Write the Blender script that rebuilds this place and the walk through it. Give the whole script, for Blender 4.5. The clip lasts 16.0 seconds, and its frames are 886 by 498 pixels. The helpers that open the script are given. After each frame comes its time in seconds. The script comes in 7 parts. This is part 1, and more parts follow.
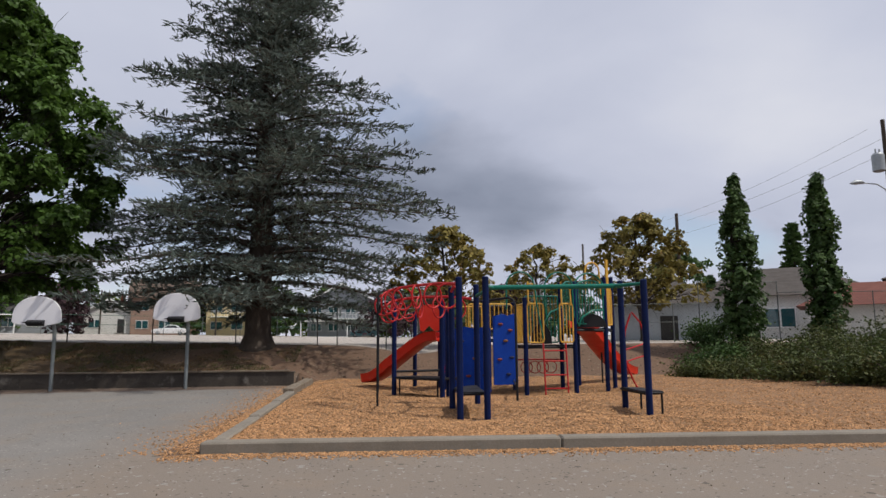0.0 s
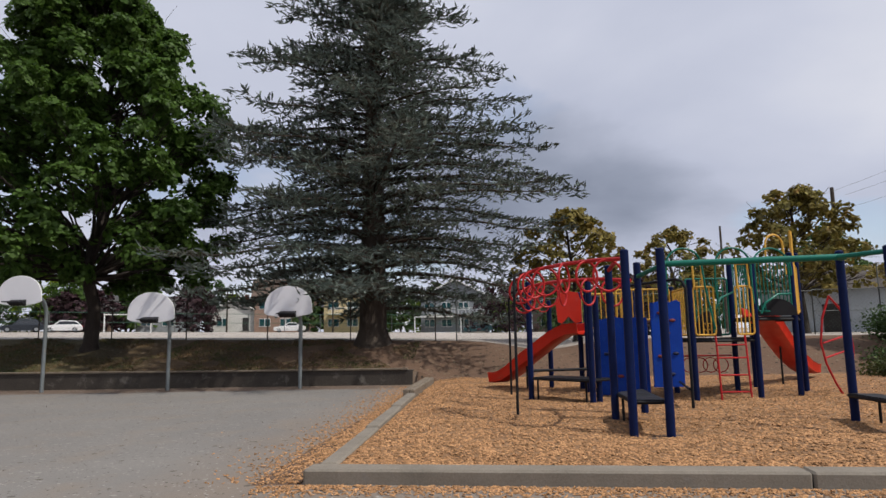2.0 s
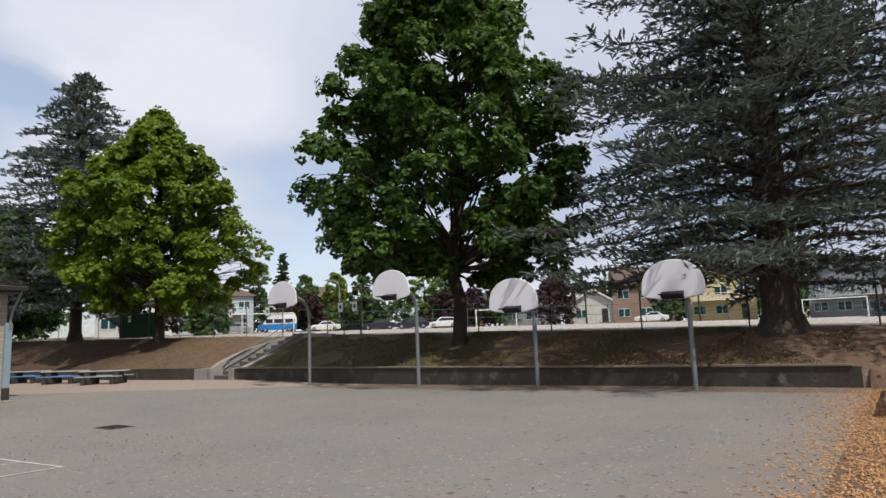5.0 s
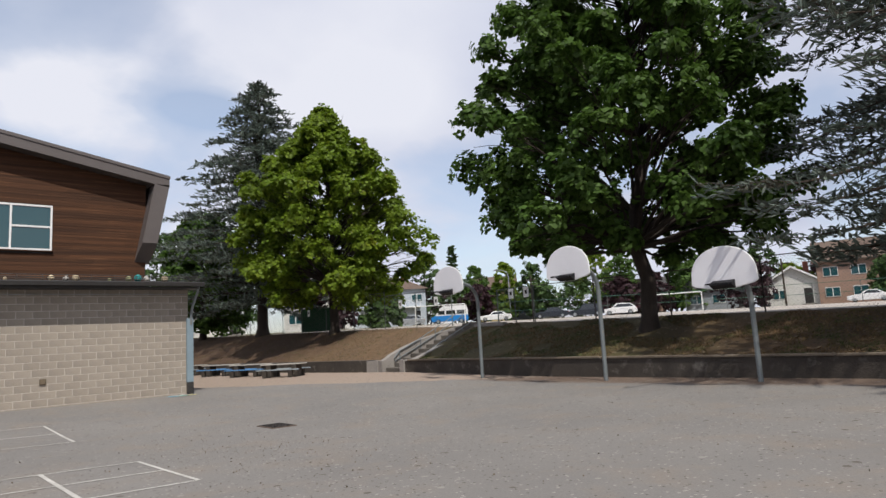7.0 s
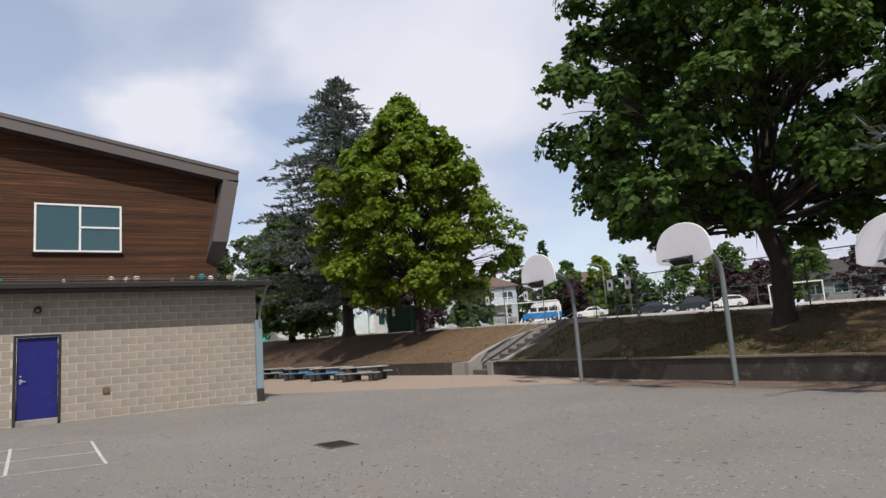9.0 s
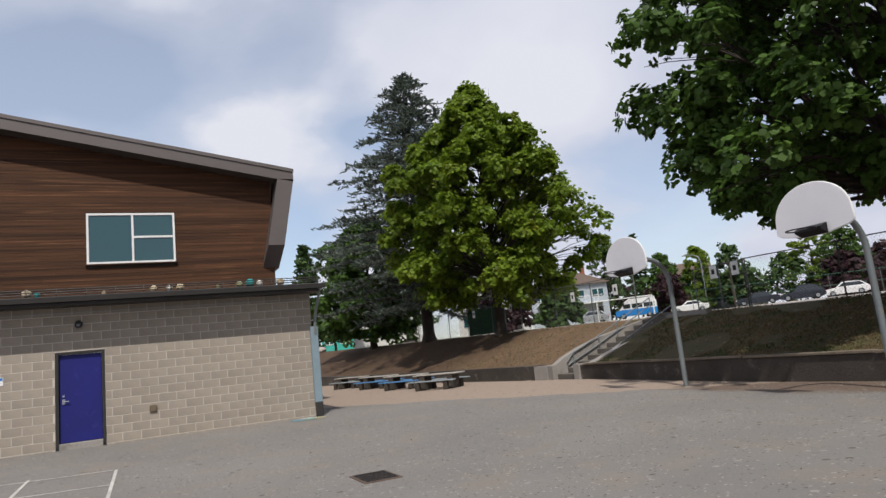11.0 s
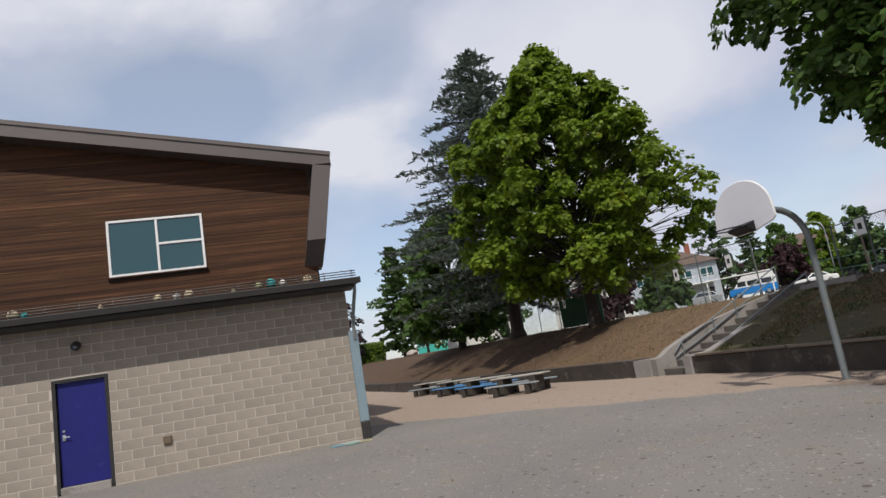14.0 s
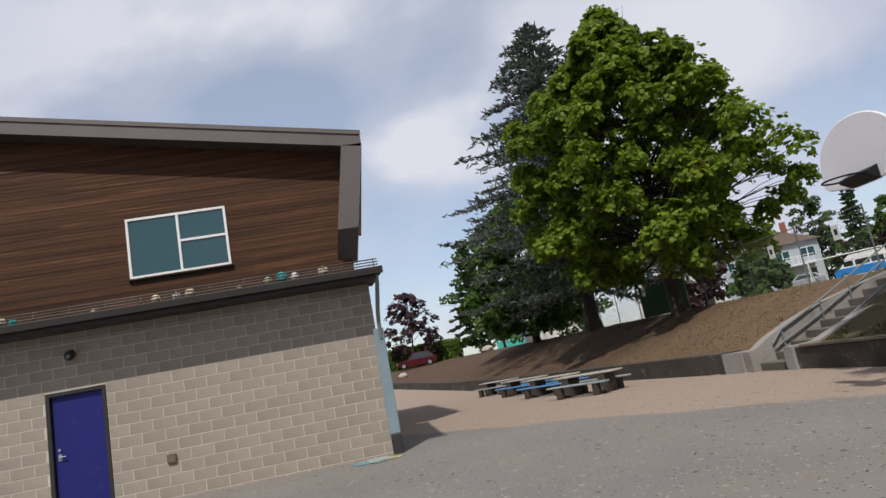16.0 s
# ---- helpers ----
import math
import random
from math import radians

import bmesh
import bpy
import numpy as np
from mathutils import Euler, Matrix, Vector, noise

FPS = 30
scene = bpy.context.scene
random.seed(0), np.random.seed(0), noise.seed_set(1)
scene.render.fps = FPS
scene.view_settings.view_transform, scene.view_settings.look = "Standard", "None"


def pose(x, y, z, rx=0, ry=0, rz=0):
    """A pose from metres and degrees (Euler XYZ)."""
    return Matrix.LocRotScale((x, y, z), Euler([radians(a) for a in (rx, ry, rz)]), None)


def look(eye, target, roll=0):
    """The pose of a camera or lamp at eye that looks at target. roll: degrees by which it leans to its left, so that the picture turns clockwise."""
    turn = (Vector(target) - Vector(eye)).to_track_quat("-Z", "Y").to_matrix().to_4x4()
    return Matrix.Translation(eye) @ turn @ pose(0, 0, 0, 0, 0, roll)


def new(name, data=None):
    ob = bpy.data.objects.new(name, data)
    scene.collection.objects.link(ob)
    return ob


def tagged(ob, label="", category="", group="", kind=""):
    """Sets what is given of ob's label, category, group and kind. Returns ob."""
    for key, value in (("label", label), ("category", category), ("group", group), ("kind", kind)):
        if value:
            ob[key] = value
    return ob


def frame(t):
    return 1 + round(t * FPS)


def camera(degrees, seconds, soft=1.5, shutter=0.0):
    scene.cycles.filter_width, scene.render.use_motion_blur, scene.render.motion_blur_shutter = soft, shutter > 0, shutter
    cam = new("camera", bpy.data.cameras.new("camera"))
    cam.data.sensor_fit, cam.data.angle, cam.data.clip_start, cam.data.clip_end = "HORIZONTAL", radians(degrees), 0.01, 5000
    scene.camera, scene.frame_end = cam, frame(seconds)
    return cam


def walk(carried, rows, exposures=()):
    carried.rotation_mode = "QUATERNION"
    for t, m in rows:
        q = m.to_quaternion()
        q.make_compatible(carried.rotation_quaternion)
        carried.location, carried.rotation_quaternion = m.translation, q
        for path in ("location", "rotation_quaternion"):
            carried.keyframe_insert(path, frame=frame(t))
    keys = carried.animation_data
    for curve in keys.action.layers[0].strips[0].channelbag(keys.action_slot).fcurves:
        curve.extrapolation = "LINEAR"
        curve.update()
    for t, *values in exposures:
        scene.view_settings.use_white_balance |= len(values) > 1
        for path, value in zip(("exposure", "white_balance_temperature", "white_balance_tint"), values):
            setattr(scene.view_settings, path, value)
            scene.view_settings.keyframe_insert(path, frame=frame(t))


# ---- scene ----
cam = camera(68.4, 16.0)
PATH = [
    (0, (0.24, 0.159, 1.436), (0.417, 2.131, 1.718), -0.5),
    (0.5, (0.117, 0.766, 1.436), (0.253, 2.741, 1.719), -0.5),
    (1, (0.062, 1.382, 1.419), (0.142, 3.36, 1.702), -0.5),
    (1.5, (-0.071, 2.002, 1.406), (-0.139, 3.981, 1.687), -0.8),
    (2, (-0.215, 2.611, 1.415), (-0.37, 4.587, 1.688), -1.0),
    (2.5, (-0.439, 3.225, 1.428), (-0.709, 5.189, 1.697), -1.3),
    (3, (-0.716, 3.791, 1.405), (-1.077, 5.739, 1.679), -1.4),
    (3.5, (-0.963, 4.423, 1.438), (-1.521, 6.324, 1.714), -1.6),
    (4, (-1.271, 5.0, 1.423), (-2.039, 6.826, 1.694), -1.3),
    (4.5, (-1.576, 5.479, 1.423), (-2.544, 7.208, 1.693), -1.5),
    (4.7, (-1.742, 5.697, 1.4), (-2.784, 7.382, 1.672), -1.8),
    (6.8, (-3.451, 7.48, 1.358), (-4.91, 8.821, 1.631), -3.0),
    (7, (-3.638, 7.67, 1.331), (-5.145, 8.956, 1.601), -3.3),
    (7.5, (-4.057, 8.139, 1.314), (-5.618, 9.359, 1.586), -3.5),
    (8, (-4.526, 8.503, 1.332), (-6.126, 9.672, 1.608), -3.7),
    (8.5, (-4.993, 8.876, 1.329), (-6.627, 9.996, 1.607), -3.9),
    (9, (-5.46, 9.285, 1.341), (-7.129, 10.349, 1.625), -4.2),
    (9.5, (-5.93, 9.677, 1.33), (-7.63, 10.69, 1.62), -4.4),
    (10, (-6.342, 10.086, 1.322), (-8.074, 11.039, 1.622), -4.7),
    (12.5, (-8.631, 11.974, 1.313), (-10.484, 12.65, 1.643), -8.3),
    (13, (-9.113, 12.327, 1.306), (-10.979, 12.965, 1.64), -8.7),
    (13.5, (-9.557, 12.656, 1.314), (-11.435, 13.253, 1.656), -9.2),
    (14, (-10.049, 13.01, 1.32), (-11.94, 13.564, 1.667), -9.5),
    (14.5, (-10.544, 13.37, 1.327), (-12.446, 13.873, 1.686), -10.0),
    (15, (-11.048, 13.713, 1.298), (-12.967, 14.136, 1.669), -10.3),
    (15.5, (-11.528, 14.058, 1.319), (-13.458, 14.425, 1.694), -10.6),
    (16, (-12.026, 14.397, 1.297), (-13.965, 14.71, 1.672), -10.8),
]
walk(cam, [(t, look(eye, target, roll)) for t, eye, target, roll in PATH],
     exposures=[(0, -0.16), (2.5, -0.1), (4.2, 0.0), (8.0, 0.04), (12.5, -0.1), (16.0, -0.13)])

# ---------------------------------------------------------------- light
TO_SUN = Vector((0.66, -0.26, 1.0)).normalized()
sun_data = bpy.data.lights.new("sun", "SUN")
sun_data.energy, sun_data.angle, sun_data.color = 4.0, radians(1.2), (1.0, 0.95, 0.88)
sun_ob = new("sun", sun_data)
sun_ob.matrix_world = look(TO_SUN * 60, (0, 0, 0))


def make_world():
    w = bpy.data.worlds.new("sky")
    scene.world = w
    w.use_nodes = True
    nt = w.node_tree
    nt.nodes.clear()
    N, L = nt.nodes.new, nt.links.new
    out = N("ShaderNodeOutputWorld")
    sky = N("ShaderNodeTexSky")
    sky.sky_type, sky.sun_disc = "NISHITA", False
    sky.sun_elevation = math.asin(TO_SUN.z)
    sky.sun_rotation = math.atan2(TO_SUN.x, TO_SUN.y)
    bg_sky = N("ShaderNodeBackground")
    bg_sky.inputs[1].default_value = 0.15
    L(sky.outputs[0], bg_sky.inputs[0])
    tc = N("ShaderNodeTexCoord")
    sep = N("ShaderNodeSeparateXYZ")
    L(tc.outputs["Generated"], sep.inputs[0])

    def m(op, a, b=None, clamp=False):
        n = N("ShaderNodeMath")
        n.operation, n.use_clamp = op, clamp
        for k, v in enumerate((a, b)):
            if v is None:
                continue
            if isinstance(v, (int, float)):
                n.inputs[k].default_value = v
            else:
                L(v, n.inputs[k])
        return n.outputs[0]

    # a flat cloud deck: directions are projected on a plane overhead
    den = m("ADD", m("MAXIMUM", sep.outputs[2], 0.0), 0.32)
    comb = N("ShaderNodeCombineXYZ")
    L(m("DIVIDE", sep.outputs[0], den), comb.inputs[0])
    L(m("DIVIDE", sep.outputs[1], den), comb.inputs[1])

    def clouds(scale, detail, offset, rough=0.55, dist=0.3):
        mp = N("ShaderNodeMapping")
        mp.inputs["Location"].default_value = offset
        L(comb.outputs[0], mp.inputs[0])
        n = N("ShaderNodeTexNoise")
        n.inputs["Scale"].default_value, n.inputs["Detail"].default_value = scale, detail
        n.inputs["Roughness"].default_value, n.inputs["Distortion"].default_value = rough, dist
        L(mp.outputs[0], n.inputs["Vector"])
        return n.outputs[0]

    def ramp(fac, stops):
        r = N("ShaderNodeValToRGB")
        while len(r.color_ramp.elements) < len(stops):
            r.color_ramp.elements.new(0.5)
        for e, (p, c) in zip(r.color_ramp.elements, stops):
            e.position, e.color = p, (c[0], c[1], c[2] if c[2] == c[0] else c[2] * 1.035, 1)
        L(fac, r.inputs[0])
        return r.outputs[0]

    # weather: one heavy grey cloud towards +y, brighter broken cloud all round
    def off(axis_out, c):
        return m("SUBTRACT", axis_out, c)
    sp = N("ShaderNodeSeparateXYZ")
    L(comb.outputs[0], sp.inputs[0])
    dx, dy = off(sp.outputs[0], 0.12), m("MULTIPLY", off(sp.outputs[1], 1.75), 0.8)
    d2 = m("ADD", m("MULTIPLY", dx, dx), m("MULTIPLY", dy, dy))
    heavy = m("MULTIPLY", m("POWER", 2.718, m("MULTIPLY", d2, -3.3)), 0.24)
    d3x = off(sp.outputs[0], -0.75)
    d3 = m("ADD", m("MULTIPLY", d3x, d3x), m("MULTIPLY", dy, dy))
    heavy2 = m("MULTIPLY", m("POWER", 2.718, m("MULTIPLY", d3, -2.5)), 0.16)
    body = m("ADD", m("ADD", m("MULTIPLY", clouds(1.25, 6, (3.1, 7.4, 0.0), 0.48, 0.15), 0.85),
                      m("MULTIPLY", clouds(0.6, 3, (1.7, 2.2, 0.0)), 0.35)), m("ADD", m("MULTIPLY", sep.outputs[0], -0.12), 0.13))
    body = m("SUBTRACT", m("SUBTRACT", body, heavy), heavy2)

    def spot(cx, cy, sx, sy, gain):
        """A soft cloud mass or gap of the deck, its edge broken by the noise."""
        ax_, ay_ = m("DIVIDE", off(wx, cx), sx), m("DIVIDE", off(wy, cy), sy)
        return m("MULTIPLY", m("POWER", 2.718, m("MULTIPLY", m("ADD", m("MULTIPLY", ax_, ax_), m("MULTIPLY", ay_, ay_)), -0.7)), gain)

    wx = m("ADD", sp.outputs[0], m("MULTIPLY", off(clouds(3.2, 5, (5.0, 2.0, 0.0)), 0.5), 0.13))
    wy = m("ADD", sp.outputs[1], m("MULTIPLY", off(clouds(3.2, 5, (1.0, 8.0, 0.0)), 0.5), 0.13))
    bright = m("ADD", m("ADD", spot(-1.40, 0.20, 0.13, 0.15, 0.30), spot(-1.08, 0.82, 0.12, 0.16, 0.14)), m("ADD", spot(0.8, 1.35, 0.3, 0.35, 0.16), spot(-1.05, -0.05, 0.22, 0.22, 0.14)))
    gaps = m("ADD", m("ADD", spot(-1.35, 0.52, 0.06, 0.11, 0.36), spot(-1.22, -0.06, 0.14, 0.12, 0.2)), m("ADD", spot(-1.95, 0.38, 0.2, 0.08, 0.26), spot(1.05, 1.95, 0.3, 0.16, 0.3)))
    body = m("ADD", body, bright)
    tone = ramp(body, [(0.28, (0.17, 0.20, 0.265)), (0.45, (0.33, 0.365, 0.45)), (0.58, (0.53, 0.565, 0.67)),
                       (0.72, (0.62, 0.65, 0.745)), (0.9, (0.76, 0.775, 0.825))])
    bg_cloud = N("ShaderNodeBackground")
    L(tone, bg_cloud.inputs[0])
    bg_cloud.inputs[1].default_value = 1.03
    hole = m("ADD", clouds(1.3, 6, (9.3, 1.1, 0.0), 0.5, 0.2), m("MULTIPLY", sep.outputs[0], -0.13))
    hole = m("SUBTRACT", m("ADD", hole, gaps), m("MULTIPLY", bright, 0.8))
    cover = ramp(hole, [(0.56, (1, 1, 1)), (0.65, (0.57, 0.57, 0.57)), (0.79, (0.33, 0.33, 0.33))])
    mix = N("ShaderNodeMixShader")
    L(cover, mix.inputs[0])
    L(bg_sky.outputs[0], mix.inputs[1])
    L(bg_cloud.outputs[0], mix.inputs[2])
    L(mix.outputs[0], out.inputs[0])


make_world()

# ---------------------------------------------------------------- materials


def mat(name, c1, c2, scale=3.0, rough=0.8, bump=0.1, metallic=0.0, fine=60.0, c3=None, vary=0.0, stretch=(1, 1, 1), bump_dist=0.01,
        island=False, transmit=0.0, c3_range=(0.58, 0.72), spec=0.25, coord="Object"):
    """Two-scale procedural surface: c1 to c2 in large soft patches, c3 as stains, fine grain and relief, vary: piece to piece."""
    mt = bpy.data.materials.new(name)
    mt.use_nodes = True
    nt = mt.node_tree
    N, L = nt.nodes.new, nt.links.new
    b = nt.nodes["Principled BSDF"]
    tc = N("ShaderNodeTexCoord")
    mp = N("ShaderNodeMapping")
    mp.inputs["Scale"].default_value = stretch
    if coord == "World":
        geo = N("ShaderNodeNewGeometry")
        L(geo.outputs["Position"], mp.inputs[0])
    else:
        L(tc.outputs[coord], mp.inputs[0])

    def noise_tex(sc, detail, rgh=0.6):
        n = N("ShaderNodeTexNoise")
        n.inputs["Scale"].default_value, n.inputs["Detail"].default_value, n.inputs["Roughness"].default_value = sc, detail, rgh
        L(mp.outputs[0], n.inputs["Vector"])
        return n.outputs[0]

    def mixc(f, a, c):
        n = N("ShaderNodeMix")
        n.data_type = "RGBA"
        if isinstance(f, float):
            n.inputs[0].default_value = f
        else:
            L(f, n.inputs[0])
        for k, v in ((6, a), (7, c)):
            if isinstance(v, tuple):
                n.inputs[k].default_value = (*v, 1)
            else:
                L(v, n.inputs[k])
        return n.outputs[2]

    def span(f, lo, hi, a=0.0, c=1.0):
        n = N("ShaderNodeMapRange")
        n.inputs[1].default_value, n.inputs[2].default_value, n.inputs[3].default_value, n.inputs[4].default_value = lo, hi, a, c
        L(f, n.inputs[0])
        return n.outputs[0]

    big = noise_tex(scale, 5)
    grain = noise_tex(fine, 3, 0.7)
    col = mixc(span(big, 0.32, 0.68), c1, c2)
    if c3:
        col = mixc(span(noise_tex(scale * 2.7, 6, 0.65), *c3_range), col, c3)
    hsv = N("ShaderNodeHueSaturation")
    L(col, hsv.inputs["Color"])
    val = span(grain, 0.2, 0.8, 0.8, 1.2)
    if vary:
        if island:
            r = N("ShaderNodeNewGeometry").outputs["Random Per Island"]
        else:
            r = N("ShaderNodeObjectInfo").outputs["Random"]
        mul = N("ShaderNodeMath")
        mul.operation = "MULTIPLY"
        L(val, mul.inputs[0])
        L(span(r, 0, 1, 1 - vary, 1 + vary), mul.inputs[1])
        val = mul.outputs[0]
    L(val, hsv.inputs["Value"])
    L(hsv.outputs[0], b.inputs["Base Color"])
    b.inputs["Metallic"].default_value = metallic
    b.inputs["Specular IOR Level"].default_value = spec
    L(span(big, 0.3, 0.7, max(rough - 0.08, 0.03), min(rough + 0.08, 1)), b.inputs["Roughness"])
    if bump:
        bp = N("ShaderNodeBump")
        bp.inputs["Strength"].default_value, bp.inputs["Distance"].default_value = min(bump, 1), bump_dist
        L(grain, bp.inputs["Height"])
        L(bp.outputs[0], b.inputs["Normal"])
    if transmit:
        tr = N("ShaderNodeBsdfTranslucent")
        L(hsv.outputs[0], tr.inputs[0])
        mx = N("ShaderNodeMixShader")
        mx.inputs[0].default_value = transmit
        L(b.outputs[0], mx.inputs[1])
        L(tr.outputs[0], mx.inputs[2])
        L(mx.outputs[0], nt.nodes["Material Output"].inputs[0])
    return mt


M_ASPHALT = mat("dusty_asphalt", (0.165, 0.155, 0.144), (0.20, 0.187, 0.171), 0.35, 0.95, 0.55, fine=45, c3=(0.205, 0.175, 0.145), c3_range=(0.5, 0.75), bump_dist=0.012)
M_SAND = mat("pinkish_sand", (0.40, 0.31, 0.24), (0.33, 0.265, 0.21), 0.8, 0.97, 0.5, fine=30, c3=(0.27, 0.225, 0.185), bump_dist=0.02)
M_HILL = mat("dry_grass_dirt", (0.07, 0.047, 0.029), (0.125, 0.08, 0.042), 0.5, 0.97, 0.8, fine=14, c3=(0.06, 0.066, 0.024), bump_dist=0.05)
M_BARE = mat("bare_brown_dirt", (0.13, 0.083, 0.055), (0.095, 0.064, 0.045), 0.6, 0.97, 0.7, fine=12, c3=(0.21, 0.155, 0.11), bump_dist=0.05)
M_FIELD = mat("pale_gravel_field", (0.40, 0.355, 0.31), (0.34, 0.305, 0.27), 0.25, 0.97, 0.4, fine=12, bump_dist=0.02)
M_GRASS = mat("far_grass", (0.13, 0.12, 0.055), (0.18, 0.145, 0.075), 0.1, 0.97, 0.3, fine=5, c3=(0.08, 0.1, 0.035))
M_ROAD = mat("street_asphalt", (0.10, 0.10, 0.10), (0.13, 0.13, 0.125), 0.3, 0.9, 0.2, fine=20)
M_CHIP_BED = mat("wood_chip_bed", (0.27, 0.155, 0.08), (0.215, 0.12, 0.062), 1.4, 0.95, 1.0, fine=26, c3=(0.2, 0.125, 0.075), bump_dist=0.03)
M_CHIP = mat("wood_chips", (0.41, 0.225, 0.105), (0.30, 0.16, 0.075), 4.0, 0.9, 0.1, fine=60, vary=0.45, island=True)
M_CONCRETE = mat("weathered_concrete", (0.29, 0.268, 0.245), (0.22, 0.203, 0.186), 1.2, 0.92, 0.4, fine=40, c3=(0.16, 0.15, 0.135), bump_dist=0.008)
M_STEP = mat("worn_step_concrete", (0.15, 0.135, 0.115), (0.11, 0.098, 0.085), 1.5, 0.93, 0.5, fine=30, c3=(0.07, 0.062, 0.055), bump_dist=0.01)
M_KERB = mat("kerb_concrete", (0.225, 0.197, 0.16), (0.17, 0.15, 0.122), 1.5, 0.92, 0.4, fine=45, c3=(0.2, 0.18, 0.155), bump_dist=0.008)
M_WALLDARK = mat("stained_dark_concrete", (0.072, 0.062, 0.052), (0.048, 0.041, 0.035), 0.9, 0.95, 0.6, fine=22, c3=(0.145, 0.132, 0.115), bump_dist=0.02)
M_TIMBER = mat("weathered_timber", (0.20, 0.165, 0.125), (0.15, 0.12, 0.09), 2, 0.9, 0.5, fine=30, stretch=(12, 1, 12), c3=(0.1, 0.08, 0.065))
M_BLOCK = mat("grey_concrete_block", (0.335, 0.29, 0.238), (0.28, 0.242, 0.2), 0.8, 0.93, 0.5, fine=70, vary=0.07, bump_dist=0.006, c3=(0.26, 0.235, 0.21))
M_MORTAR = mat("mortar", (0.56, 0.505, 0.44), (0.49, 0.44, 0.385), 2, 0.95, 0.3, fine=80)
M_CEDARWOOD = mat("stained_cedar_plank", (0.09, 0.038, 0.016), (0.035, 0.018, 0.011), 0.8, 0.8, 0.35, fine=18, stretch=(1, 0.13, 9), c3=(0.25, 0.12, 0.055), vary=0.15, c3_range=(0.57, 0.74), coord="World")
M_FASCIA = mat("grey_brown_metal_fascia", (0.135, 0.118, 0.112), (0.12, 0.105, 0.10), 1, 0.5, 0.05, metallic=0.2)
M_EAVE = mat("dark_eave_metal", (0.055, 0.052, 0.05), (0.045, 0.042, 0.04), 2, 0.5, 0.05, metallic=0.3)
M_ROOFMETAL = mat("dark_roofing", (0.042, 0.04, 0.038), (0.032, 0.03, 0.029), 1.5, 0.95, 0.2, metallic=0.0, spec=0.03, fine=30)
M_WHITE = mat("white_paint", (0.78, 0.78, 0.76), (0.72, 0.72, 0.70), 2, 0.5, 0.05)
M_BOARD = mat("backboard_white_steel", (0.74, 0.73, 0.75), (0.69, 0.68, 0.70), 1.2, 0.55, 0.05, c3=(0.6, 0.58, 0.57), c3_range=(0.66, 0.85))
M_DOORBLUE = mat("deep_blue_door_paint", (0.016, 0.018, 0.15), (0.014, 0.016, 0.125), 1.2, 0.5, 0.06, c3=(0.03, 0.035, 0.2))
M_DARK = mat("dark_frame", (0.035, 0.033, 0.032), (0.028, 0.027, 0.026), 2, 0.6, 0.05)
M_BLACK = mat("black_powder_coat", (0.013, 0.013, 0.015), (0.019, 0.019, 0.021), 4, 0.5, 0.1, spec=0.12)
M_STEEL = mat("galvanised_steel", (0.36, 0.38, 0.39), (0.28, 0.30, 0.31), 3, 0.5, 0.1, metallic=0.55, c3=(0.22, 0.22, 0.21))
M_GREYPOST = mat("grey_pole_steel", (0.21, 0.235, 0.24), (0.17, 0.19, 0.195), 2.5, 0.6, 0.1, metallic=0.35, c3=(0.25, 0.22, 0.19))
M_PLAYBLUE = mat("navy_powder_coat", (0.005, 0.013, 0.065), (0.004, 0.010, 0.045), 3, 0.45, 0.06, spec=0.12)
M_PANELBLUE = mat("blue_plastic_panel", (0.006, 0.042, 0.29), (0.005, 0.034, 0.24), 2.5, 0.5, 0.1, spec=0.12, c3=(0.012, 0.06, 0.27))
M_RED = mat("red_powder_coat", (0.46, 0.02, 0.022), (0.38, 0.014, 0.016), 3, 0.42, 0.05)
M_SLIDE = mat("red_plastic_slide", (0.58, 0.025, 0.010), (0.48, 0.02, 0.009), 2, 0.4, 0.05, c3=(0.45, 0.05, 0.03))
M_YELLOW = mat("yellow_powder_coat", (0.66, 0.38, 0.06), (0.60, 0.33, 0.05), 3, 0.45, 0.05)
M_GREEN = mat("green_powder_coat", (0.006, 0.15, 0.105), (0.005, 0.12, 0.085), 3, 0.42, 0.05)
M_BARK = mat("brown_bark", (0.075, 0.058, 0.045), (0.05, 0.04, 0.032), 3, 0.95, 0.9, fine=16, stretch=(1, 1, 0.3), bump_dist=0.04, c3=(0.10, 0.085, 0.07))
M_BARKDARK = mat("dark_bark", (0.035, 0.028, 0.024), (0.05, 0.04, 0.033), 3, 0.95, 0.9, fine=16, stretch=(1, 1, 0.3), bump_dist=0.04)
M_MAPLE = mat("dark_green_leaf", (0.050, 0.100, 0.018), (0.082, 0.145, 0.026), 0.5, 0.55, 0, fine=9, vary=0.4, island=True, transmit=0.42)
M_LIME = mat("yellow_green_leaf", (0.110, 0.180, 0.014), (0.165, 0.230, 0.018), 0.45, 0.55, 0, fine=9, vary=0.4, island=True, transmit=0.45, c3=(0.27, 0.22, 0.014), c3_range=(0.6, 0.8))
M_CEDAR = mat("blue_grey_needles", (0.105, 0.138, 0.112), (0.165, 0.198, 0.172), 0.6, 0.8, 0, fine=9, vary=0.5, island=True, transmit=0.12, c3=(0.085, 0.075, 0.05), c3_range=(0.52, 0.7))
M_RUSSET = mat("browning_leaf", (0.15, 0.14, 0.035), (0.20, 0.145, 0.035), 0.7, 0.7, 0, fine=9, vary=0.5, island=True, transmit=0.3, c3=(0.26, 0.12, 0.025))
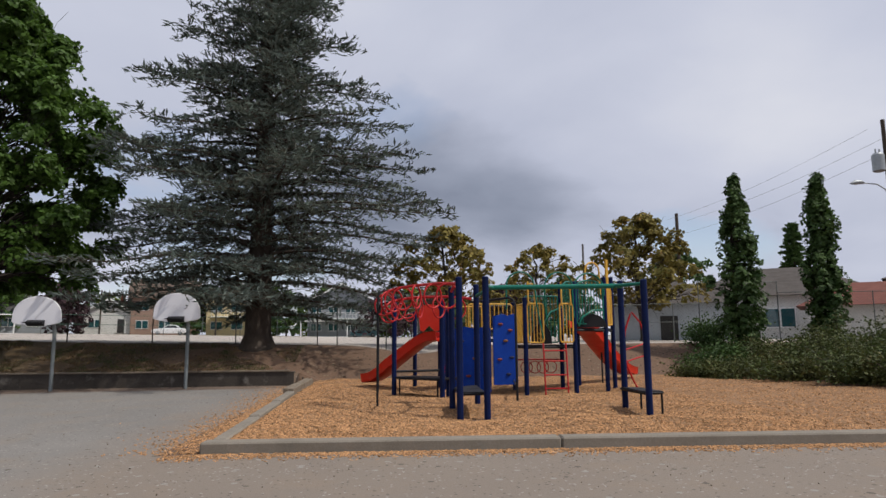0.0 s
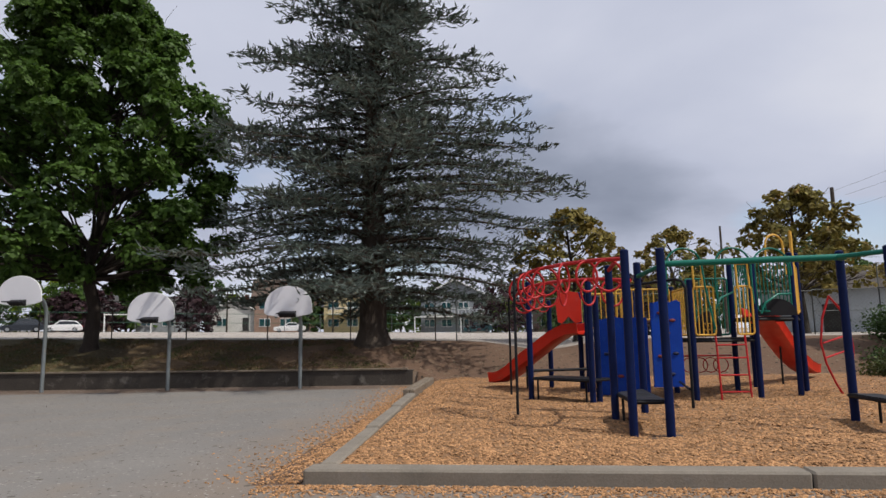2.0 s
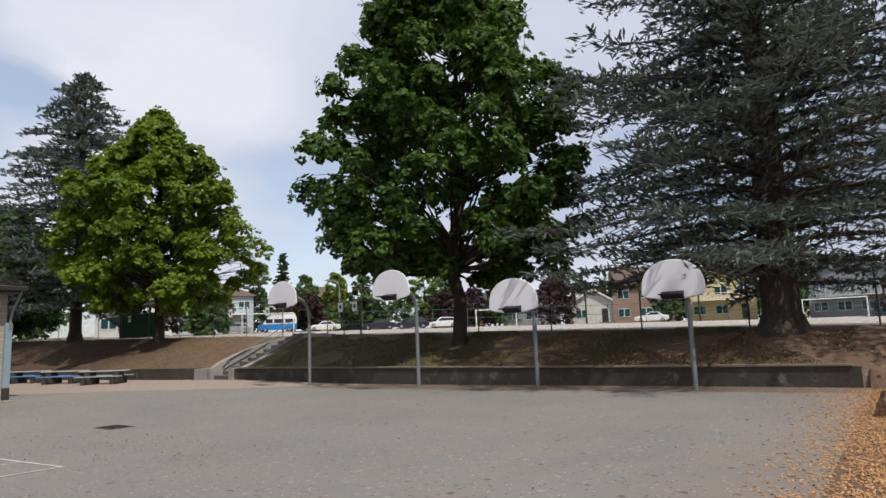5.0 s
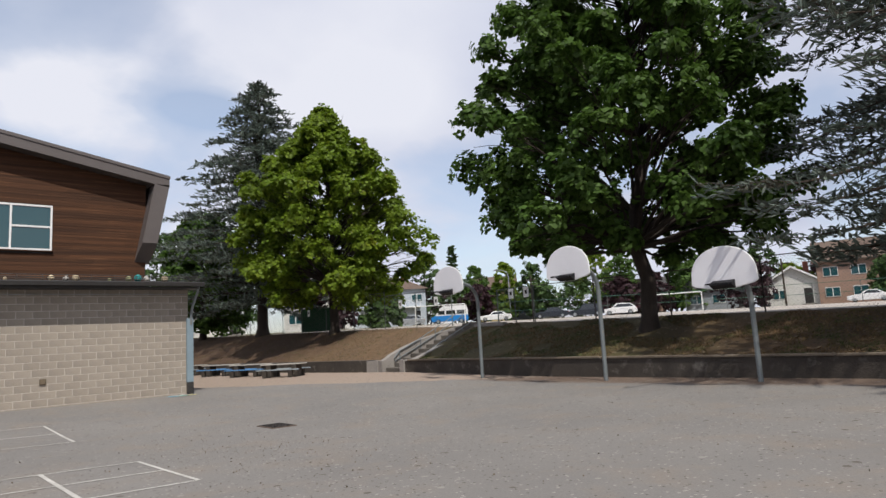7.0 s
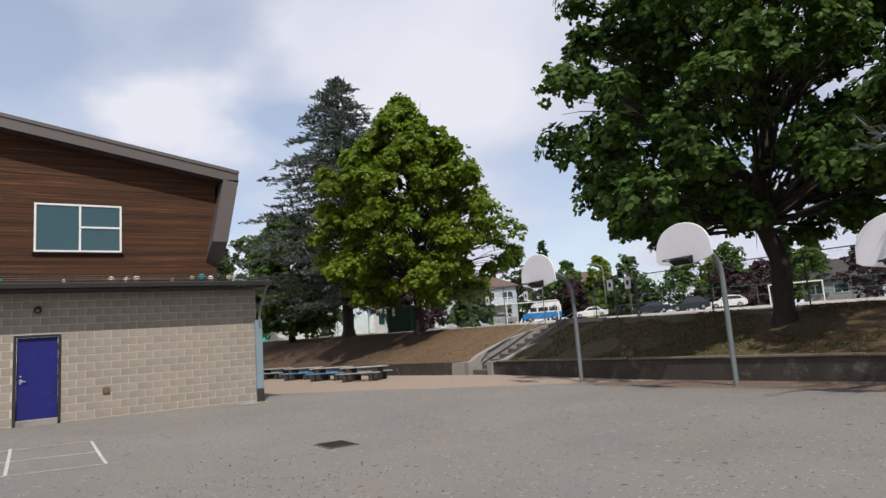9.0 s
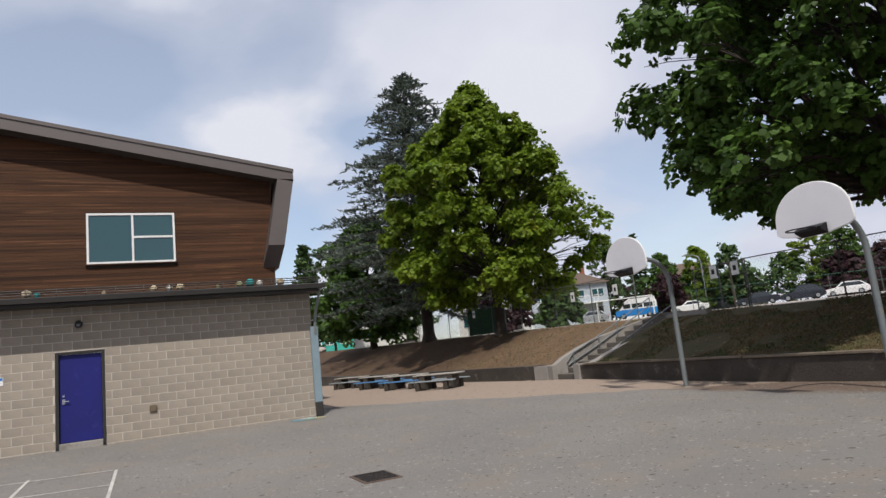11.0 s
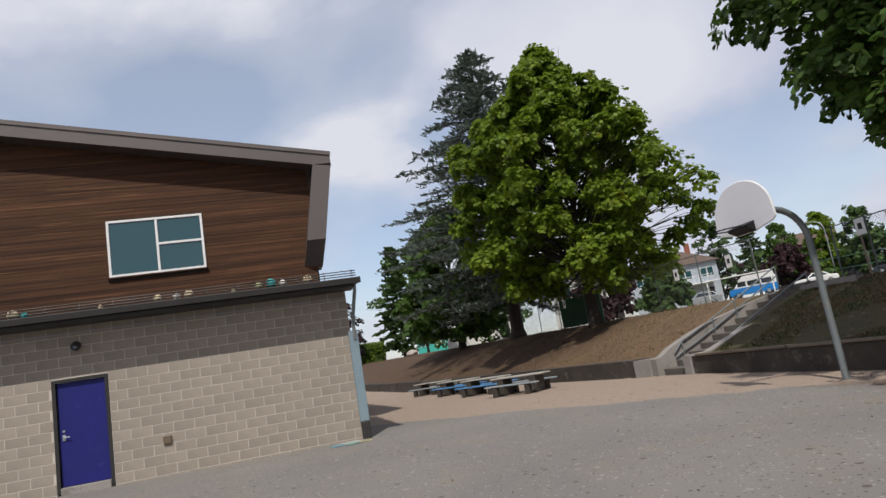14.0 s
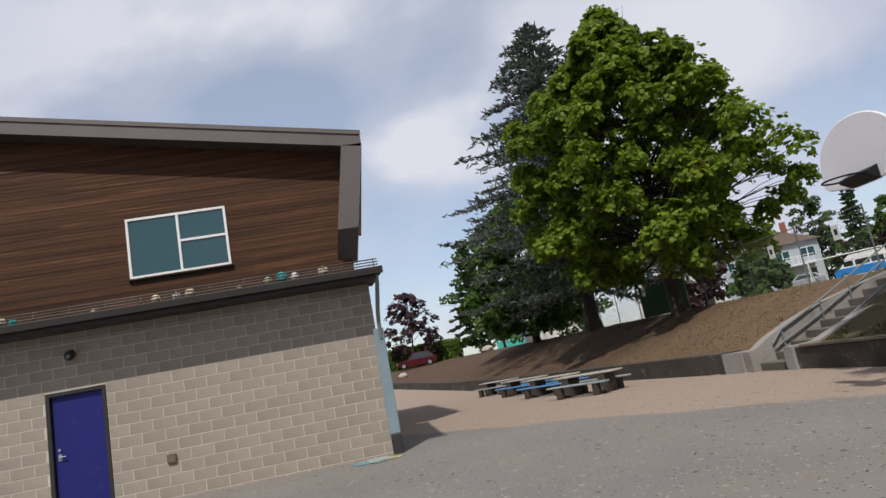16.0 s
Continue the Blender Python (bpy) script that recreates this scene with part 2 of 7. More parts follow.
M_DEEP = mat("deep_green_leaf", (0.038, 0.075, 0.02), (0.06, 0.105, 0.026), 0.6, 0.65, 0, fine=9, vary=0.4, island=True, transmit=0.2)
M_PLUM = mat("plum_leaf", (0.035, 0.018, 0.022), (0.05, 0.022, 0.026), 0.6, 0.65, 0, fine=9, vary=0.4, island=True, transmit=0.2)
M_SHRUB = mat("shrub_leaf", (0.05, 0.075, 0.02), (0.085, 0.085, 0.03), 0.5, 0.7, 0, fine=9, vary=0.5, island=True, transmit=0.25, c3=(0.14, 0.10, 0.045), c3_range=(0.55, 0.75))
M_LINE = mat("worn_white_line_paint", (0.52, 0.50, 0.46), (0.38, 0.365, 0.33), 3, 0.85, 0.2, fine=40, c3=(0.3, 0.29, 0.265))


def blend_in(mt, slope, level, wobble, wob_scale, soft, c1, c2, scale, amount=1.0):
    """Lays a second surface over part of a ground material: where position along slope passes level, with a ragged edge."""
    nt = mt.node_tree
    N, L = nt.nodes.new, nt.links.new
    b = nt.nodes["Principled BSDF"]
    src = b.inputs["Base Color"].links[0].from_socket
    geo = N("ShaderNodeNewGeometry")
    dot = N("ShaderNodeVectorMath")
    dot.operation = "DOT_PRODUCT"
    L(geo.outputs["Position"], dot.inputs[0])
    dot.inputs[1].default_value = slope

    def tex(sc, detail):
        n = N("ShaderNodeTexNoise")
        n.inputs["Scale"].default_value, n.inputs["Detail"].default_value = sc, detail
        n.inputs["Roughness"].default_value = 0.7
        L(geo.outputs["Position"], n.inputs["Vector"])
        return n.outputs[0]
    ma = N("ShaderNodeMath")
    ma.operation = "MULTIPLY_ADD"
    L(tex(wob_scale, 7), ma.inputs[0])
    ma.inputs[1].default_value = wobble
    L(dot.outputs["Value"], ma.inputs[2])
    mr = N("ShaderNodeMapRange")
    mr.inputs[1].default_value, mr.inputs[2].default_value = level + wobble / 2 - soft, level + wobble / 2 + soft
    mr.inputs[4].default_value = amount
    L(ma.outputs[0], mr.inputs[0])
    two = N("ShaderNodeMix")
    two.data_type = "RGBA"
    L(tex(scale, 5), two.inputs[0])
    two.inputs[6].default_value, two.inputs[7].default_value = (*c1, 1), (*c2, 1)
    over = N("ShaderNodeMix")
    over.data_type = "RGBA"
    L(mr.outputs[0], over.inputs[0])
    L(src, over.inputs[6])
    L(two.outputs[2], over.inputs[7])
    L(over.outputs[2], b.inputs["Base Color"])


def speckle(mt, scale, dark, light, share=0.12, near=0.32):
    """Small stones and specks strewn over a ground material, some darker and some paler than it."""
    nt = mt.node_tree
    N, L = nt.nodes.new, nt.links.new
    b = nt.nodes["Principled BSDF"]
    src = b.inputs["Base Color"].links[0].from_socket
    geo = N("ShaderNodeNewGeometry")
    vo = N("ShaderNodeTexVoronoi")
    vo.inputs["Scale"].default_value = scale
    L(geo.outputs["Position"], vo.inputs["Vector"])
    sep = N("ShaderNodeSeparateColor")
    L(vo.outputs["Color"], sep.inputs[0])

    def gate(sock, op, v):
        n = N("ShaderNodeMath")
        n.operation = op
        L(sock, n.inputs[0])
        n.inputs[1].default_value = v
        return n.outputs[0]

    def both(a, c):
        n = N("ShaderNodeMath")
        n.operation = "MULTIPLY"
        L(a, n.inputs[0])
        L(c, n.inputs[1])
        return n.outputs[0]
    inside = gate(vo.outputs["Distance"], "LESS_THAN", near)
    for op, v, col in (("LESS_THAN", share, dark), ("GREATER_THAN", 1 - share, light)):
        mx = N("ShaderNodeMix")
        mx.data_type = "RGBA"
        L(both(inside, gate(sep.outputs[0], op, v)), mx.inputs[0])
        L(src, mx.inputs[6])
        mx.inputs[7].default_value = (*col, 1)
        src = mx.outputs[2]
    L(src, b.inputs["Base Color"])


blend_in(M_ASPHALT, (0.0, 1.0, 0.0), 21.7, 1.3, 1.1, 0.25, (0.15, 0.10, 0.07), (0.10, 0.068, 0.05), 9.0, 0.85)
blend_in(M_ASPHALT, (-0.75, 1.0, 0.0), 36.2, 1.6, 0.9, 0.14, (0.33, 0.255, 0.2), (0.24, 0.19, 0.15), 5.0)
blend_in(M_ASPHALT, (1.0, 0.0, 0.0), -3.5, 1.4, 1.4, 0.7, (0.24, 0.17, 0.11), (0.18, 0.135, 0.10), 14.0, 0.45)
blend_in(M_HILL, (1.0, 0.0, 0.0), -7.0, 5.0, 0.5, 1.2, (0.16, 0.095, 0.06), (0.10, 0.067, 0.047), 2.5)
blend_in(M_HILL, (-1.0, 0.0, 0.0), 14.0, 6.0, 0.6, 2.0, (0.045, 0.058, 0.018), (0.085, 0.066, 0.034), 2.0, 0.7)
blend_in(M_HILL, (-1.0, 0.0, 0.0), 26.6, 1.0, 0.6, 0.4, (0.19, 0.12, 0.066), (0.085, 0.055, 0.035), 0.8, 0.9)
# dark leaf litter under the western trees, deepened to paint in their canopy shade
blend_in(M_HILL, (-1.0, 0.35, 0.0), 42.5, 5.0, 0.5, 1.6, (0.048, 0.031, 0.022), (0.10, 0.058, 0.035), 0.7, 0.85)

speckle(M_ASPHALT, 22.0, (0.085, 0.075, 0.065), (0.30, 0.28, 0.255), 0.10, 0.34)
speckle(M_ASPHALT, 7.0, (0.10, 0.085, 0.07), (0.25, 0.235, 0.21), 0.05, 0.28)
speckle(M_HILL, 9.0, (0.035, 0.026, 0.018), (0.17, 0.13, 0.085), 0.12, 0.4)
speckle(M_FIELD, 6.0, (0.24, 0.21, 0.18), (0.5, 0.46, 0.42), 0.1, 0.4)


def glass_mat(name, tint, rough=0.03):
    mt = bpy.data.materials.new(name)
    mt.use_nodes = True
    b = mt.node_tree.nodes["Principled BSDF"]
    b.inputs["Base Color"].default_value = (*tint, 1)
    b.inputs["Roughness"].default_value = rough
    b.inputs["Specular IOR Level"].default_value = 0.6
    b.inputs["IOR"].default_value = 1.6
    b.inputs["Coat Weight"].default_value = 0.25
    b.inputs["Coat Roughness"].default_value = 0.02
    return mt


M_GLASS = glass_mat("dark_reflecting_glass", (0.018, 0.07, 0.082))
M_CARGLASS = glass_mat("car_glass", (0.02, 0.024, 0.028))


M_BITS = mat("dry_leaf_bits", (0.15, 0.115, 0.085), (0.11, 0.085, 0.065), 3, 0.95, 0, vary=0.3, island=True)
M_TUFT = mat("dry_grass_blades", (0.115, 0.08, 0.036), (0.16, 0.10, 0.052), 0.5, 0.9, 0, vary=0.5, island=True, c3=(0.055, 0.08, 0.022), c3_range=(0.46, 0.6), coord="World")


def flat(name, c, rough=0.6, metallic=0.0, vary=0.0):
    return mat(name, c, tuple(v * 0.88 for v in c), 2.0, rough, 0.05, metallic, vary=vary)


# ---------------------------------------------------------------- mesh helpers


class Shape:
    """Collects vertices and faces for one mesh."""

    def __init__(self):
        self.v, self.f = [], []

    def add(self, verts, faces):
        o = len(self.v)
        self.v.extend(tuple(p) for p in verts)
        self.f.extend(tuple(i + o for i in fc) for fc in faces)
        return self

    def box(self, lo, hi, m=None, chamfer=0.0):
        (x0, y0, z0), (x1, y1, z1) = lo, hi
        if chamfer <= 0:
            vs = [(x, y, z) for z in (z0, z1) for y in (y0, y1) for x in (x0, x1)]
            fs = [(0, 2, 3, 1), (4, 5, 7, 6), (0, 1, 5, 4), (2, 6, 7, 3), (0, 4, 6, 2), (1, 3, 7, 5)]
        else:
            bm = bmesh.new()
            bmesh.ops.create_cube(bm, size=1.0)
            for v in bm.verts:
                v.co = Vector((x0 + (v.co.x + 0.5) * (x1 - x0), y0 + (v.co.y + 0.5) * (y1 - y0), z0 + (v.co.z + 0.5) * (z1 - z0)))
            bmesh.ops.bevel(bm, geom=bm.edges[:], offset=chamfer, segments=1, affect="EDGES", profile=0.5)
            bm.verts.index_update()
            vs = [v.co.copy() for v in bm.verts]
            fs = [tuple(v.index for v in f.verts) for f in bm.faces]
            bm.free()
        if m is not None:
            vs = [m @ Vector(p) for p in vs]
        return self.add(vs, fs)

    def tube(self, pts, radii, sides=10, caps=True, closed=False):
        pts = [Vector(p) for p in pts]
        n = len(pts)
        if isinstance(radii, (int, float)):
            radii = [radii] * n
        vs, fs = [], []
        prev = None
        for i, p in enumerate(pts):
            if closed:
                d = pts[(i + 1) % n] - pts[i - 1]
            else:
                d = pts[min(i + 1, n - 1)] - pts[max(i - 1, 0)]
            d.normalize()
            if prev is None:
                u = d.cross(Vector((0, 0, 1)))
                if u.length < 0.05:
                    u = d.cross(Vector((1, 0, 0)))
            else:
                u = prev - d * prev.dot(d)
            u.normalize()
            prev = u
            w = d.cross(u)
            for k in range(sides):
                a = 2 * math.pi * k / sides
                vs.append(p + (u * math.cos(a) + w * math.sin(a)) * radii[i])
        for i in range(n if closed else n - 1):
            j = (i + 1) % n
            for k in range(sides):
                k2 = (k + 1) % sides
                fs.append((i * sides + k, i * sides + k2, j * sides + k2, j * sides + k))
        if caps and not closed:
            fs.append(tuple(range(sides - 1, -1, -1)))
            fs.append(tuple((n - 1) * sides + k for k in range(sides)))
        return self.add(vs, fs)

    def post(self, x, y, z0, z1, r, sides=16, dome=True):
        pts = [(x, y, z0), (x, y, z1 - (r * 0.8 if dome else 0))]
        rad = [r, r]
        if dome:
            pts += [(x, y, z1 - r * 0.35), (x, y, z1 - r * 0.08), (x, y, z1)]
            rad += [r * 1.04, r * 0.7, r * 0.2]
        return self.tube(pts, rad, sides)

    def prism(self, poly, axis, a, b):
        """A polygon in the plane across an axis, drawn out from a to b."""
        n = len(poly)

        def put(p, h):
            q = list(p)
            q.insert("xyz".index(axis), h)
            return q
        vs = [put(p, a) for p in poly] + [put(p, b) for p in poly]
        fs = [tuple(range(n - 1, -1, -1)), tuple(range(n, 2 * n))]
        fs += [(i, (i + 1) % n, (i + 1) % n + n, i + n) for i in range(n)]
        return self.add(vs, fs)

    def ball(self, c, r, seg=12, rings=8, squash=1.0):
        vs, fs = [], []
        for i in range(rings + 1):
            th = math.pi * i / rings
            for k in range(seg):
                ph = 2 * math.pi * k / seg
                vs.append((c[0] + r * math.sin(th) * math.cos(ph), c[1] + r * math.sin(th) * math.sin(ph), c[2] + r * squash * math.cos(th)))
        for i in range(rings):
            for k in range(seg):
                k2 = (k + 1) % seg
                fs.append((i * seg + k, (i + 1) * seg + k, (i + 1) * seg + k2, i * seg + k2))
        return self.add(vs, fs)

    def mesh(self, name, material, smooth=False):
        me = bpy.data.meshes.new(name)
        me.from_pydata([tuple(p) for p in self.v], [], self.f)
        if material:
            me.materials.append(material)
        bm = bmesh.new()
        bm.from_mesh(me)
        if len(bm.faces) < 60000:
            bmesh.ops.recalc_face_normals(bm, faces=bm.faces)
        bm.to_mesh(me)
        bm.free()
        if smooth:
            me.shade_smooth()
            me.set_sharp_from_angle(angle=radians(38))
        return me


def part(name, shape, material, parent=None, label="", smooth=False):
    """Links a shape as one mesh object, under a thing or a part."""
    ob = new(name, shape.mesh(name, material, smooth))
    ob.parent = parent
    return tagged(ob, label)


def thing(name, label, category, group="", at=(0, 0, 0), turn=0.0):
    """An empty at a thing's base, to hold its parts."""
    ob = new(name)
    ob.empty_display_size = 0.2
    ob.matrix_basis = pose(*at, 0, 0, turn)
    return tagged(ob, label, category, group)


def structure(name, shape, material, label, smooth=False):
    return tagged(part(name, shape, material, None, label, smooth), kind="structure")


def quick_mesh(name, verts, quads, material):
    """A mesh from numpy arrays of vertices and quads."""
    me = bpy.data.meshes.new(name)
    me.vertices.add(len(verts))
    me.vertices.foreach_set("co", np.asarray(verts, dtype=np.float32).ravel())
    me.loops.add(len(quads) * 4)
    me.loops.foreach_set("vertex_index", np.asarray(quads, dtype=np.int32).ravel())
    me.polygons.add(len(quads))
    me.polygons.foreach_set("loop_start", np.arange(0, len(quads) * 4, 4, dtype=np.int32))
    me.update(calc_edges=True)
    me.validate()
    if material:
        me.materials.append(material)
    return me


# ---------------------------------------------------------------- the lie of the land


def smooth_step(a, b, v):
    t = min(max((v - a) / (b - a), 0.0), 1.0)
    return t * t * (3 - 2 * t)


def court(x, y):
    r2 = (x + 15.85) ** 2 + (y - 13.55) ** 2
    west = min(max(-(x + 50), 0) * 0.05, 2.4)
    return -0.19 + 0.2 * (1 - math.exp(-r2 / 50.0)) + min(max(-(x + 18), 0) * 0.015, 0.09) + west


def low_wall_y(x):
    """The foot of the hill: the wall's line."""
    if x > -27.0:
        return 23.25
    if x > -46:
        return 23.15 + (x + 27) * 0.045
    return 22.0 + (x + 46) * 0.22


def crest(x):
    return 1.3 + 0.02 * min(max(-x, 0.0), 130.0)


def hill(x, y):
    """Height behind the wall's line, up the bank to the field."""
    yw = low_wall_y(x)
    top = 27.3
    foot = 0.44 if x > -27 else 0.5 + min(max(-(x + 50), 0) * 0.05, 2.4)
    foot = min(foot, crest(x) - 0.2)
    c = crest(x)
    if y >= top:
        return c + 0.012 * (min(y, 118.0) - top)
    f = (y - yw - 0.15) / (top - yw - 0.15)
    f = min(max(f, 0.0), 1.0)
    return foot + (c - foot) * (0.75 * f + 0.25 * f * f * (3 - 2 * f)) + 0.05 * noise.noise((x * 0.5, y * 0.6, 0.3))


def land(x, y):
    if x < -2.7:
        yw = low_wall_y(x)
        if -25.9 < x < -24.75 and 22.6 < y < 27.4:
            return -0.2 + (y - 23.2) * 0.38 if y > 23.2 else court(x, y)
        if y < yw:
            return court(x, y)
        return hill(x, y)
    # the play area and the bank behind it
    base = 0.02 + 0.1 * smooth_step(9.5, 10.5, y)
    east = smooth_step(10.0, 16.0, x)
    rise = smooth_step(23.2, 27.6, y + 0.8 * noise.noise((x * 0.4, 1.2, 0)))
    gully = math.exp(-((x - 1.6) / 1.6) ** 2) * 0.35 * smooth_step(24.0, 27.0, y) * (1 - smooth_step(29, 33, y))
    z = base * (1 - rise) + hill(x, max(y, 27.3)) * rise - gully
    z += east * 0.35 * smooth_step(12, 22, y) * (1 - rise)
    side = smooth_step(-2.7, -1.9, x)
    low = court(x, y) if y < 23.2 else hill(x, y)
    return low + (z - low) * side


def ground_lines(lo, hi, fine_lo, fine_hi, step, extra=()):
    v = list(np.arange(fine_lo, fine_hi + 1e-6, step)) + list(extra)
    g, p = step, fine_hi
    while p < hi:
        g *= 1.35
        p += g
        v.append(p)
    g, p = step, fine_lo
    while p > lo:
        g *= 1.35
        p -= g
        v.append(p)
    return sorted(set(round(float(q), 4) for q in v))


def build_ground():
    xs = ground_lines(-1500, 1500, -62, 22, 0.5, (-25.91, -25.89, -24.76, -24.74, -2.71, -2.69))
    ys = ground_lines(-1200, 1800, 6, 31, 0.35, (23.24, 23.26, 27.29, 27.41))
    verts = [(x, y, land(x, y)) for y in ys for x in xs]
    nx = len(xs)
    quads, mats = [], []
    for j in range(len(ys) - 1):
        for i in range(nx - 1):
            x, y = (xs[i] + xs[i + 1]) / 2, (ys[j] + ys[j + 1]) / 2
            quads.append((j * nx + i, j * nx + i + 1, (j + 1) * nx + i + 1, (j + 1) * nx + i))
            wob = 0.5 * noise.noise((x * 0.7, y * 0.7, 2.0))
            if (y < low_wall_y(x) + 0.1 and x < -2.6) or y < 9.0:
                k = 0
            elif y > 96:
                k = 5
            elif y > 93 + 0 * wob:
                k = 6
            elif y > 27.7 + wob * 0.6:
                k = 4 if x > -62 else 5
            else:
                k = 2
            mats.append(k)
    me = quick_mesh("ground", verts, quads, None)
    for m_ in (M_ASPHALT, M_SAND, M_HILL, M_BARE, M_FIELD, M_GRASS, M_ROAD):
        me.materials.append(m_)
    me.polygons.foreach_set("material_index", mats)
    me.shade_smooth()
    ob = new("ground", me)
    tagged(ob, "dusty grey asphalt court, dry grass bank and pale gravel field", "ground", kind="structure")


build_ground()

# ---------------------------------------------------------------- retaining walls, kerbs and stairs


def strip_wall(name, pts, z0, z1, thick, material, label, cap=None):
    """A wall along a line of (x, y), with the front on that line; z1 may be a function of x."""
    ob = None
    s = Shape()
    for (xa, ya), (xb, yb) in zip(pts, pts[1:]):
        d = Vector((xb - xa, yb - ya, 0)).normalized()
        n = Vector((-d.y, d.x, 0)) * thick
        if n.y < 0:
            n = -n
        za = z1(xa) if callable(z1) else z1
        zb = z1(xb) if callable(z1) else z1
        vs = [(xa, ya, z0), (xb, yb, z0), (xb + n.x, yb + n.y, z0), (xa + n.x, ya + n.y, z0),
              (xa, ya, za), (xb, yb, zb), (xb + n.x, yb + n.y, zb), (xa + n.x, ya + n.y, za)]
        s.add(vs, [(3, 2, 1, 0), (4, 5, 6, 7), (0, 1, 5, 4), (1, 2, 6, 5), (2, 3, 7, 6), (3, 0, 4, 7)])
    return structure(name, s, material, label)


wall_north = strip_wall("wall_north", [(-24.52, 23.17), (-19, 23.17), (-14, 23.17), (-9, 23.17), (-2.85, 23.17)], -0.3, lambda x: 0.47 + 0.004 * max(-x - 10, 0), 0.32,
                        M_WALLDARK, "low stained concrete retaining wall below the bank")
# a thin timber edging along the wall's top, with a dark gap under it
for xa in np.arange(-24.3, -3.2, 3.05):
    s = Shape()
    zt = 0.475 + 0.004 * max(-xa - 10, 0)
    s.box((xa, 23.13, zt), (min(xa + 3.0, -2.95), 23.32, zt + 0.055), None, 0.008)
    part("edging_board", s, M_TIMBER, wall_north)
strip_wall("wall_end_return", [(-2.85, 23.3), (-2.84, 24.3)], -0.2, 0.45, 0.25, M_WALLDARK, "dark concrete end of the retaining wall")
wall_west = strip_wall("wall_west", [(-70, 16.42), (-62, 18.18), (-54, 19.94), (-46, 21.65), (-36, 22.2), (-26.7, 22.84)], -0.3, lambda x: 0.58 + 0.05 * max(-(x + 50), 0), 0.55,
                       M_WALLDARK, "low dark concrete wall at the foot of the bank")


def cheek(name, x0, x1, y_lo, pts, label):
    """A stair's side wall: its outline in y and z."""
    s = Shape()
    s.prism(pts, "x", x0, x1)
    return structure(name, s, M_CONCRETE, label)


cheek("wall_stair_east", -24.78, -24.5, 23.0, [(23.1, -0.2), (23.1, 0.56), (23.75, 0.58), (27.6, 1.88), (28.6, 1.92), (28.6, -0.2)], "sloping concrete side wall of the outdoor stairs")
cheek("wall_stair_west", -26.13, -25.85, 23.0, [(23.02, -0.2), (23.02, 0.545), (23.2, 0.58), (23.6, 0.8), (24.24, 1.05), (25.05, 1.31), (26.27, 1.585), (27.54, 1.85), (28.9, 1.93), (28.9, -0.2)], "sloping concrete side wall of the outdoor stairs")
s = Shape()
s.prism([(-26.68, 22.82), (-26.132, 22.97), (-26.132, 23.55), (-26.68, 23.3)], "z", -0.2, 0.56)
structure("wall_stair_wing", s, M_CONCRETE, "pale concrete wing wall beside the stairs")
stairs = tagged(new("stairs"), "concrete outdoor steps up the bank", "stairs", kind="structure")
for i in range(11):
    y0, z0 = 23.2 + 0.43 * i, court(-25.5, 23) + 0.168 * i
    s = Shape().box((-25.85, y0, z0 - 0.3), (-24.78, y0 + 0.5, z0 + 0.166), None, 0.012)
    part("step", s, M_STEP, stairs)


def stair_rail(x, top, mid, posts):
    rail = thing("handrail", "grey steel pipe handrail of the outdoor stairs", "handrail", "stair rails")
    part("top_rail", Shape().tube([(x, *p) for p in top], 0.022, 8), M_GREYPOST, rail, smooth=True)
    part("mid_rail", Shape().tube([(x, *p) for p in mid], 0.02, 8), M_GREYPOST, rail, smooth=True)
    for y, z0, z1 in posts:
        part("post", Shape().tube([(x, y, z0), (x, y, z1)], 0.02, 8), M_GREYPOST, rail, smooth=True)
    return rail


stair_rail(-25.8, [(23.60, 0.62), (23.90, 0.91), (24.24, 1.04), (25.03, 1.38), (25.87, 1.77), (27.51, 2.55)], [(23.62, 0.50), (23.90, 0.64), (24.24, 0.77), (25.03, 1.11), (25.87, 1.50), (27.51, 2.28)],
           ((23.90, 0.36, 0.91), (25.03, 0.80, 1.38), (25.87, 1.13, 1.77), (27.51, 1.77, 2.55)))
stair_rail(-24.9, [(24.57, 0.78), (27.73, 2.21)], [(24.57, 0.53), (27.73, 1.96)],
           ((24.62, 0.64, 0.80), (25.64, 1.04, 1.26), (26.66, 1.44, 1.73), (27.68, 1.84, 2.19)))

structure("wall_stair_head", Shape().prism([(-24.5, 27.0), (-22.7, 26.95), (-22.7, 27.2), (-24.5, 27.25)], "z", 0.9, 1.84), M_CONCRETE, "low concrete wall at the head of the stairs")

# kerbs round the play area
kerb = tagged(new("kerb"), "worn concrete kerb round the wood chip bed", "kerb", kind="structure")


def kerb_piece(a, b, w, z0, z1, material, name="kerb_stone", end_gap=0.006, parent=kerb):
    a, b = Vector((*a, 0)), Vector((*b, 0))
    d = (b - a).normalized()
    m = Matrix.Translation(a) @ Matrix.Rotation(math.atan2(d.y, d.x), 4, "Z")
    s = Shape().box((end_gap, 0, z0), ((b - a).length - end_gap, w, z1), m, 0.022)
    return part(name, s, material, parent)


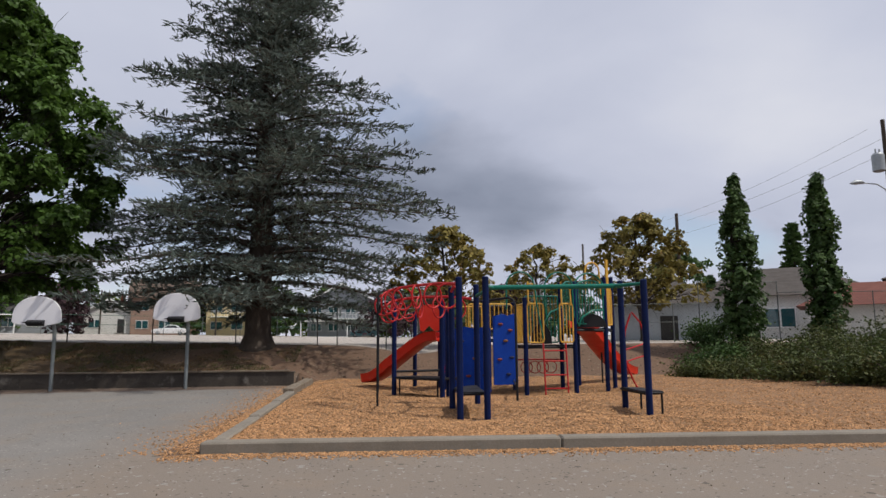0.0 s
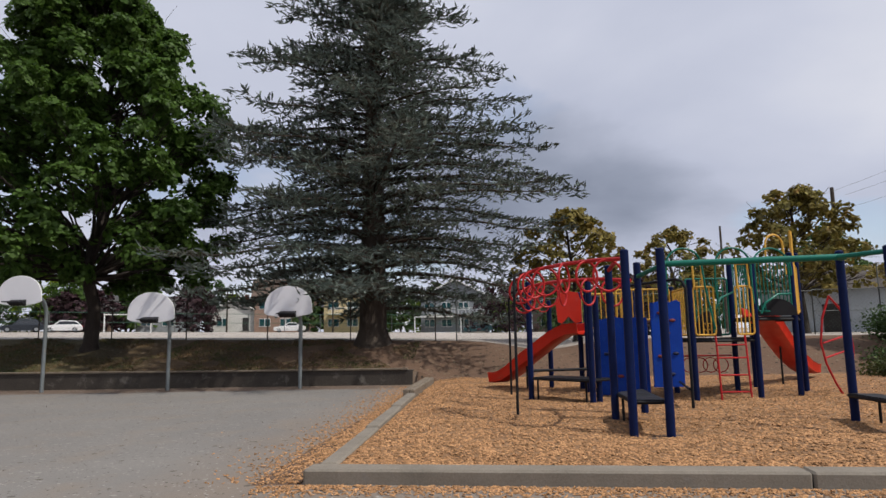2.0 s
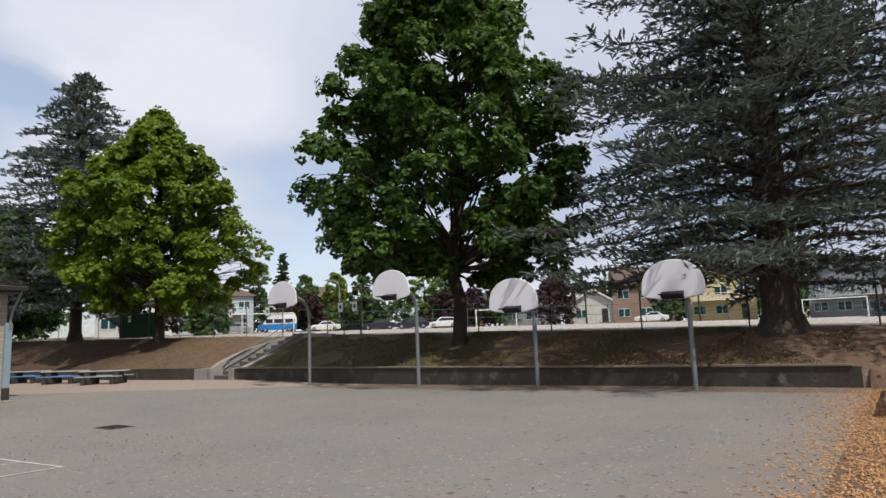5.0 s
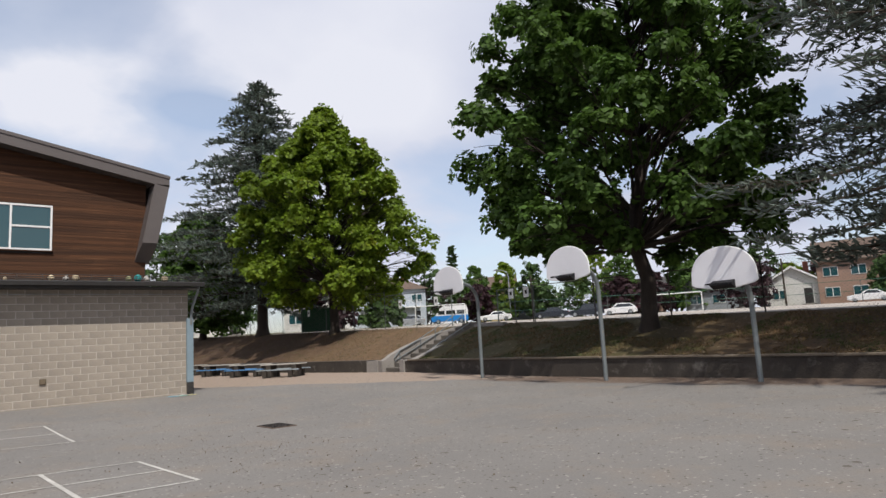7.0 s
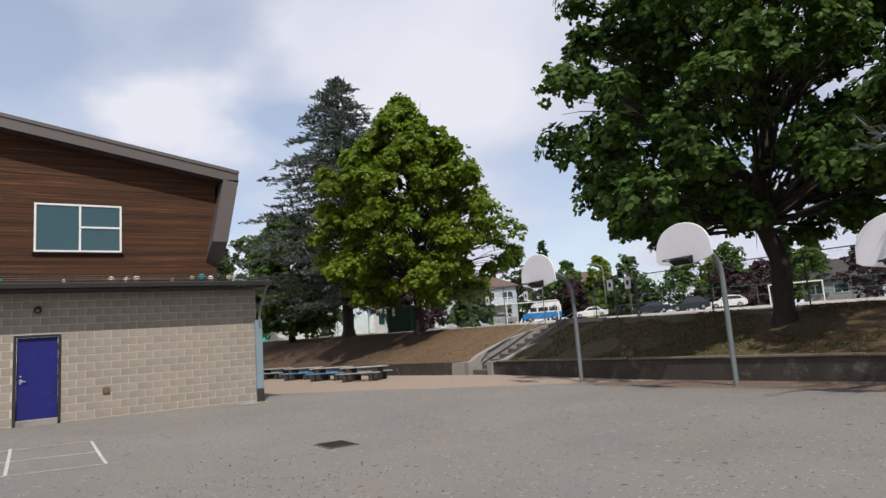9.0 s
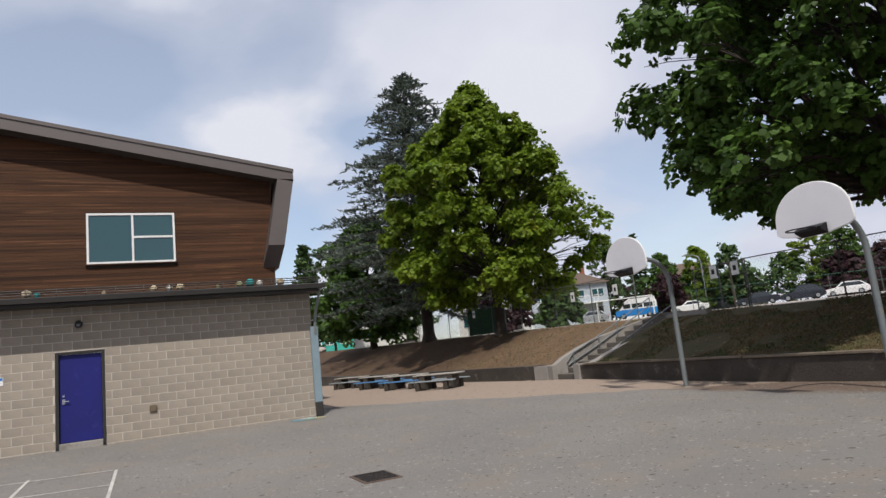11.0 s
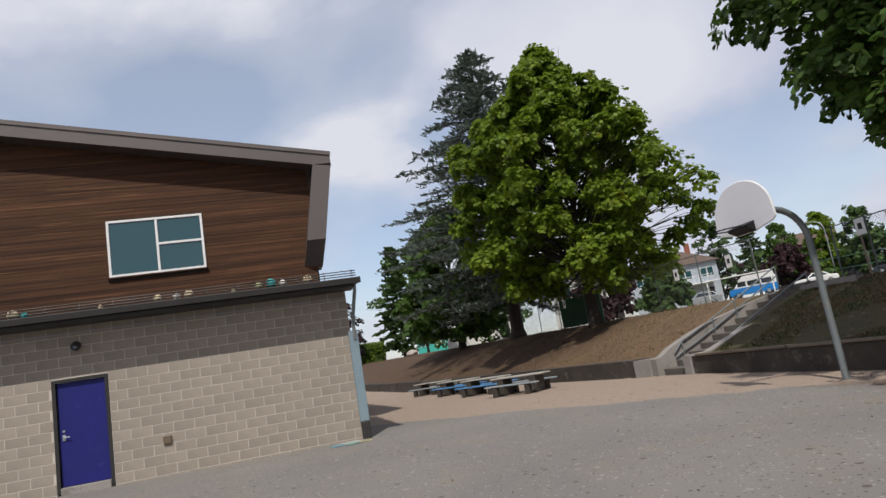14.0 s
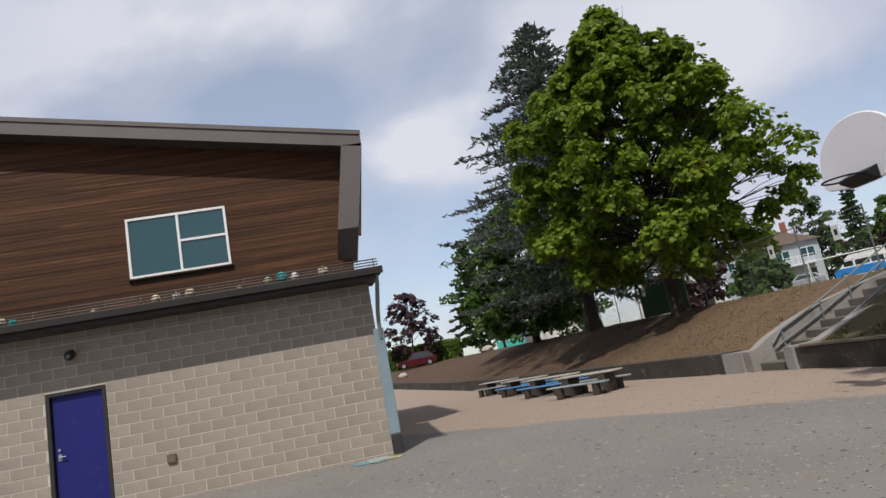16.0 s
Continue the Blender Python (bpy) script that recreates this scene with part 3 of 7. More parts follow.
front = [(-2.16, 9.14), (2.6, 8.95), (7.3, 8.76), (12.2, 8.56), (17.5, 8.35), (24, 8.1)]
for a, b in zip(front, front[1:]):
    kerb_piece(a, b, 0.3, -0.1, 0.165, M_KERB)
for y0, y1 in ((9.46, 12.2), (12.2, 14.9), (14.9, 17.5)):
    kerb_piece((-1.88 - 0.022 * (y0 - 9.5), y0), (-1.88 - 0.022 * (y1 - 9.5), y1), 0.2, -0.1, 0.165 + 0.01 * (y0 - 9.4), M_KERB)
for y0, y1 in ((17.5, 19.8), (19.8, 22.1)):
    kerb_piece((-2.08, y0), (-2.08, y1), 0.13, -0.1, 0.295, M_TIMBER, "kerb_timber")
    kerb_piece((-2.215, y0), (-2.215, y1), 0.13, -0.1, 0.305, M_TIMBER, "kerb_timber")


def bed_height(x, y):
    u = min(smooth_step(8.9, 10.2, y), smooth_step(-2.1, -1.2, x))
    z = 0.125 + 0.07 * u + 0.05 * noise.noise((x * 0.8, y * 0.8, 0)) * u + 0.02 * noise.noise((x * 3, y * 3, 4)) * u
    for px_, py_ in ((1.52, 11.4), (2.0, 11.4), (4.75, 11.6), (3.6, 16.2), (5, 16.2), (0.5, 16.2)):
        z -= 0.05 * math.exp(-((x - px_) ** 2 + (y - py_) ** 2) / 0.5)
    return max(z, land(x, y) + 0.012) if y > 21.5 else z


def build_bed():
    xs, ys = np.arange(-2.06, 20.0, 0.2), np.arange(0.0, 17.0, 0.2)
    nx = len(xs)
    verts = []
    for v in ys:
        for x in xs:
            y = 9.3 - 0.04 * (x + 2.1) + v
            fade = smooth_step(23.2, 25.2, y + 0.8 * noise.noise((x, 0.3, 0.1)))
            verts.append((x, y, bed_height(x, y) - 0.3 * fade))
    quads = [(j * nx + i, j * nx + i + 1, (j + 1) * nx + i + 1, (j + 1) * nx + i) for j in range(len(ys) - 1) for i in range(nx - 1)]
    me = quick_mesh("wood_chip_bed", verts, quads, M_CHIP_BED)
    me.shade_smooth()
    tagged(new("wood_chip_bed", me), "bed of orange-brown wood chips in the play area", "wood chips", kind="structure")


build_bed()


def scatter_chips(name, count, place, label):
    """Loose chips: small bevelled slivers, tossed at all angles."""
    rng = np.random.default_rng(7 if name == "wood_chips" else 11)
    V = np.zeros((count, 8, 3), np.float32)
    unit = np.array([[x, y, z] for z in (-1, 1) for y in (-1, 1) for x in (-1, 1)], np.float32)
    n = 0
    while n < count:
        p = place(rng)
        if p is None:
            continue
        q = unit * np.array([rng.uniform(0.013, 0.033), rng.uniform(0.006, 0.012), 0.0035]) * (1.0 if name == "wood_chips" else 0.85)
        q[4:, :2] *= 0.8
        a, b, c = rng.uniform(0, 6.28), rng.normal(0, 0.28), rng.normal(0, 0.28)
        R = np.array(Euler((b, c, a)).to_matrix())
        V[n] = q @ R.T + np.array(p)
        n += 1
    base = np.array([(4, 5, 7, 6), (0, 1, 5, 4), (2, 6, 7, 3), (0, 4, 6, 2), (1, 3, 7, 5)])
    F = (np.arange(count)[:, None, None] * 8 + base[None]).reshape(-1, 4)
    tagged(new(name, quick_mesh(name, V.reshape(-1, 3), F, M_CHIP)), label, "wood chips", kind="stuff")


def chip_inside(rng):
    u = rng.random()
    x = rng.uniform(-2.1, 16.0) if u > 0.5 else rng.uniform(-2.1, 7.0)
    y = 9.4 - 0.04 * (x + 2.1) + (rng.random() ** 1.5) * 14.0
    if x < -1.86 - 0.022 * (y - 9.5):
        return None
    return (x, y, bed_height(x, y) + 0.006)


def chip_outside(rng):
    if rng.random() < 0.5:
        x = rng.uniform(-2.6, 14)
        y = 9.1 - (x + 2.2) * 0.04 - abs(rng.normal(0, 0.2))
    else:
        y = rng.uniform(9.2, 22.5)
        x = -2.12 - abs(rng.normal(0, 0.6 if y < 17 else 0.7)) * (0.5 + 0.5 * rng.random())
    return (x, y, land(x, y) + 0.008)


scatter_chips("wood_chips", 62000, chip_inside, "loose orange-brown wood chips")
scatter_chips("spilled_wood_chips", 13000, chip_outside, "wood chips spilled on the asphalt outside the kerb")

# ---------------------------------------------------------------- school building
Y_END = 14.86
FACE = -24.66
wall_block = Shape()
wall_block.box((FACE - 0.19, 9.925, -0.2), (FACE - 0.012, Y_END - 0.004, 3.3))
wall_block.box((FACE - 0.19, -16.0, -0.2), (FACE - 0.012, 8.90, 3.3))
wall_block.box((FACE - 0.19, 8.90, 2.27), (FACE - 0.012, 9.925, 3.3))
wall_school = structure("wall_school_east", wall_block, M_MORTAR, "grey concrete block wall of the school")
structure("wall_school_north", Shape().box((-45, Y_END - 0.2, -0.2), (FACE - 0.2, Y_END - 0.004, 3.3)), M_BLOCK, "grey concrete block end wall of the school")
structure("wall_school_south", Shape().box((-45, -16.0, -0.2), (FACE - 0.2, -15.8, 3.3)), M_BLOCK, "grey concrete block end wall of the school")

door = thing("door_1", "deep blue steel door in the block wall, closed", "door", at=(0, 0, 0))
door["kind"] = "structure"
part("door_leaf", Shape().box((FACE - 0.12, 8.98, 0.22), (FACE - 0.065, 9.85, 2.2), None, 0.006), M_DOORBLUE, door)
fr = Shape()
fr.box((FACE - 0.15, 8.905, 0.1), (FACE + 0.004, 8.973, 2.262))
fr.box((FACE - 0.15, 9.857, 0.1), (FACE + 0.004, 9.92, 2.262))
fr.box((FACE - 0.15, 8.973, 2.205), (FACE + 0.004, 9.857, 2.262))
part("door_frame", fr, M_DARK, door, "dark metal frame")
part("sill", Shape().box((FACE - 0.14, 8.973, 0.05), (FACE + 0.03, 9.857, 0.212), None, 0.01), M_CONCRETE, door, "concrete sill")
hd = Shape().tube([(FACE - 0.065, 9.065, 1.15), (FACE - 0.02, 9.065, 1.15), (FACE - 0.012, 9.08, 1.15), (FACE - 0.012, 9.18, 1.148)], 0.011, 8)
hd.box((FACE - 0.066, 9.035, 1.08), (FACE - 0.055, 9.095, 1.2), None, 0.004)
part("door_handle", hd, M_STEEL, door, "steel lever handle")
part("lock", Shape().tube([(FACE - 0.066, 9.065, 1.27), (FACE - 0.045, 9.065, 1.27)], 0.024, 12), M_STEEL, door, "steel lock")
for z in (0.5, 1.2, 1.95):
    part("hinge", Shape().tube([(FACE - 0.055, 9.855, z - 0.06), (FACE - 0.055, 9.855, z + 0.06)], 0.012, 8), M_DARK, door)

# low roof and eave
roof_low = Shape()
roof_low.prism([(-24.08, 3.36), (-24.08, 3.50), (-28.72, 4.02), (-28.72, 3.86)], "y", -16.2, 15.1)
structure("roof_low", roof_low, M_ROOFMETAL, "dark low-slope roof over the block wall")
structure("soffit_low", Shape().box((FACE + 0.003, -16.1, 3.296), (-24.1, 15.0, 3.356)), M_EAVE, "dark soffit under the eave")
structure("soffit_strip", Shape().box((FACE + 0.001, -16.1, 3.16), (FACE + 0.022, Y_END, 3.175)), M_STEEL, "thin metal strip under the eave")
gut = Shape().prism([(-24.08, 3.37), (-23.97, 3.36), (-23.95, 3.47), (-23.975, 3.49), (-24.08, 3.49)], "y", -16.2, 15.14)
tagged(part("gutter", gut, M_EAVE, None, "dark metal gutter along the eave"), category="gutter")

rail_t = thing("snow_guard", "rows of thin steel snow guard rails on the low roof", "snow guard")
for k, (x, z) in enumerate(((-24.16, 3.56), (-24.2, 3.62), (-24.24, 3.68))):
    part("rail", Shape().tube([(x, -16, z), (x, 15.08, z)], 0.012, 6), M_EAVE, rail_t, smooth=True)
for y in np.arange(1.2, 15.0, 0.6):
    part("bracket", Shape().tube([(-24.3, y, 3.52), (-24.16, y, 3.56), (-24.25, y, 3.70)], 0.009, 5), M_EAVE, rail_t)

# downpipe at the corner
pipe = thing("downpipe", "grey metal downpipe with a pale blue sleeve on the corner", "downpipe")
part("pipe", Shape().tube([(-24.12, 15.01, 3.4), (-24.2, 15.01, 3.22), (-24.52, 14.95, 2.75), (-24.58, 14.93, 2.5), (-24.58, 14.93, 2.2)], 0.04, 10), M_GREYPOST, pipe, smooth=True)
part("sleeve", Shape().box((-24.68, 14.80, 0.42), (-24.57, 15.0, 2.4), None, 0.012), flat("pale_blue_grey_paint", (0.22, 0.29, 0.33)), pipe, "pale blue-grey sleeve")
part("foot", Shape().box((-24.69, 14.81, 0.05), (-24.56, 15.0, 0.42), None, 0.015), M_EAVE, pipe, "dark cast foot")

# upper storey
UP = -28.70


def roof_z(y):
    return 7.88 + (15.4 - y) * 0.178


up = Shape()
up.prism([(-16.0, 3.6), (14.72, 3.6), (14.72, roof_z(14.72) - 0.45), (-16.0, roof_z(-16) - 0.45)], "x", UP - 9.0, UP - 0.03)
wall_up = structure("wall_upper_storey", up, M_EAVE, "backing of the wooden upper wall")
roof_up = Shape()
roof_up.prism([(15.4, roof_z(15.4)), (15.4, roof_z(15.4) - 0.42), (14.88, roof_z(14.88) - 0.44), (-16.5, roof_z(-16.5) - 0.44), (-16.5, roof_z(-16.5))], "x", UP - 9.6, -28.15)
structure("roof_upper", roof_up, M_FASCIA, "grey-brown metal roof with a deep sloping fascia")
structure("roof_capping", Shape().prism([(15.42, roof_z(15.42) + 0.004), (15.42, roof_z(15.42) - 0.11), (-16.5, roof_z(-16.5) - 0.11), (-16.5, roof_z(-16.5) + 0.004)], "x", -28.149, -28.12), M_FASCIA, "folded metal capping on the fascia")
fin = Shape()
for (ya, yb, lean_) in ((14.88, 15.4, 0.42),):
    top_z, prof = roof_z(15.1) - 0.4, [(-28.15, 5.33), (-28.72, 4.66), (-29.4, 4.66)]
    vs = []
    for y_ in (ya, yb):
        vs += [(-28.15, y_, top_z), *[(x_, y_ - lean_ * (top_z - z_) / 2.2, z_) for x_, z_ in prof], (-29.4, y_, top_z)]
    fin.add(vs, [(4, 3, 2, 1, 0), (5, 6, 7, 8, 9), (0, 1, 6, 5), (1, 2, 7, 6), (2, 3, 8, 7), (3, 4, 9, 8), (4, 0, 5, 9)])
structure("roof_fin", fin, M_FASCIA, "grey-brown metal fin folding down from the roof's end")

# window of the upper storey
win = thing("window_1", "white-framed window with three dark reflecting panes", "window")
win["kind"] = "structure"
WY0, WY1, WZ0, WZ1, WM, WZM = 9.29, 11.72, 4.99, 6.53, 10.53, 5.79
fr = Shape()
X0, X1 = UP - 0.02, UP + 0.045
for lo, hi in (((X0, WY0, WZ0), (X1, WY0 + 0.06, WZ1)), ((X0, WY1 - 0.06, WZ0), (X1, WY1, WZ1)), ((X0, WY0 + 0.06, WZ0), (X1, WY1 - 0.06, WZ0 + 0.06)),
               ((X0, WY0 + 0.06, WZ1 - 0.06), (X1, WY1 - 0.06, WZ1)), ((X0, WM - 0.03, WZ0 + 0.06), (X1, WM + 0.03, WZ1 - 0.06)),
               ((X0, WM + 0.03, WZM - 0.03), (X1, WY1 - 0.06, WZM + 0.03))):
    fr.box(lo, hi)
part("window_frame", fr, M_WHITE, win, "white frame")
part("window_sill", Shape().box((UP + 0.003, WY0 - 0.04, WZ0 - 0.05), (UP + 0.09, WY1 + 0.04, WZ0 - 0.003), None, 0.006), M_CEDARWOOD, win)
for lo, hi in (((WY0 + 0.06, WZ0 + 0.06), (WM - 0.03, WZ1 - 0.06)), ((WM + 0.03, WZ0 + 0.06), (WY1 - 0.06, WZM - 0.03)), ((WM + 0.03, WZM + 0.03), (WY1 - 0.06, WZ1 - 0.06))):
    part("pane", Shape().box((UP + 0.004, *lo), (UP + 0.014, *hi)), M_GLASS, win)

# lost balls behind the snow guard
for y, r, c in ((11.02, 0.1, "cream"), (11.38, 0.09, "white"), (11.62, 0.11, "cream"), (13.02, 0.1, "olive"), (13.28, 0.13, "turquoise"), (13.52, 0.1, "white"),
                (14.05, 0.12, "cream"), (8.4, 0.12, "cream"), (8.6, 0.08, "turquoise"), (9.95, 0.06, "cream"), (12.5, 0.06, "olive")):
    rgb = {"cream": (0.62, 0.5, 0.33), "white": (0.68, 0.64, 0.58), "olive": (0.3, 0.3, 0.16), "turquoise": (0.02, 0.33, 0.32)}[c]
    key = "ball_" + c
    m_ = bpy.data.materials.get(key) or flat(key, rgb, 0.55)
    r *= 0.85
    b_ = Shape().ball((0, 0, 0), r, 14, 10)
    ob = part("ball", b_, m_, None, "faded %s play ball stuck on the roof" % c, smooth=True)
    ob.location = (-24.34, y, 3.51 + r)
    tagged(ob, category="ball", group="lost balls on the roof")

# fittings on the block wall
lampw = thing("wall_lamp", "small dark round wall lamp under the eave", "wall lamp")
part("lamp_body", Shape().tube([(FACE, 9.4, 2.9), (FACE + 0.05, 9.4, 2.9), (FACE + 0.12, 9.4, 2.87), (FACE + 0.15, 9.4, 2.86)], [0.075, 0.085, 0.085, 0.05], 14), M_DARK, lampw, smooth=True)
part("lens", Shape().tube([(FACE + 0.148, 9.4, 2.86), (FACE + 0.158, 9.4, 2.86)], 0.04, 12), M_CARGLASS, lampw)
vent = thing("wall_box", "small brown metal box in the block wall", "wall box")
part("cover", Shape().box((FACE + 0.001, 10.85, 0.68), (FACE + 0.03, 11.01, 0.84), None, 0.006), flat("brown_metal", (0.13, 0.10, 0.065)), vent)
part("flap", Shape().box((FACE + 0.031, 10.875, 0.70), (FACE + 0.037, 10.985, 0.815), None, 0.003), flat("brown_metal_light", (0.17, 0.13, 0.085)), vent)
sgn = thing("wall_sign", "small white and blue notice on the block wall", "sign")
part("plate", Shape().box((FACE + 0.001, 7.43, 1.64), (FACE + 0.008, 7.91, 1.82)), M_WHITE, sgn)
part("stripe", Shape().box((FACE + 0.0085, 7.44, 1.75), (FACE + 0.0105, 7.9, 1.81)), flat("sign_blue", (0.03, 0.16, 0.5)), sgn)
for k in range(5):
    part("bar", Shape().box((FACE + 0.0085, 7.48 + 0.08 * k, 1.685), (FACE + 0.01, 7.535 + 0.08 * k, 1.715)), M_DARK, sgn)

# drain grate and painted lines
drain = thing("drain_grate", "rusty dark iron drain grate in the asphalt", "drain", at=(-15.85, 13.55, court(-15.85, 13.55)))
part("frame", Shape().box((-0.36, -0.26, -0.03), (0.36, 0.26, 0.012), None, 0.006), flat("rusty_iron", (0.10, 0.07, 0.055), 0.8), drain)
for k in range(9):
    part("bar", Shape().box((-0.32 + 0.073 * k, -0.22, 0.0125), (-0.285 + 0.073 * k, 0.22, 0.02)), flat("dark_iron", (0.03, 0.026, 0.024), 0.7) if k == 0 else bpy.data.materials["dark_iron"], drain)


def painted_line(x0, y0, x1, y1, w=0.06):
    d = Vector((x1 - x0, y1 - y0))
    n = max(int(d.length / 0.5), 1)
    q = Vector((-d.y, d.x)).normalized() * w / 2
    s_ = Shape()
    for i in range(n):
        a, b = i / n, (i + 1) / n
        pa, pb = Vector((x0, y0)) + d * a, Vector((x0, y0)) + d * b
        vs = [(p.x + sg * q.x, p.y + sg * q.y, land(p.x + sg * q.x, p.y + sg * q.y) + 0.006) for p in (pa, pb) for sg in (1, -1)]
        s_.add(vs, [(0, 1, 3, 2)])
    tagged(part("painted_line", s_, M_LINE, None, "worn white line painted on the asphalt"), category="line", group="court lines", kind="structure")


for x in (-13.65, -12.48, -11.3):
    painted_line(x, 2.0, x, 10.38, 0.05)
painted_line(-13.65, 10.4, -11.3, 10.4, 0.05)
painted_line(-13.7, 9.22, -11.3, 9.22, 0.055)
for x in (-20.3, -18.8, -17.25):
    painted_line(x, 2.0, x, 10.26, 0.05)
painted_line(-20.3, 10.3, -17.25, 10.3, 0.05)
painted_line(-20.5, 8.98, -17.3, 8.98, 0.05)

# chalk drawing by the wall's corner, and litter on the court
chalk = thing("chalk_drawing", "smudged blue, yellow and white chalk drawing on the asphalt", "chalk drawing")
rng_c = np.random.default_rng(3)
for k, (rgb, x, y, rx, ry) in enumerate((((0.15, 0.42, 0.55), -24.2, 14.25, 0.3, 0.22), ((0.55, 0.5, 0.2), -24.15, 14.75, 0.2, 0.2), ((0.5, 0.52, 0.5), -24.35, 14.5, 0.25, 0.35), ((0.2, 0.5, 0.4), -24.05, 14.5, 0.16, 0.2))):
    sh = Shape()
    ring_ = [(x + rx * math.cos(a) * rng_c.uniform(0.5, 1.1), y + ry * math.sin(a) * rng_c.uniform(0.5, 1.1)) for a in np.linspace(0, 2 * math.pi, 15)[:-1]]
    sh.add([(p[0], p[1], land(*p) + 0.008 + 0.002 * k) for p in ring_], [tuple(range(14))])
    part("smudge", sh, mat("chalk_%d" % k, rgb, tuple(v * 0.6 for v in rgb), 9, 0.95, 0.2, c3=(0.18, 0.17, 0.155), c3_range=(0.45, 0.6)), chalk)


def litter(name, count, place, size, material, label, seed):
    rng = np.random.default_rng(seed)
    C = np.array([place(rng) for _ in range(count)])
    me = leaf_mesh(name, C, size, material, rng)
    tagged(new(name, me), label, "litter", kind="stuff")


def court_spot(rng):
    x = rng.uniform(-24, -2.6)
    y = rng.uniform(7.5, 22.8)
    if rng.random() < 0.45:
        y = 23.1 - abs(rng.normal(0, 0.7))
    if rng.random() < 0.25:
        x, y = rng.normal(-13, 2.2), rng.normal(11.6, 1.0)
    return (x, y, land(x, y) + 0.012)


def front_spot(rng):
    x, y = rng.uniform(-8, 10), rng.uniform(5.0, 9.0)
    return (x, y, land(x, y) + 0.01)


LITTER_JOBS = [("dry_leaf_litter", 1000, court_spot, 0.017), ("pebble_litter", 500, front_spot, 0.014)]

# ---------------------------------------------------------------- basketball hoops


def hoop(x, y, top=0.0, turn=0.0):
    """A gooseneck pole with a fan-shaped board."""
    z0 = land(x, y)
    t = thing("basketball_hoop", "grey gooseneck basketball pole with a white fan-shaped backboard", "basketball hoop", "hoops along the wall", (x, y, z0), turn)
    arc = [(0, 0, -0.1), (0, 0, 1.9 + top)]
    for k in range(1, 8):
        a = radians(k * 12)
        arc.append((0, -0.62 * (1 - math.cos(a)), 1.9 + top + 0.62 * math.sin(a)))
    arc += [(0, -0.95, 2.56 + top), (0, -1.18, 2.56 + top)]
    part("pole", Shape().tube(arc, 0.057, 14), M_GREYPOST, t, smooth=True)
    zc = 2.42 + top
    poly = []
    for k in range(21):
        a = math.pi * k / 20
        poly.append((0.69 * math.cos(a), zc + 0.02 + 0.61 * abs(math.sin(a)) ** 0.9))
    poly += [(-0.70, zc - 0.12), (-0.62, zc - 0.17), (-0.2, zc - 0.25), (0.2, zc - 0.25), (0.62, zc - 0.17), (0.70, zc - 0.12)]
    board = part("backboard", Shape().prism(poly, "y", -1.25, -1.21), M_BOARD, t, "white fan-shaped steel backboard")
    rim = Shape()
    rim.tube([(p[0] * 1.0, -1.23, p[1]) for p in poly], 0.016, 6, closed=True)
    part("edge", rim, M_WHITE, board, smooth=True)
    part("bracket", Shape().box((-0.1, -1.212, 2.4 + top), (0.1, -1.13, 2.66 + top), None, 0.01), M_GREYPOST, t, "steel bracket")
    ring = thing("rim", "dark steel rim", "", at=(0, 0, 0))
    ring.parent = t
    ring["category"] = ""
    del ring["category"]
    part("hoop_ring", Shape().tube([(0.23 * math.cos(a), -1.57 + 0.23 * math.sin(a), 2.26 + top) for a in np.linspace(0, 2 * math.pi, 25)[:-1]], 0.012, 6, closed=True), M_BLACK, ring, smooth=True)
    part("rim_plate", Shape().prism([(-1.255, 2.34 + top), (-1.255, 2.16 + top), (-1.42, 2.235 + top), (-1.42, 2.28 + top)], "x", -0.24, 0.24), M_BLACK, ring)
    return t


hoop(-19.15, 22.26, 0.50)
hoop(-14.38, 22.26, 0.48)
hoop(-10.31, 22.26, -0.13, 2)
hoop(-6.16, 22.26, -0.06, 0)

# ---------------------------------------------------------------- trees


def leaf_mesh(name, centres, size, material, rng, droop=0.0, slim=1.0):
    """Many small folded leaves: two quads each, hinged along the midrib."""
    n = len(centres)
    C = np.asarray(centres, np.float32)
    s = rng.uniform(0.65, 1.3, (n, 1)) * size
    d = rng.normal(size=(n, 3))
    d[:, 2] = d[:, 2] * 0.55 - droop
    d /= np.linalg.norm(d, axis=1, keepdims=True)
    u = np.cross(d, rng.normal(size=(n, 3)))
    u /= np.linalg.norm(u, axis=1, keepdims=True) + 1e-9
    w = np.cross(d, u)
    V = np.zeros((n, 6, 3), np.float32)
    half = s * 0.48 * slim
    V[:, 0] = C - d * s * 0.5
    V[:, 1] = C + d * s * 0.5
    V[:, 2] = C + u * half + w * half * 0.35 + d * s * 0.22
    V[:, 3] = C + u * half * 0.8 + w * half * 0.3 - d * s * 0.25
    V[:, 4] = C - u * half + w * half * 0.35 + d * s * 0.22
    V[:, 5] = C - u * half * 0.8 + w * half * 0.3 - d * s * 0.25
    base = np.array([(0, 3, 2, 1), (0, 1, 4, 5)])
    F = (np.arange(n)[:, None, None] * 6 + base[None]).reshape(-1, 4)
    return quick_mesh(name, V.reshape(-1, 3), F, material)


def limb(rng, a, b, r0, r1, bend=0.12, n=6):
    a, b = Vector(a), Vector(b)
    L_ = (b - a).length
    pts, rad = [], []
    off = Vector(rng.normal(0, bend * L_, 3))
    for i in range(n + 1):
        f = i / n
        p = a.lerp(b, f) + off * math.sin(math.pi * f) * 0.5 + Vector(rng.normal(0, 0.012 * L_, 3)) * (0 < i < n)
        p.z += 0.05 * L_ * math.sin(math.pi * f)
        pts.append(p)
        rad.append(r0 + (r1 - r0) * f)
    return pts, rad


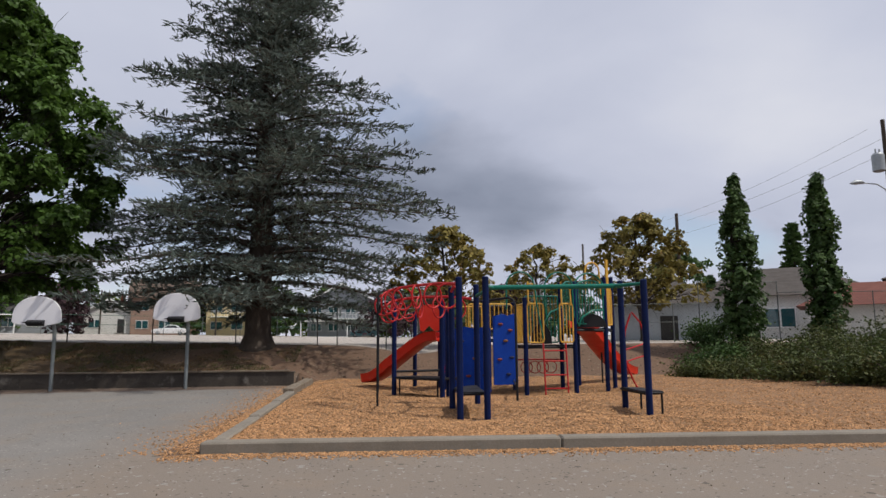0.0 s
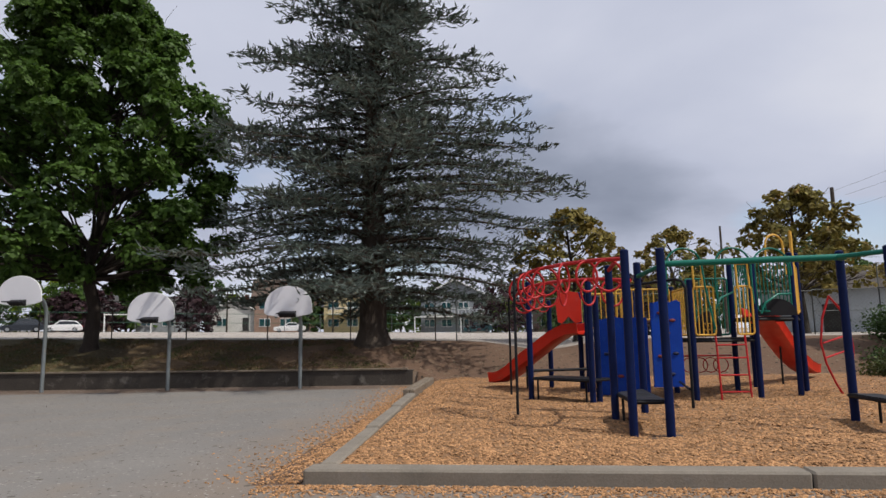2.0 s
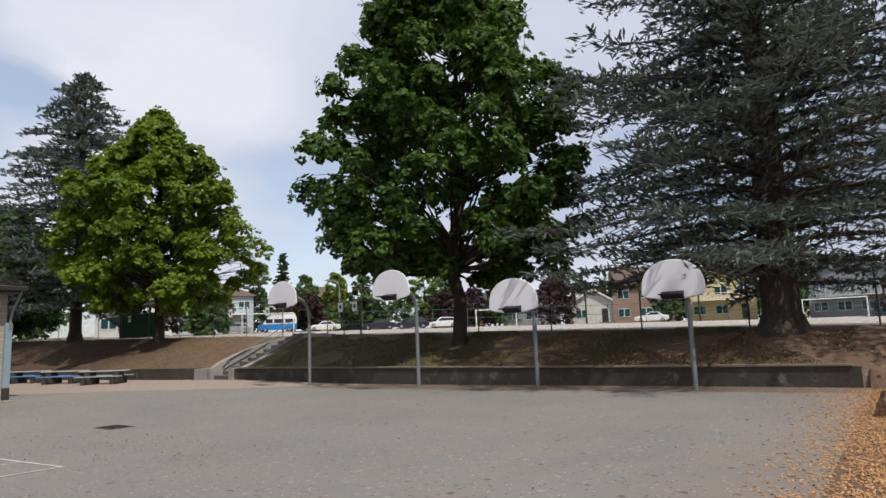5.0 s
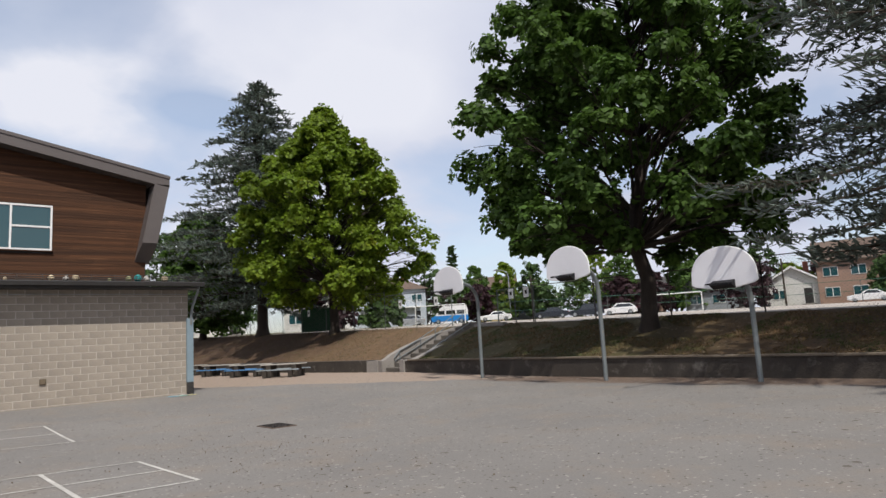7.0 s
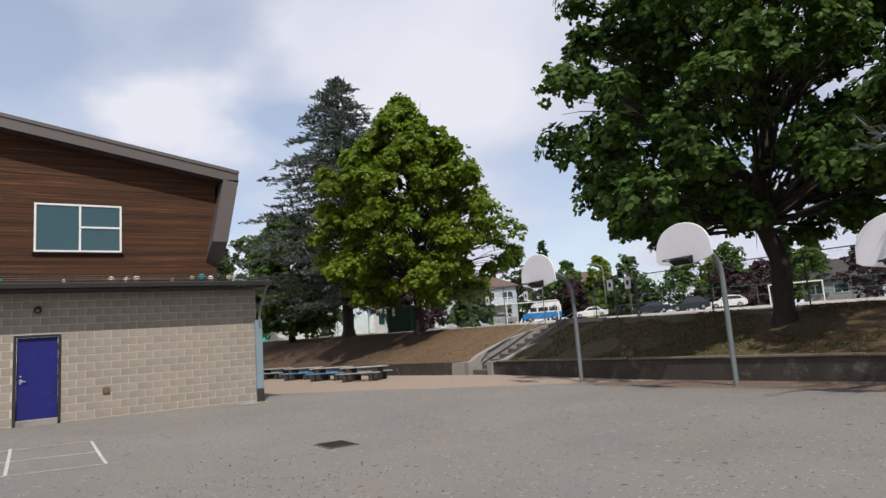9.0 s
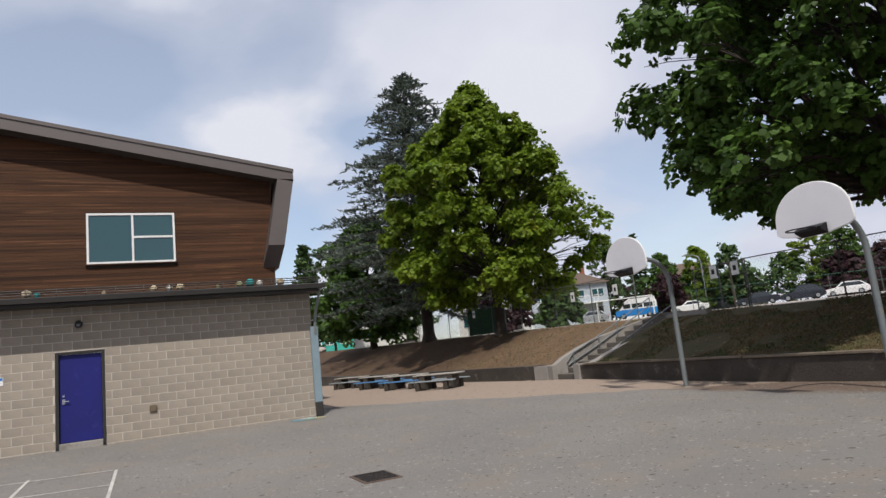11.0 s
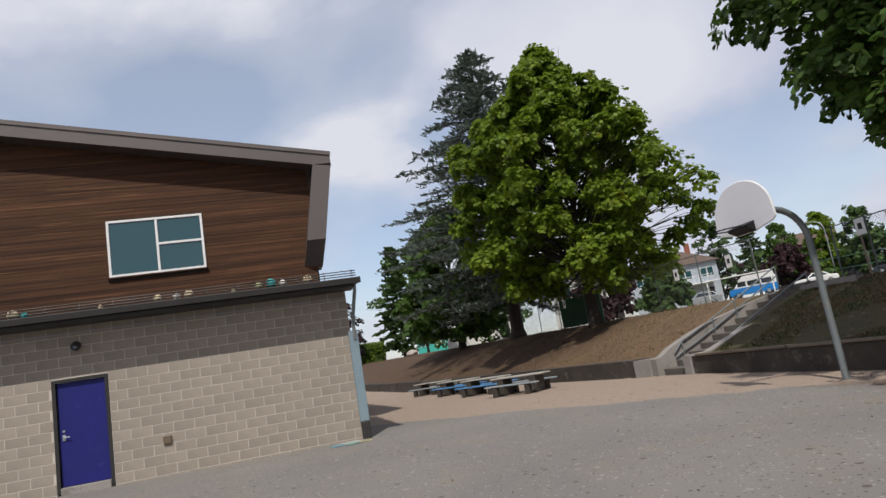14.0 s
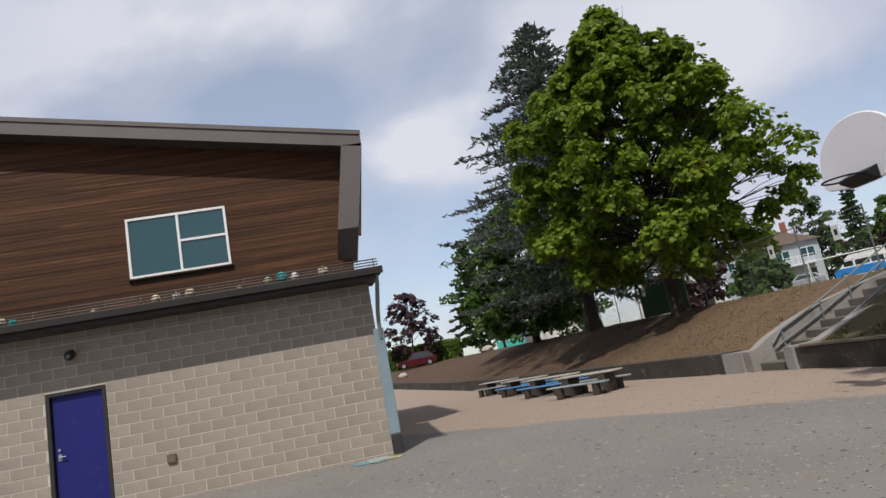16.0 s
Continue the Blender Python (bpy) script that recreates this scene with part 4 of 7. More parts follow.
def shoot_leaves(name, centres, radii, shoots, size, material, rng, flat_z, per=8):
    """Leaf rosettes at the tips of shoots on each puff: blades spread round the shoot, faces to the light, tips hanging."""
    m_ = len(centres)
    C = np.repeat(np.asarray(centres, float), shoots, axis=0)
    R = np.repeat(np.asarray(radii, float), shoots)[:, None]
    n = m_ * shoots
    g = rng.normal(size=(n, 3))
    g /= np.linalg.norm(g, axis=1, keepdims=True)
    g[:, 2] = np.where(g[:, 2] < -0.35, -g[:, 2], g[:, 2])
    reach = rng.uniform(0.35, 1.0, (n, 1)) ** 0.6 * np.where(rng.random((n, 1)) < 0.07, 1.35, 1.0)
    P = C + g * R * reach * np.array([1, 1, flat_z])
    axis = g * 0.8 + np.array([0, 0, 0.42]) + rng.normal(0, 0.35, (n, 3))
    axis /= np.linalg.norm(axis, axis=1, keepdims=True)
    u = np.cross(axis, rng.normal(size=(n, 3)))
    u /= np.linalg.norm(u, axis=1, keepdims=True) + 1e-9
    w = np.cross(axis, u)
    ph = (np.arange(per)[None, :] + rng.uniform(-0.3, 0.3, (n, per))) * 2 * math.pi / per
    r = u[:, None] * np.cos(ph)[..., None] + w[:, None] * np.sin(ph)[..., None]
    d = r + axis[:, None] * rng.uniform(-0.25, 0.45, (n, per, 1)) - np.array([0, 0, 0.35])
    d /= np.linalg.norm(d, axis=2, keepdims=True)
    face = axis[:, None] + r * 0.3 + rng.normal(0, 0.38, (n, per, 3))
    s = (rng.uniform(0.7, 1.25, (n, per, 1)) * size)
    c = P[:, None] + d * s * 0.75 + axis[:, None] * rng.uniform(-0.5, 0.3, (n, per, 1)) * size
    d, face, s, c = d.reshape(-1, 3), face.reshape(-1, 3), s.reshape(-1, 1), c.reshape(-1, 3)
    across = np.cross(d, face)
    across /= np.linalg.norm(across, axis=1, keepdims=True) + 1e-9
    nrm = np.cross(across, d)
    V = np.zeros((len(c), 6, 3), np.float32)
    half = s * 0.5
    V[:, 0] = c - d * s * 0.45
    V[:, 1] = c + d * s * 0.6 - nrm * s * 0.1
    for k, sg in ((2, 1), (4, -1)):
        V[:, k] = c + across * half * sg - nrm * half * 0.28 + d * s * 0.12
        V[:, k + 1] = c + across * half * 0.7 * sg - nrm * half * 0.12 - d * s * 0.36
    F = (np.arange(len(c))[:, None, None] * 6 + np.array([(0, 3, 2, 1), (0, 1, 4, 5)])[None]).reshape(-1, 4)
    return quick_mesh(name, V.reshape(-1, 3), F, material)


def broadleaf(name, label, base, height, radius, trunk_r, fork, seed, leaf, bark, count, size, profile, category="tree", lump=0.8, puffs=70, flat_z=0.75, lean=(0, 0), lobes=0.22):
    """Trunk, limbs reaching to foliage puffs that follow a profile of radius over height, leaf rosettes on the puffs."""
    rng = np.random.default_rng(seed)
    t = thing(name, label, category, at=base)
    trunk = Shape()
    tp = [(0, 0, -0.3), (0, 0, 0.0), (0.02, 0.01, 0.25), (rng.normal(0, 0.05), rng.normal(0, 0.05), fork * 0.6), (rng.normal(0, 0.08), rng.normal(0, 0.08), fork)]
    trunk.tube(tp, [trunk_r * 1.7, trunk_r * 1.45, trunk_r * 1.12, trunk_r * 0.97, trunk_r * 0.92], 12)
    fz = Vector(tp[-1])
    top = Vector((lean[0] + rng.normal(0, 0.15), lean[1] + rng.normal(0, 0.15), height * 0.92))
    pts, rad = limb(rng, fz, top, trunk_r * 0.85, 0.03, 0.04, 10)
    trunk.tube(pts, rad, 9)
    stem = pts
    zlo = profile[0][0]
    centres, radii = [], []
    for i in range(puffs):
        f = (i + rng.random()) / puffs
        hz = zlo + (1 - zlo) * f ** 0.95
        ang = i * 2.39996 + rng.normal(0, 0.3)
        R = np.interp(hz, [p[0] for p in profile], [p[1] for p in profile]) * radius
        R *= 1 + lobes * 1.6 * noise.noise((1.5 * math.cos(ang), 1.5 * math.sin(ang), hz * 4.5 + seed))
        pr = lump * (0.65 + 0.6 * rng.random()) * (1.0 if hz < 0.85 else 0.75)
        rr = max(R - pr * 0.5, 0.05) * (0.2 + 0.8 * rng.random() ** 0.42)
        k = min(hz / 0.4, 1.0)
        c = Vector((rr * math.cos(ang) + lean[0] * k, rr * math.sin(ang) + lean[1] * k, hz * height - pr * 0.3))
        root = min(stem, key=lambda p: abs(p.z - (c.z - 0.6 * rr)))
        if i % 2 == 0 or rr > 0.7 * R:
            bp, br = limb(rng, root, c, max(0.006 * (height - c.z) + 0.012, 0.022), 0.01, 0.07, 5)
            trunk.tube(bp, br, 5, caps=False)
            for _ in range(2):
                e = c + Vector(rng.normal(0, lump * 0.55, 3))
                q, qr = limb(rng, bp[3], e, 0.018, 0.006, 0.08, 3)
                trunk.tube(q, qr, 4, caps=False)
        centres.append(tuple(c))
        radii.append(pr)
    part("trunk", trunk, bark, t, smooth=True)
    shoots = max(int(count / puffs / 8), 3)
    ob = new("crown", shoot_leaves("crown", centres, radii, shoots, size, leaf, rng, flat_z))
    ob.parent = t
    return t


def conifer(name, label, base, height, radius, trunk_r, seed, leaf, bark, profile, boughs=150, first=0.12, size=0.3, per=9, droop=0.12, twigs=12, ragged=0.35, tuft=1.0, lift=0.25):
    """Whorls of long level boughs with twigs and needle tufts along them."""
    rng = np.random.default_rng(seed)
    t = thing(name, label, "tree", at=base)
    wood = Shape()
    wood.tube([(0, 0, -0.3), (0, 0, 0.05), (0, 0, 0.5), (0.05, 0, height * 0.4), (0, 0.05, height * 0.8), (0, 0, height)],
              [trunk_r * 1.8, trunk_r * 1.4, trunk_r * 1.05, trunk_r * 0.75, trunk_r * 0.25, 0.02], 12)
    cs, ds = [], []
    for i in range(boughs):
        f = (i + rng.random()) / boughs
        hz = first + (1 - first) * f ** 0.92
        R = np.interp(hz, [p[0] for p in profile], [p[1] for p in profile]) * radius
        R *= 1 - ragged * rng.random() ** 1.6
        ang = i * 2.39996 + rng.normal(0, 0.35)
        d = Vector((math.cos(ang), math.sin(ang), 0))
        side = Vector((-d.y, d.x, 0))
        z0 = hz * height
        up_ = 0.16 * R * (0.3 + hz) + rng.normal(0, 0.05) * R
        pts, rad = [], []
        n = 7
        wob = rng.normal(0, 0.1) * R
        for k in range(n + 1):
            g = k / n
            p = d * R * g + side * wob * g * g + Vector((0, 0, z0 + up_ * math.sin(g * 1.9) - droop * R * g * g + lift * R * max(g - 0.7, 0) ** 2 * 4))
            pts.append(p)
            rad.append(max((0.018 + 0.011 * R) * (1 - g), 0.006))
        wood.tube(pts, rad, 5, caps=False)
        m_ = max(int(twigs * R / radius) + 3, 4)
        for k in range(m_):
            g = 0.06 + 0.94 * (k + rng.random()) / m_
            i0 = min(int(g * n), n - 1)
            p = pts[i0].lerp(pts[i0 + 1], g * n - i0)
            sgn = 1 if k % 2 else -1
            L_ = (0.5 + 0.22 * R * (1.15 - g)) * (0.6 + 0.8 * rng.random())
            td = (d * (0.55 + 0.3 * rng.random()) + side * sgn * (0.8 + 0.3 * rng.normal()) + Vector((0, 0, 0.06 + 0.16 * rng.normal()))).normalized()
            e = p + td * L_ + Vector((0, 0, -0.15 * L_ * L_))
            wood.tube([p, (p + e) / 2 + Vector((0, 0, 0.06)), e], [0.012, 0.009, 0.004], 3, caps=False)
            for q in range(per):
                h = (q + rng.random()) / per
                cs.append(p.lerp(e, h) + Vector(rng.normal(0, 0.06, 3)) + Vector((0, 0, 0.03)))
                v = td + Vector(rng.normal(0, 0.5, 3))
                v.z += 0.22
                ds.append(v.normalized())
    part("trunk", wood, bark, t, smooth=True)
    n = len(cs)
    C, D = np.array(cs, np.float32), np.array(ds, np.float32)
    s = rng.uniform(0.6, 1.35, (n, 1)).astype(np.float32) * size
    u = np.cross(D, rng.normal(size=(n, 3)))
    u /= np.linalg.norm(u, axis=1, keepdims=True) + 1e-9
    w = np.cross(D, u)
    V = np.zeros((n, 8, 3), np.float32)
    for k, ax in enumerate((u, w)):
        V[:, 4 * k] = C - D * s * 0.5
        V[:, 4 * k + 1] = C + ax * s * 0.11 * tuft
        V[:, 4 * k + 2] = C + D * s * 0.5
        V[:, 4 * k + 3] = C - ax * s * 0.11 * tuft
    F = (np.arange(n)[:, None, None] * 8 + np.array([(0, 1, 2, 3), (4, 5, 6, 7)])[None]).reshape(-1, 4)
    ob = new("crown", quick_mesh("crown", V.reshape(-1, 3), F, leaf))
    ob.parent = t
    return t


broadleaf("maple_tree", "tall broad maple with dense dark green foliage on the bank", (-15.3, 26.0, land(-15.3, 26.0)), 14.9, 5.5, 0.24, 2.6, 6, M_MAPLE, M_BARKDARK, 132000, 0.145,
          [(0.17, 0.72), (0.25, 0.9), (0.4, 1.03), (0.55, 0.93), (0.7, 0.8), (0.85, 0.6), (1.0, 0.2)], puffs=340, lump=0.76, lobes=0.16, lean=(-0.45, 0.35), flat_z=0.95)
broadleaf("maple_tree", "yellow-green maple on the bank, sunlit", (-36.5, 27.2, land(-36.5, 27.2)), 13.2, 5.5, 0.24, 2.6, 9, M_LIME, M_BARKDARK, 104000, 0.165,
          [(0.14, 0.7), (0.22, 0.98), (0.34, 1.05), (0.5, 0.93), (0.66, 0.76), (0.85, 0.44), (1.0, 0.06)], puffs=270, lump=0.8, lean=(-0.2, -0.2), flat_z=1.0)
conifer("cedar_tree", "large blue-grey cedar with long ragged level boughs", (-4.8, 26.9, land(-4.8, 26.9)), 19.0, 8.2, 0.5, 3, M_CEDAR, M_BARK,
        [(0.06, 0.6), (0.11, 0.95), (0.2, 1.02), (0.3, 0.94), (0.45, 0.72), (0.6, 0.53), (0.75, 0.37), (0.9, 0.18), (1.0, 0.04)], boughs=235, first=0.065, twigs=34, per=11, size=0.3, droop=0.2, ragged=0.45, tuft=0.95)
conifer("blue_cedar_tree", "tall blue-grey cedar behind the yellow-green maple", (-46.2, 27.3, land(-46.2, 27.3)), 18.1, 8.0, 0.36, 13, M_CEDAR, M_BARKDARK,
        [(0.08, 0.7), (0.15, 1.0), (0.3, 0.97), (0.46, 0.82), (0.61, 0.62), (0.75, 0.45), (0.88, 0.28), (1.0, 0.03)], boughs=150, first=0.1, twigs=28, per=9, size=0.4, droop=0.22, ragged=0.4)
broadleaf("green_tree", "dense green tree at the far end of the bank", (-55.6, 26.6, land(-55.6, 26.6)), 9.9, 4.8, 0.25, 1.8, 31, M_MAPLE, M_BARKDARK, 26000, 0.26,
          [(0.12, 0.7), (0.25, 1.0), (0.5, 0.95), (0.75, 0.7), (1.0, 0.2)], puffs=80, lump=1.0)
for job_name, job_n, job_place, job_size in LITTER_JOBS:
    litter(job_name, job_n, job_place, job_size, M_BITS, "scattered dry brown leaf bits on asphalt" if "leaf" in job_name else "scattered small grit on the asphalt", 17)


def bank_spot(rng):
    while True:
        x = rng.uniform(-52, -3)
        y = rng.uniform(23.6, 27.6) if x > -24.4 else rng.uniform(low_wall_y(x) + 0.35, 28.0)
        if -26.8 < x < -24.4 or (x < -26.8 and rng.random() < 0.8):
            continue
        if noise.noise((x * 0.6, y * 0.6, 5.0)) > -0.1:
            return (x, y, land(x, y) + 0.02)


rng_t = np.random.default_rng(23)
tufts = leaf_mesh("dry_grass", np.array([bank_spot(rng_t) for _ in range(34000)]), 0.06, M_TUFT, rng_t, -1.3, 0.25)
tagged(new("dry_grass", tufts), "sparse dry grass tufts on the bank", "grass", kind="stuff")

# ---------------------------------------------------------------- play structure
ZB = 0.14
POST_R = 0.058


def blue_post(parent, x, y, top, name="post"):
    return part(name, Shape().post(x, y, ZB - 0.25, top, POST_R, 16), M_PLAYBLUE, parent, smooth=True)


def bar(parent, pts, r, material, name, sides=8, closed=False):
    return part(name, Shape().tube(pts, r, sides, closed=closed), material, parent, smooth=True)


def arc(c, r, a0, a1, n, axis, squash=1.0):
    """Points of an upright arc; axis: the level direction that it spreads along."""
    d = Vector(axis).normalized()
    return [Vector(c) + d * r * math.cos(a) + Vector((0, 0, r * squash * math.sin(a))) for a in np.linspace(a0, a1, n)]


def barrier(parent, a, b, z0, z1, material, gap=0.1, r=0.016, arch=0.0):
    """A guard panel: a rounded pipe frame with upright bars."""
    a, b = Vector((*a, 0)), Vector((*b, 0))
    L_ = (b - a).length
    d = (b - a) / L_
    top = Shape()
    e = 0.05
    P = lambda u, z: tuple(a + d * u + Vector((0, 0, z)))
    loop = [P(0, z0 + e), P(e * 0.3, z0 + e * 0.3), P(e, z0), P(L_ - e, z0), P(L_ - e * 0.3, z0 + e * 0.3), P(L_, z0 + e)]
    if arch:
        loop += [P(L_, z1)] + [P(L_ / 2 + L_ / 2 * math.cos(t), z1 + arch * math.sin(t)) for t in np.linspace(0.2, math.pi - 0.2, 9)] + [P(0, z1)]
    else:
        loop += [P(L_, z1 - e), P(L_ - e * 0.3, z1 - e * 0.3), P(L_ - e, z1), P(e, z1), P(e * 0.3, z1 - e * 0.3), P(0, z1 - e)]
    panel = part("guard_frame", Shape().tube(loop, r * 1.25, 8, closed=True), material, parent, smooth=True)
    n = max(int(L_ / gap), 1)
    for k in range(1, n):
        u = L_ * k / n
        zt = z1 + (arch * math.sqrt(max(1 - (2 * u / L_ - 1) ** 2, 0)) if arch else 0)
        part("guard_bar", Shape().tube([P(u, z0), P(u, zt)], r * 0.75, 6), material, panel, smooth=True)
    return panel


play = thing("play_structure", "blue, yellow, green and red climbing frame with two slides", "play structure", at=(0, 0, 0))

# the deck towers
TOWER_POSTS = [(3.67, 16.0, 2.51), (3.63, 17.25, 2.46), (4.93, 16.1, 2.91), (4.93, 17.35, 3.0), (5.86, 16.5, 3.06), (6.33, 17.3, 3.14), (5.6, 18.1, 3.1),
               (1.75, 17.0, 2.45), (1.75, 18.2, 2.45), (3.0, 18.3, 2.45), (1.09, 18.8, 2.3)]
for x, y, z in TOWER_POSTS:
    blue_post(play, x, y, z)


def deck(pts, z, name="deck"):
    s_ = Shape().prism(pts, "z", z - 0.05, z)
    d_ = part(name, s_, M_BLACK, play, "black coated metal deck")
    n = len(pts)
    for i in range(n):
        a, b = pts[i], pts[(i + 1) % n]
        part("rim", Shape().tube([(*a, z - 0.06), (*b, z - 0.06)], 0.03, 6), M_BLACK, d_)
    return d_


deck([(3.7, 16.02), (4.9, 16.1), (4.9, 17.3), (3.66, 17.25)], 1.34)
deck([(4.96, 16.14), (5.86, 16.5), (6.3, 17.3), (5.6, 18.05), (4.96, 17.35)], 1.75)
deck([(1.77, 17.0), (3.6, 17.0), (3.6, 18.2), (1.77, 18.2)], 1.5)

# yellow guards either side of the ladder, and green ones beyond
barrier(play, (3.72, 15.97), (4.12, 15.99), 1.4, 2.35, M_YELLOW, 0.08)
barrier(play, (4.55, 16.02), (4.88, 16.05), 1.4, 2.35, M_YELLOW, 0.08)
barrier(play, (3.66, 16.1), (3.64, 17.2), 1.4, 2.35, M_YELLOW, 0.11)
barrier(play, (3.95, 17.28), (4.85, 17.33), 1.4, 2.62, M_GREEN, 0.1)
barrier(play, (5.0, 16.1), (5.8, 16.45), 1.85, 2.75, M_GREEN, 0.09, arch=0.2)
barrier(play, (5.0, 17.4), (5.55, 18.05), 1.85, 2.8, M_GREEN, 0.09, arch=0.25)
barrier(play, (5.9, 16.55), (6.3, 17.25), 1.85, 2.75, M_YELLOW, 0.1, arch=0.1)
barrier(play, (1.8, 18.22), (2.95, 18.28), 1.6, 2.4, M_YELLOW, 0.11)
barrier(play, (2.4, 17.02), (3.55, 17.1), 1.75, 2.4, M_YELLOW, 0.11)
for x, y in ((6.02, 16.75), (6.1, 16.9)):
    bar(play, [(x, y, 1.8), (x, y, 3.55)], 0.03, M_YELLOW, "tall_pole")
bar(play, [(5.3, 16.3, 2.6)] + arc((5.52, 16.37, 3.2), 0.22, math.pi, 0, 9, (0.93, 0.35, 0)) + [(5.74, 16.45, 2.6)], 0.022, M_YELLOW, "arch_handle")

for x, z in ((3.76, 2.9), (3.93, 2.86), (4.6, 2.9), (4.83, 2.84)):
    bar(play, [(x, 16.0, 2.3), (x, 16.04, z)], 0.02, M_YELLOW, "guard_upright")
bar(play, [(3.76, 16.04, 2.84), (3.93, 16.04, 2.84)], 0.016, M_YELLOW, "guard_crossbar")
bar(play, [(4.6, 16.04, 2.8), (4.83, 16.04, 2.8)], 0.016, M_YELLOW, "guard_crossbar")

# green hoops over the decks
bar(play, [(3.18, 15.8, 2.2)] + arc((3.54, 15.85, 2.76), 0.36, math.pi, 0, 13, (1, 0.1, 0), 1.0) + [(3.95, 15.9, 2.3), (4.1, 15.95, 1.5)], 0.02, M_GREEN, "green_arch")
bar(play, [(4.2, 16.0, 2.0), (4.16, 15.95, 2.4)] + arc((4.52, 15.95, 2.76), 0.36, math.pi, 0, 13, (1, 0.1, 0), 1.0) + [(4.9, 16.05, 2.3), (4.92, 16.05, 2.0)], 0.02, M_GREEN, "green_arch")
bar(play, arc((5.36, 16.2, 2.66), 0.46, math.pi * 1.15, -0.2, 15, (1, 0.3, 0), 1.0), 0.02, M_GREEN, "green_arch")
bar(play, [(4.14, 16.15, 1.4), (4.17, 16.2, 1.85), (4.4, 16.4, 2.15), (4.8, 16.7, 2.3)], 0.02, M_GREEN, "green_arch")
bar(play, [(5.02, 16.0, 1.8), (5.1, 16.0, 2.0), (5.4, 16.1, 2.18), (5.75, 16.35, 2.2)], 0.022, M_GREEN, "slide_arch")
hood = Shape().prism([(4.98 + 0.42 + 0.4 * math.cos(t), 1.76 + 0.34 * math.sin(t)) for t in np.linspace(0, math.pi, 12)], "y", 16.2, 16.26)
part("tunnel_panel", hood, M_BLACK, play, "black half-round panel")
p_ = part("arch_panel", Shape().prism([(4.2 + 0.28 * math.cos(t) + 0.15, 1.36 + 0.55 * math.sin(t)) for t in np.linspace(0, math.pi, 12)], "y", 17.18, 17.23), M_BLACK, play, "black arched panel with yellow squiggles")
for k in range(4):
    part("squiggle", Shape().tube(arc((4.22 + 0.11 * (k % 2) + 0.05, 17.17, 1.48 + 0.13 * (k // 2)), 0.035, 0.3, 4.2, 7, (1, 0, 0)), 0.008, 5), M_YELLOW, p_)

# red ladder up to the deck
for x in (4.1, 4.66):
    bar(play, [(x, 15.85, ZB - 0.1), (x, 15.95, 1.15), (x, 15.98, 1.38)], 0.02, M_RED, "ladder_rail")
for z in (0.3, 0.62, 0.95, 1.2):
    bar(play, [(4.1, 15.87 + z * 0.06, z), (4.66, 15.87 + z * 0.06, z)], 0.016, M_RED, "ladder_rung")
# red chain net behind the ladder
for k in range(4):
    bar(play, arc((4.0 + 0.22 * k, 17.5, 0.75), 0.16, 0, 2 * math.pi, 13, (1, 0, 0))[:-1], 0.012, M_RED, "net_loop", 6, True)
bar(play, [(3.7, 17.45, 0.95), (4.9, 17.5, 0.95)], 0.018, M_RED, "net_bar")

# blue climbing panels with coloured holds


def climbing_panel(a, b, z0, z1, holds):
    a, b = Vector((*a, 0)), Vector((*b, 0))
    d = b - a
    ang = math.atan2(d.y, d.x)
    m = Matrix.Translation(a) @ Matrix.Rotation(ang, 4, "Z")
    s_ = Shape()
    L_ = d.length
    top = [(0, z0), (L_, z0), (L_, z1 - 0.02)] + [(L_ * (1 - k / 8), z1 + 0.025 * math.sin(k * math.pi / 2)) for k in range(1, 8)] + [(0, z1 - 0.02)]
    vs = [m @ Vector((u, y, z)) for y in (-0.03, 0.03) for u, z in top]
    n = len(top)
    s_.add(vs, [tuple(range(n - 1, -1, -1)), tuple(range(n, 2 * n))] + [(i, (i + 1) % n, (i + 1) % n + n, i + n) for i in range(n)])
    pan = part("climbing_panel", s_, M_PANELBLUE, play, "blue moulded climbing panel")
    for u, z, c in holds:
        h = Shape().ball((0, 0, 0), 0.055, 8, 5, 0.6)
        h.v = [tuple(m @ (Vector((u * L_, -0.03, z)) + Vector((p[0] * 1.2, p[1] * 0.7, p[2])))) for p in h.v]
        part("hold", h, c, pan, smooth=True)
    return pan


M_HOLD_R = flat("maroon_hold", (0.16, 0.035, 0.03))
M_HOLD_B = flat("dark_blue_hold", (0.01, 0.015, 0.05))
M_HOLD_Y = flat("brown_hold", (0.2, 0.09, 0.03))
climbing_panel((1.86, 16.5), (2.84, 16.2), 0.22, 1.78, [(0.3, 1.45, M_HOLD_B), (0.65, 1.52, M_HOLD_R), (0.2, 1.05, M_HOLD_B), (0.62, 1.02, M_HOLD_Y), (0.45, 0.6, M_HOLD_R), (0.85, 0.62, M_HOLD_B), (0.3, 0.3, M_HOLD_Y)])
climbing_panel((2.86, 15.95), (3.46, 16.02), 0.4, 2.08, [(0.3, 1.85, M_HOLD_R), (0.7, 1.7, M_HOLD_R), (0.5, 1.45, M_HOLD_Y), (0.25, 1.0, M_HOLD_R), (0.75, 1.05, M_HOLD_B), (0.6, 0.65, M_HOLD_B)])
bar(play, [(3.05, 14.1, ZB - 0.1), (3.05, 14.1, 2.2), (3.02, 14.14, 2.32), (2.95, 14.3, 2.38), (2.3, 15.9, 2.38)], 0.026, M_BLACK, "black_rail", 10)
bar(play, [(3.02, 14.12, 0.5), (3.35, 15.95, 0.5)], 0.022, M_BLACK, "black_rail")

# slide with a bend, from the back deck


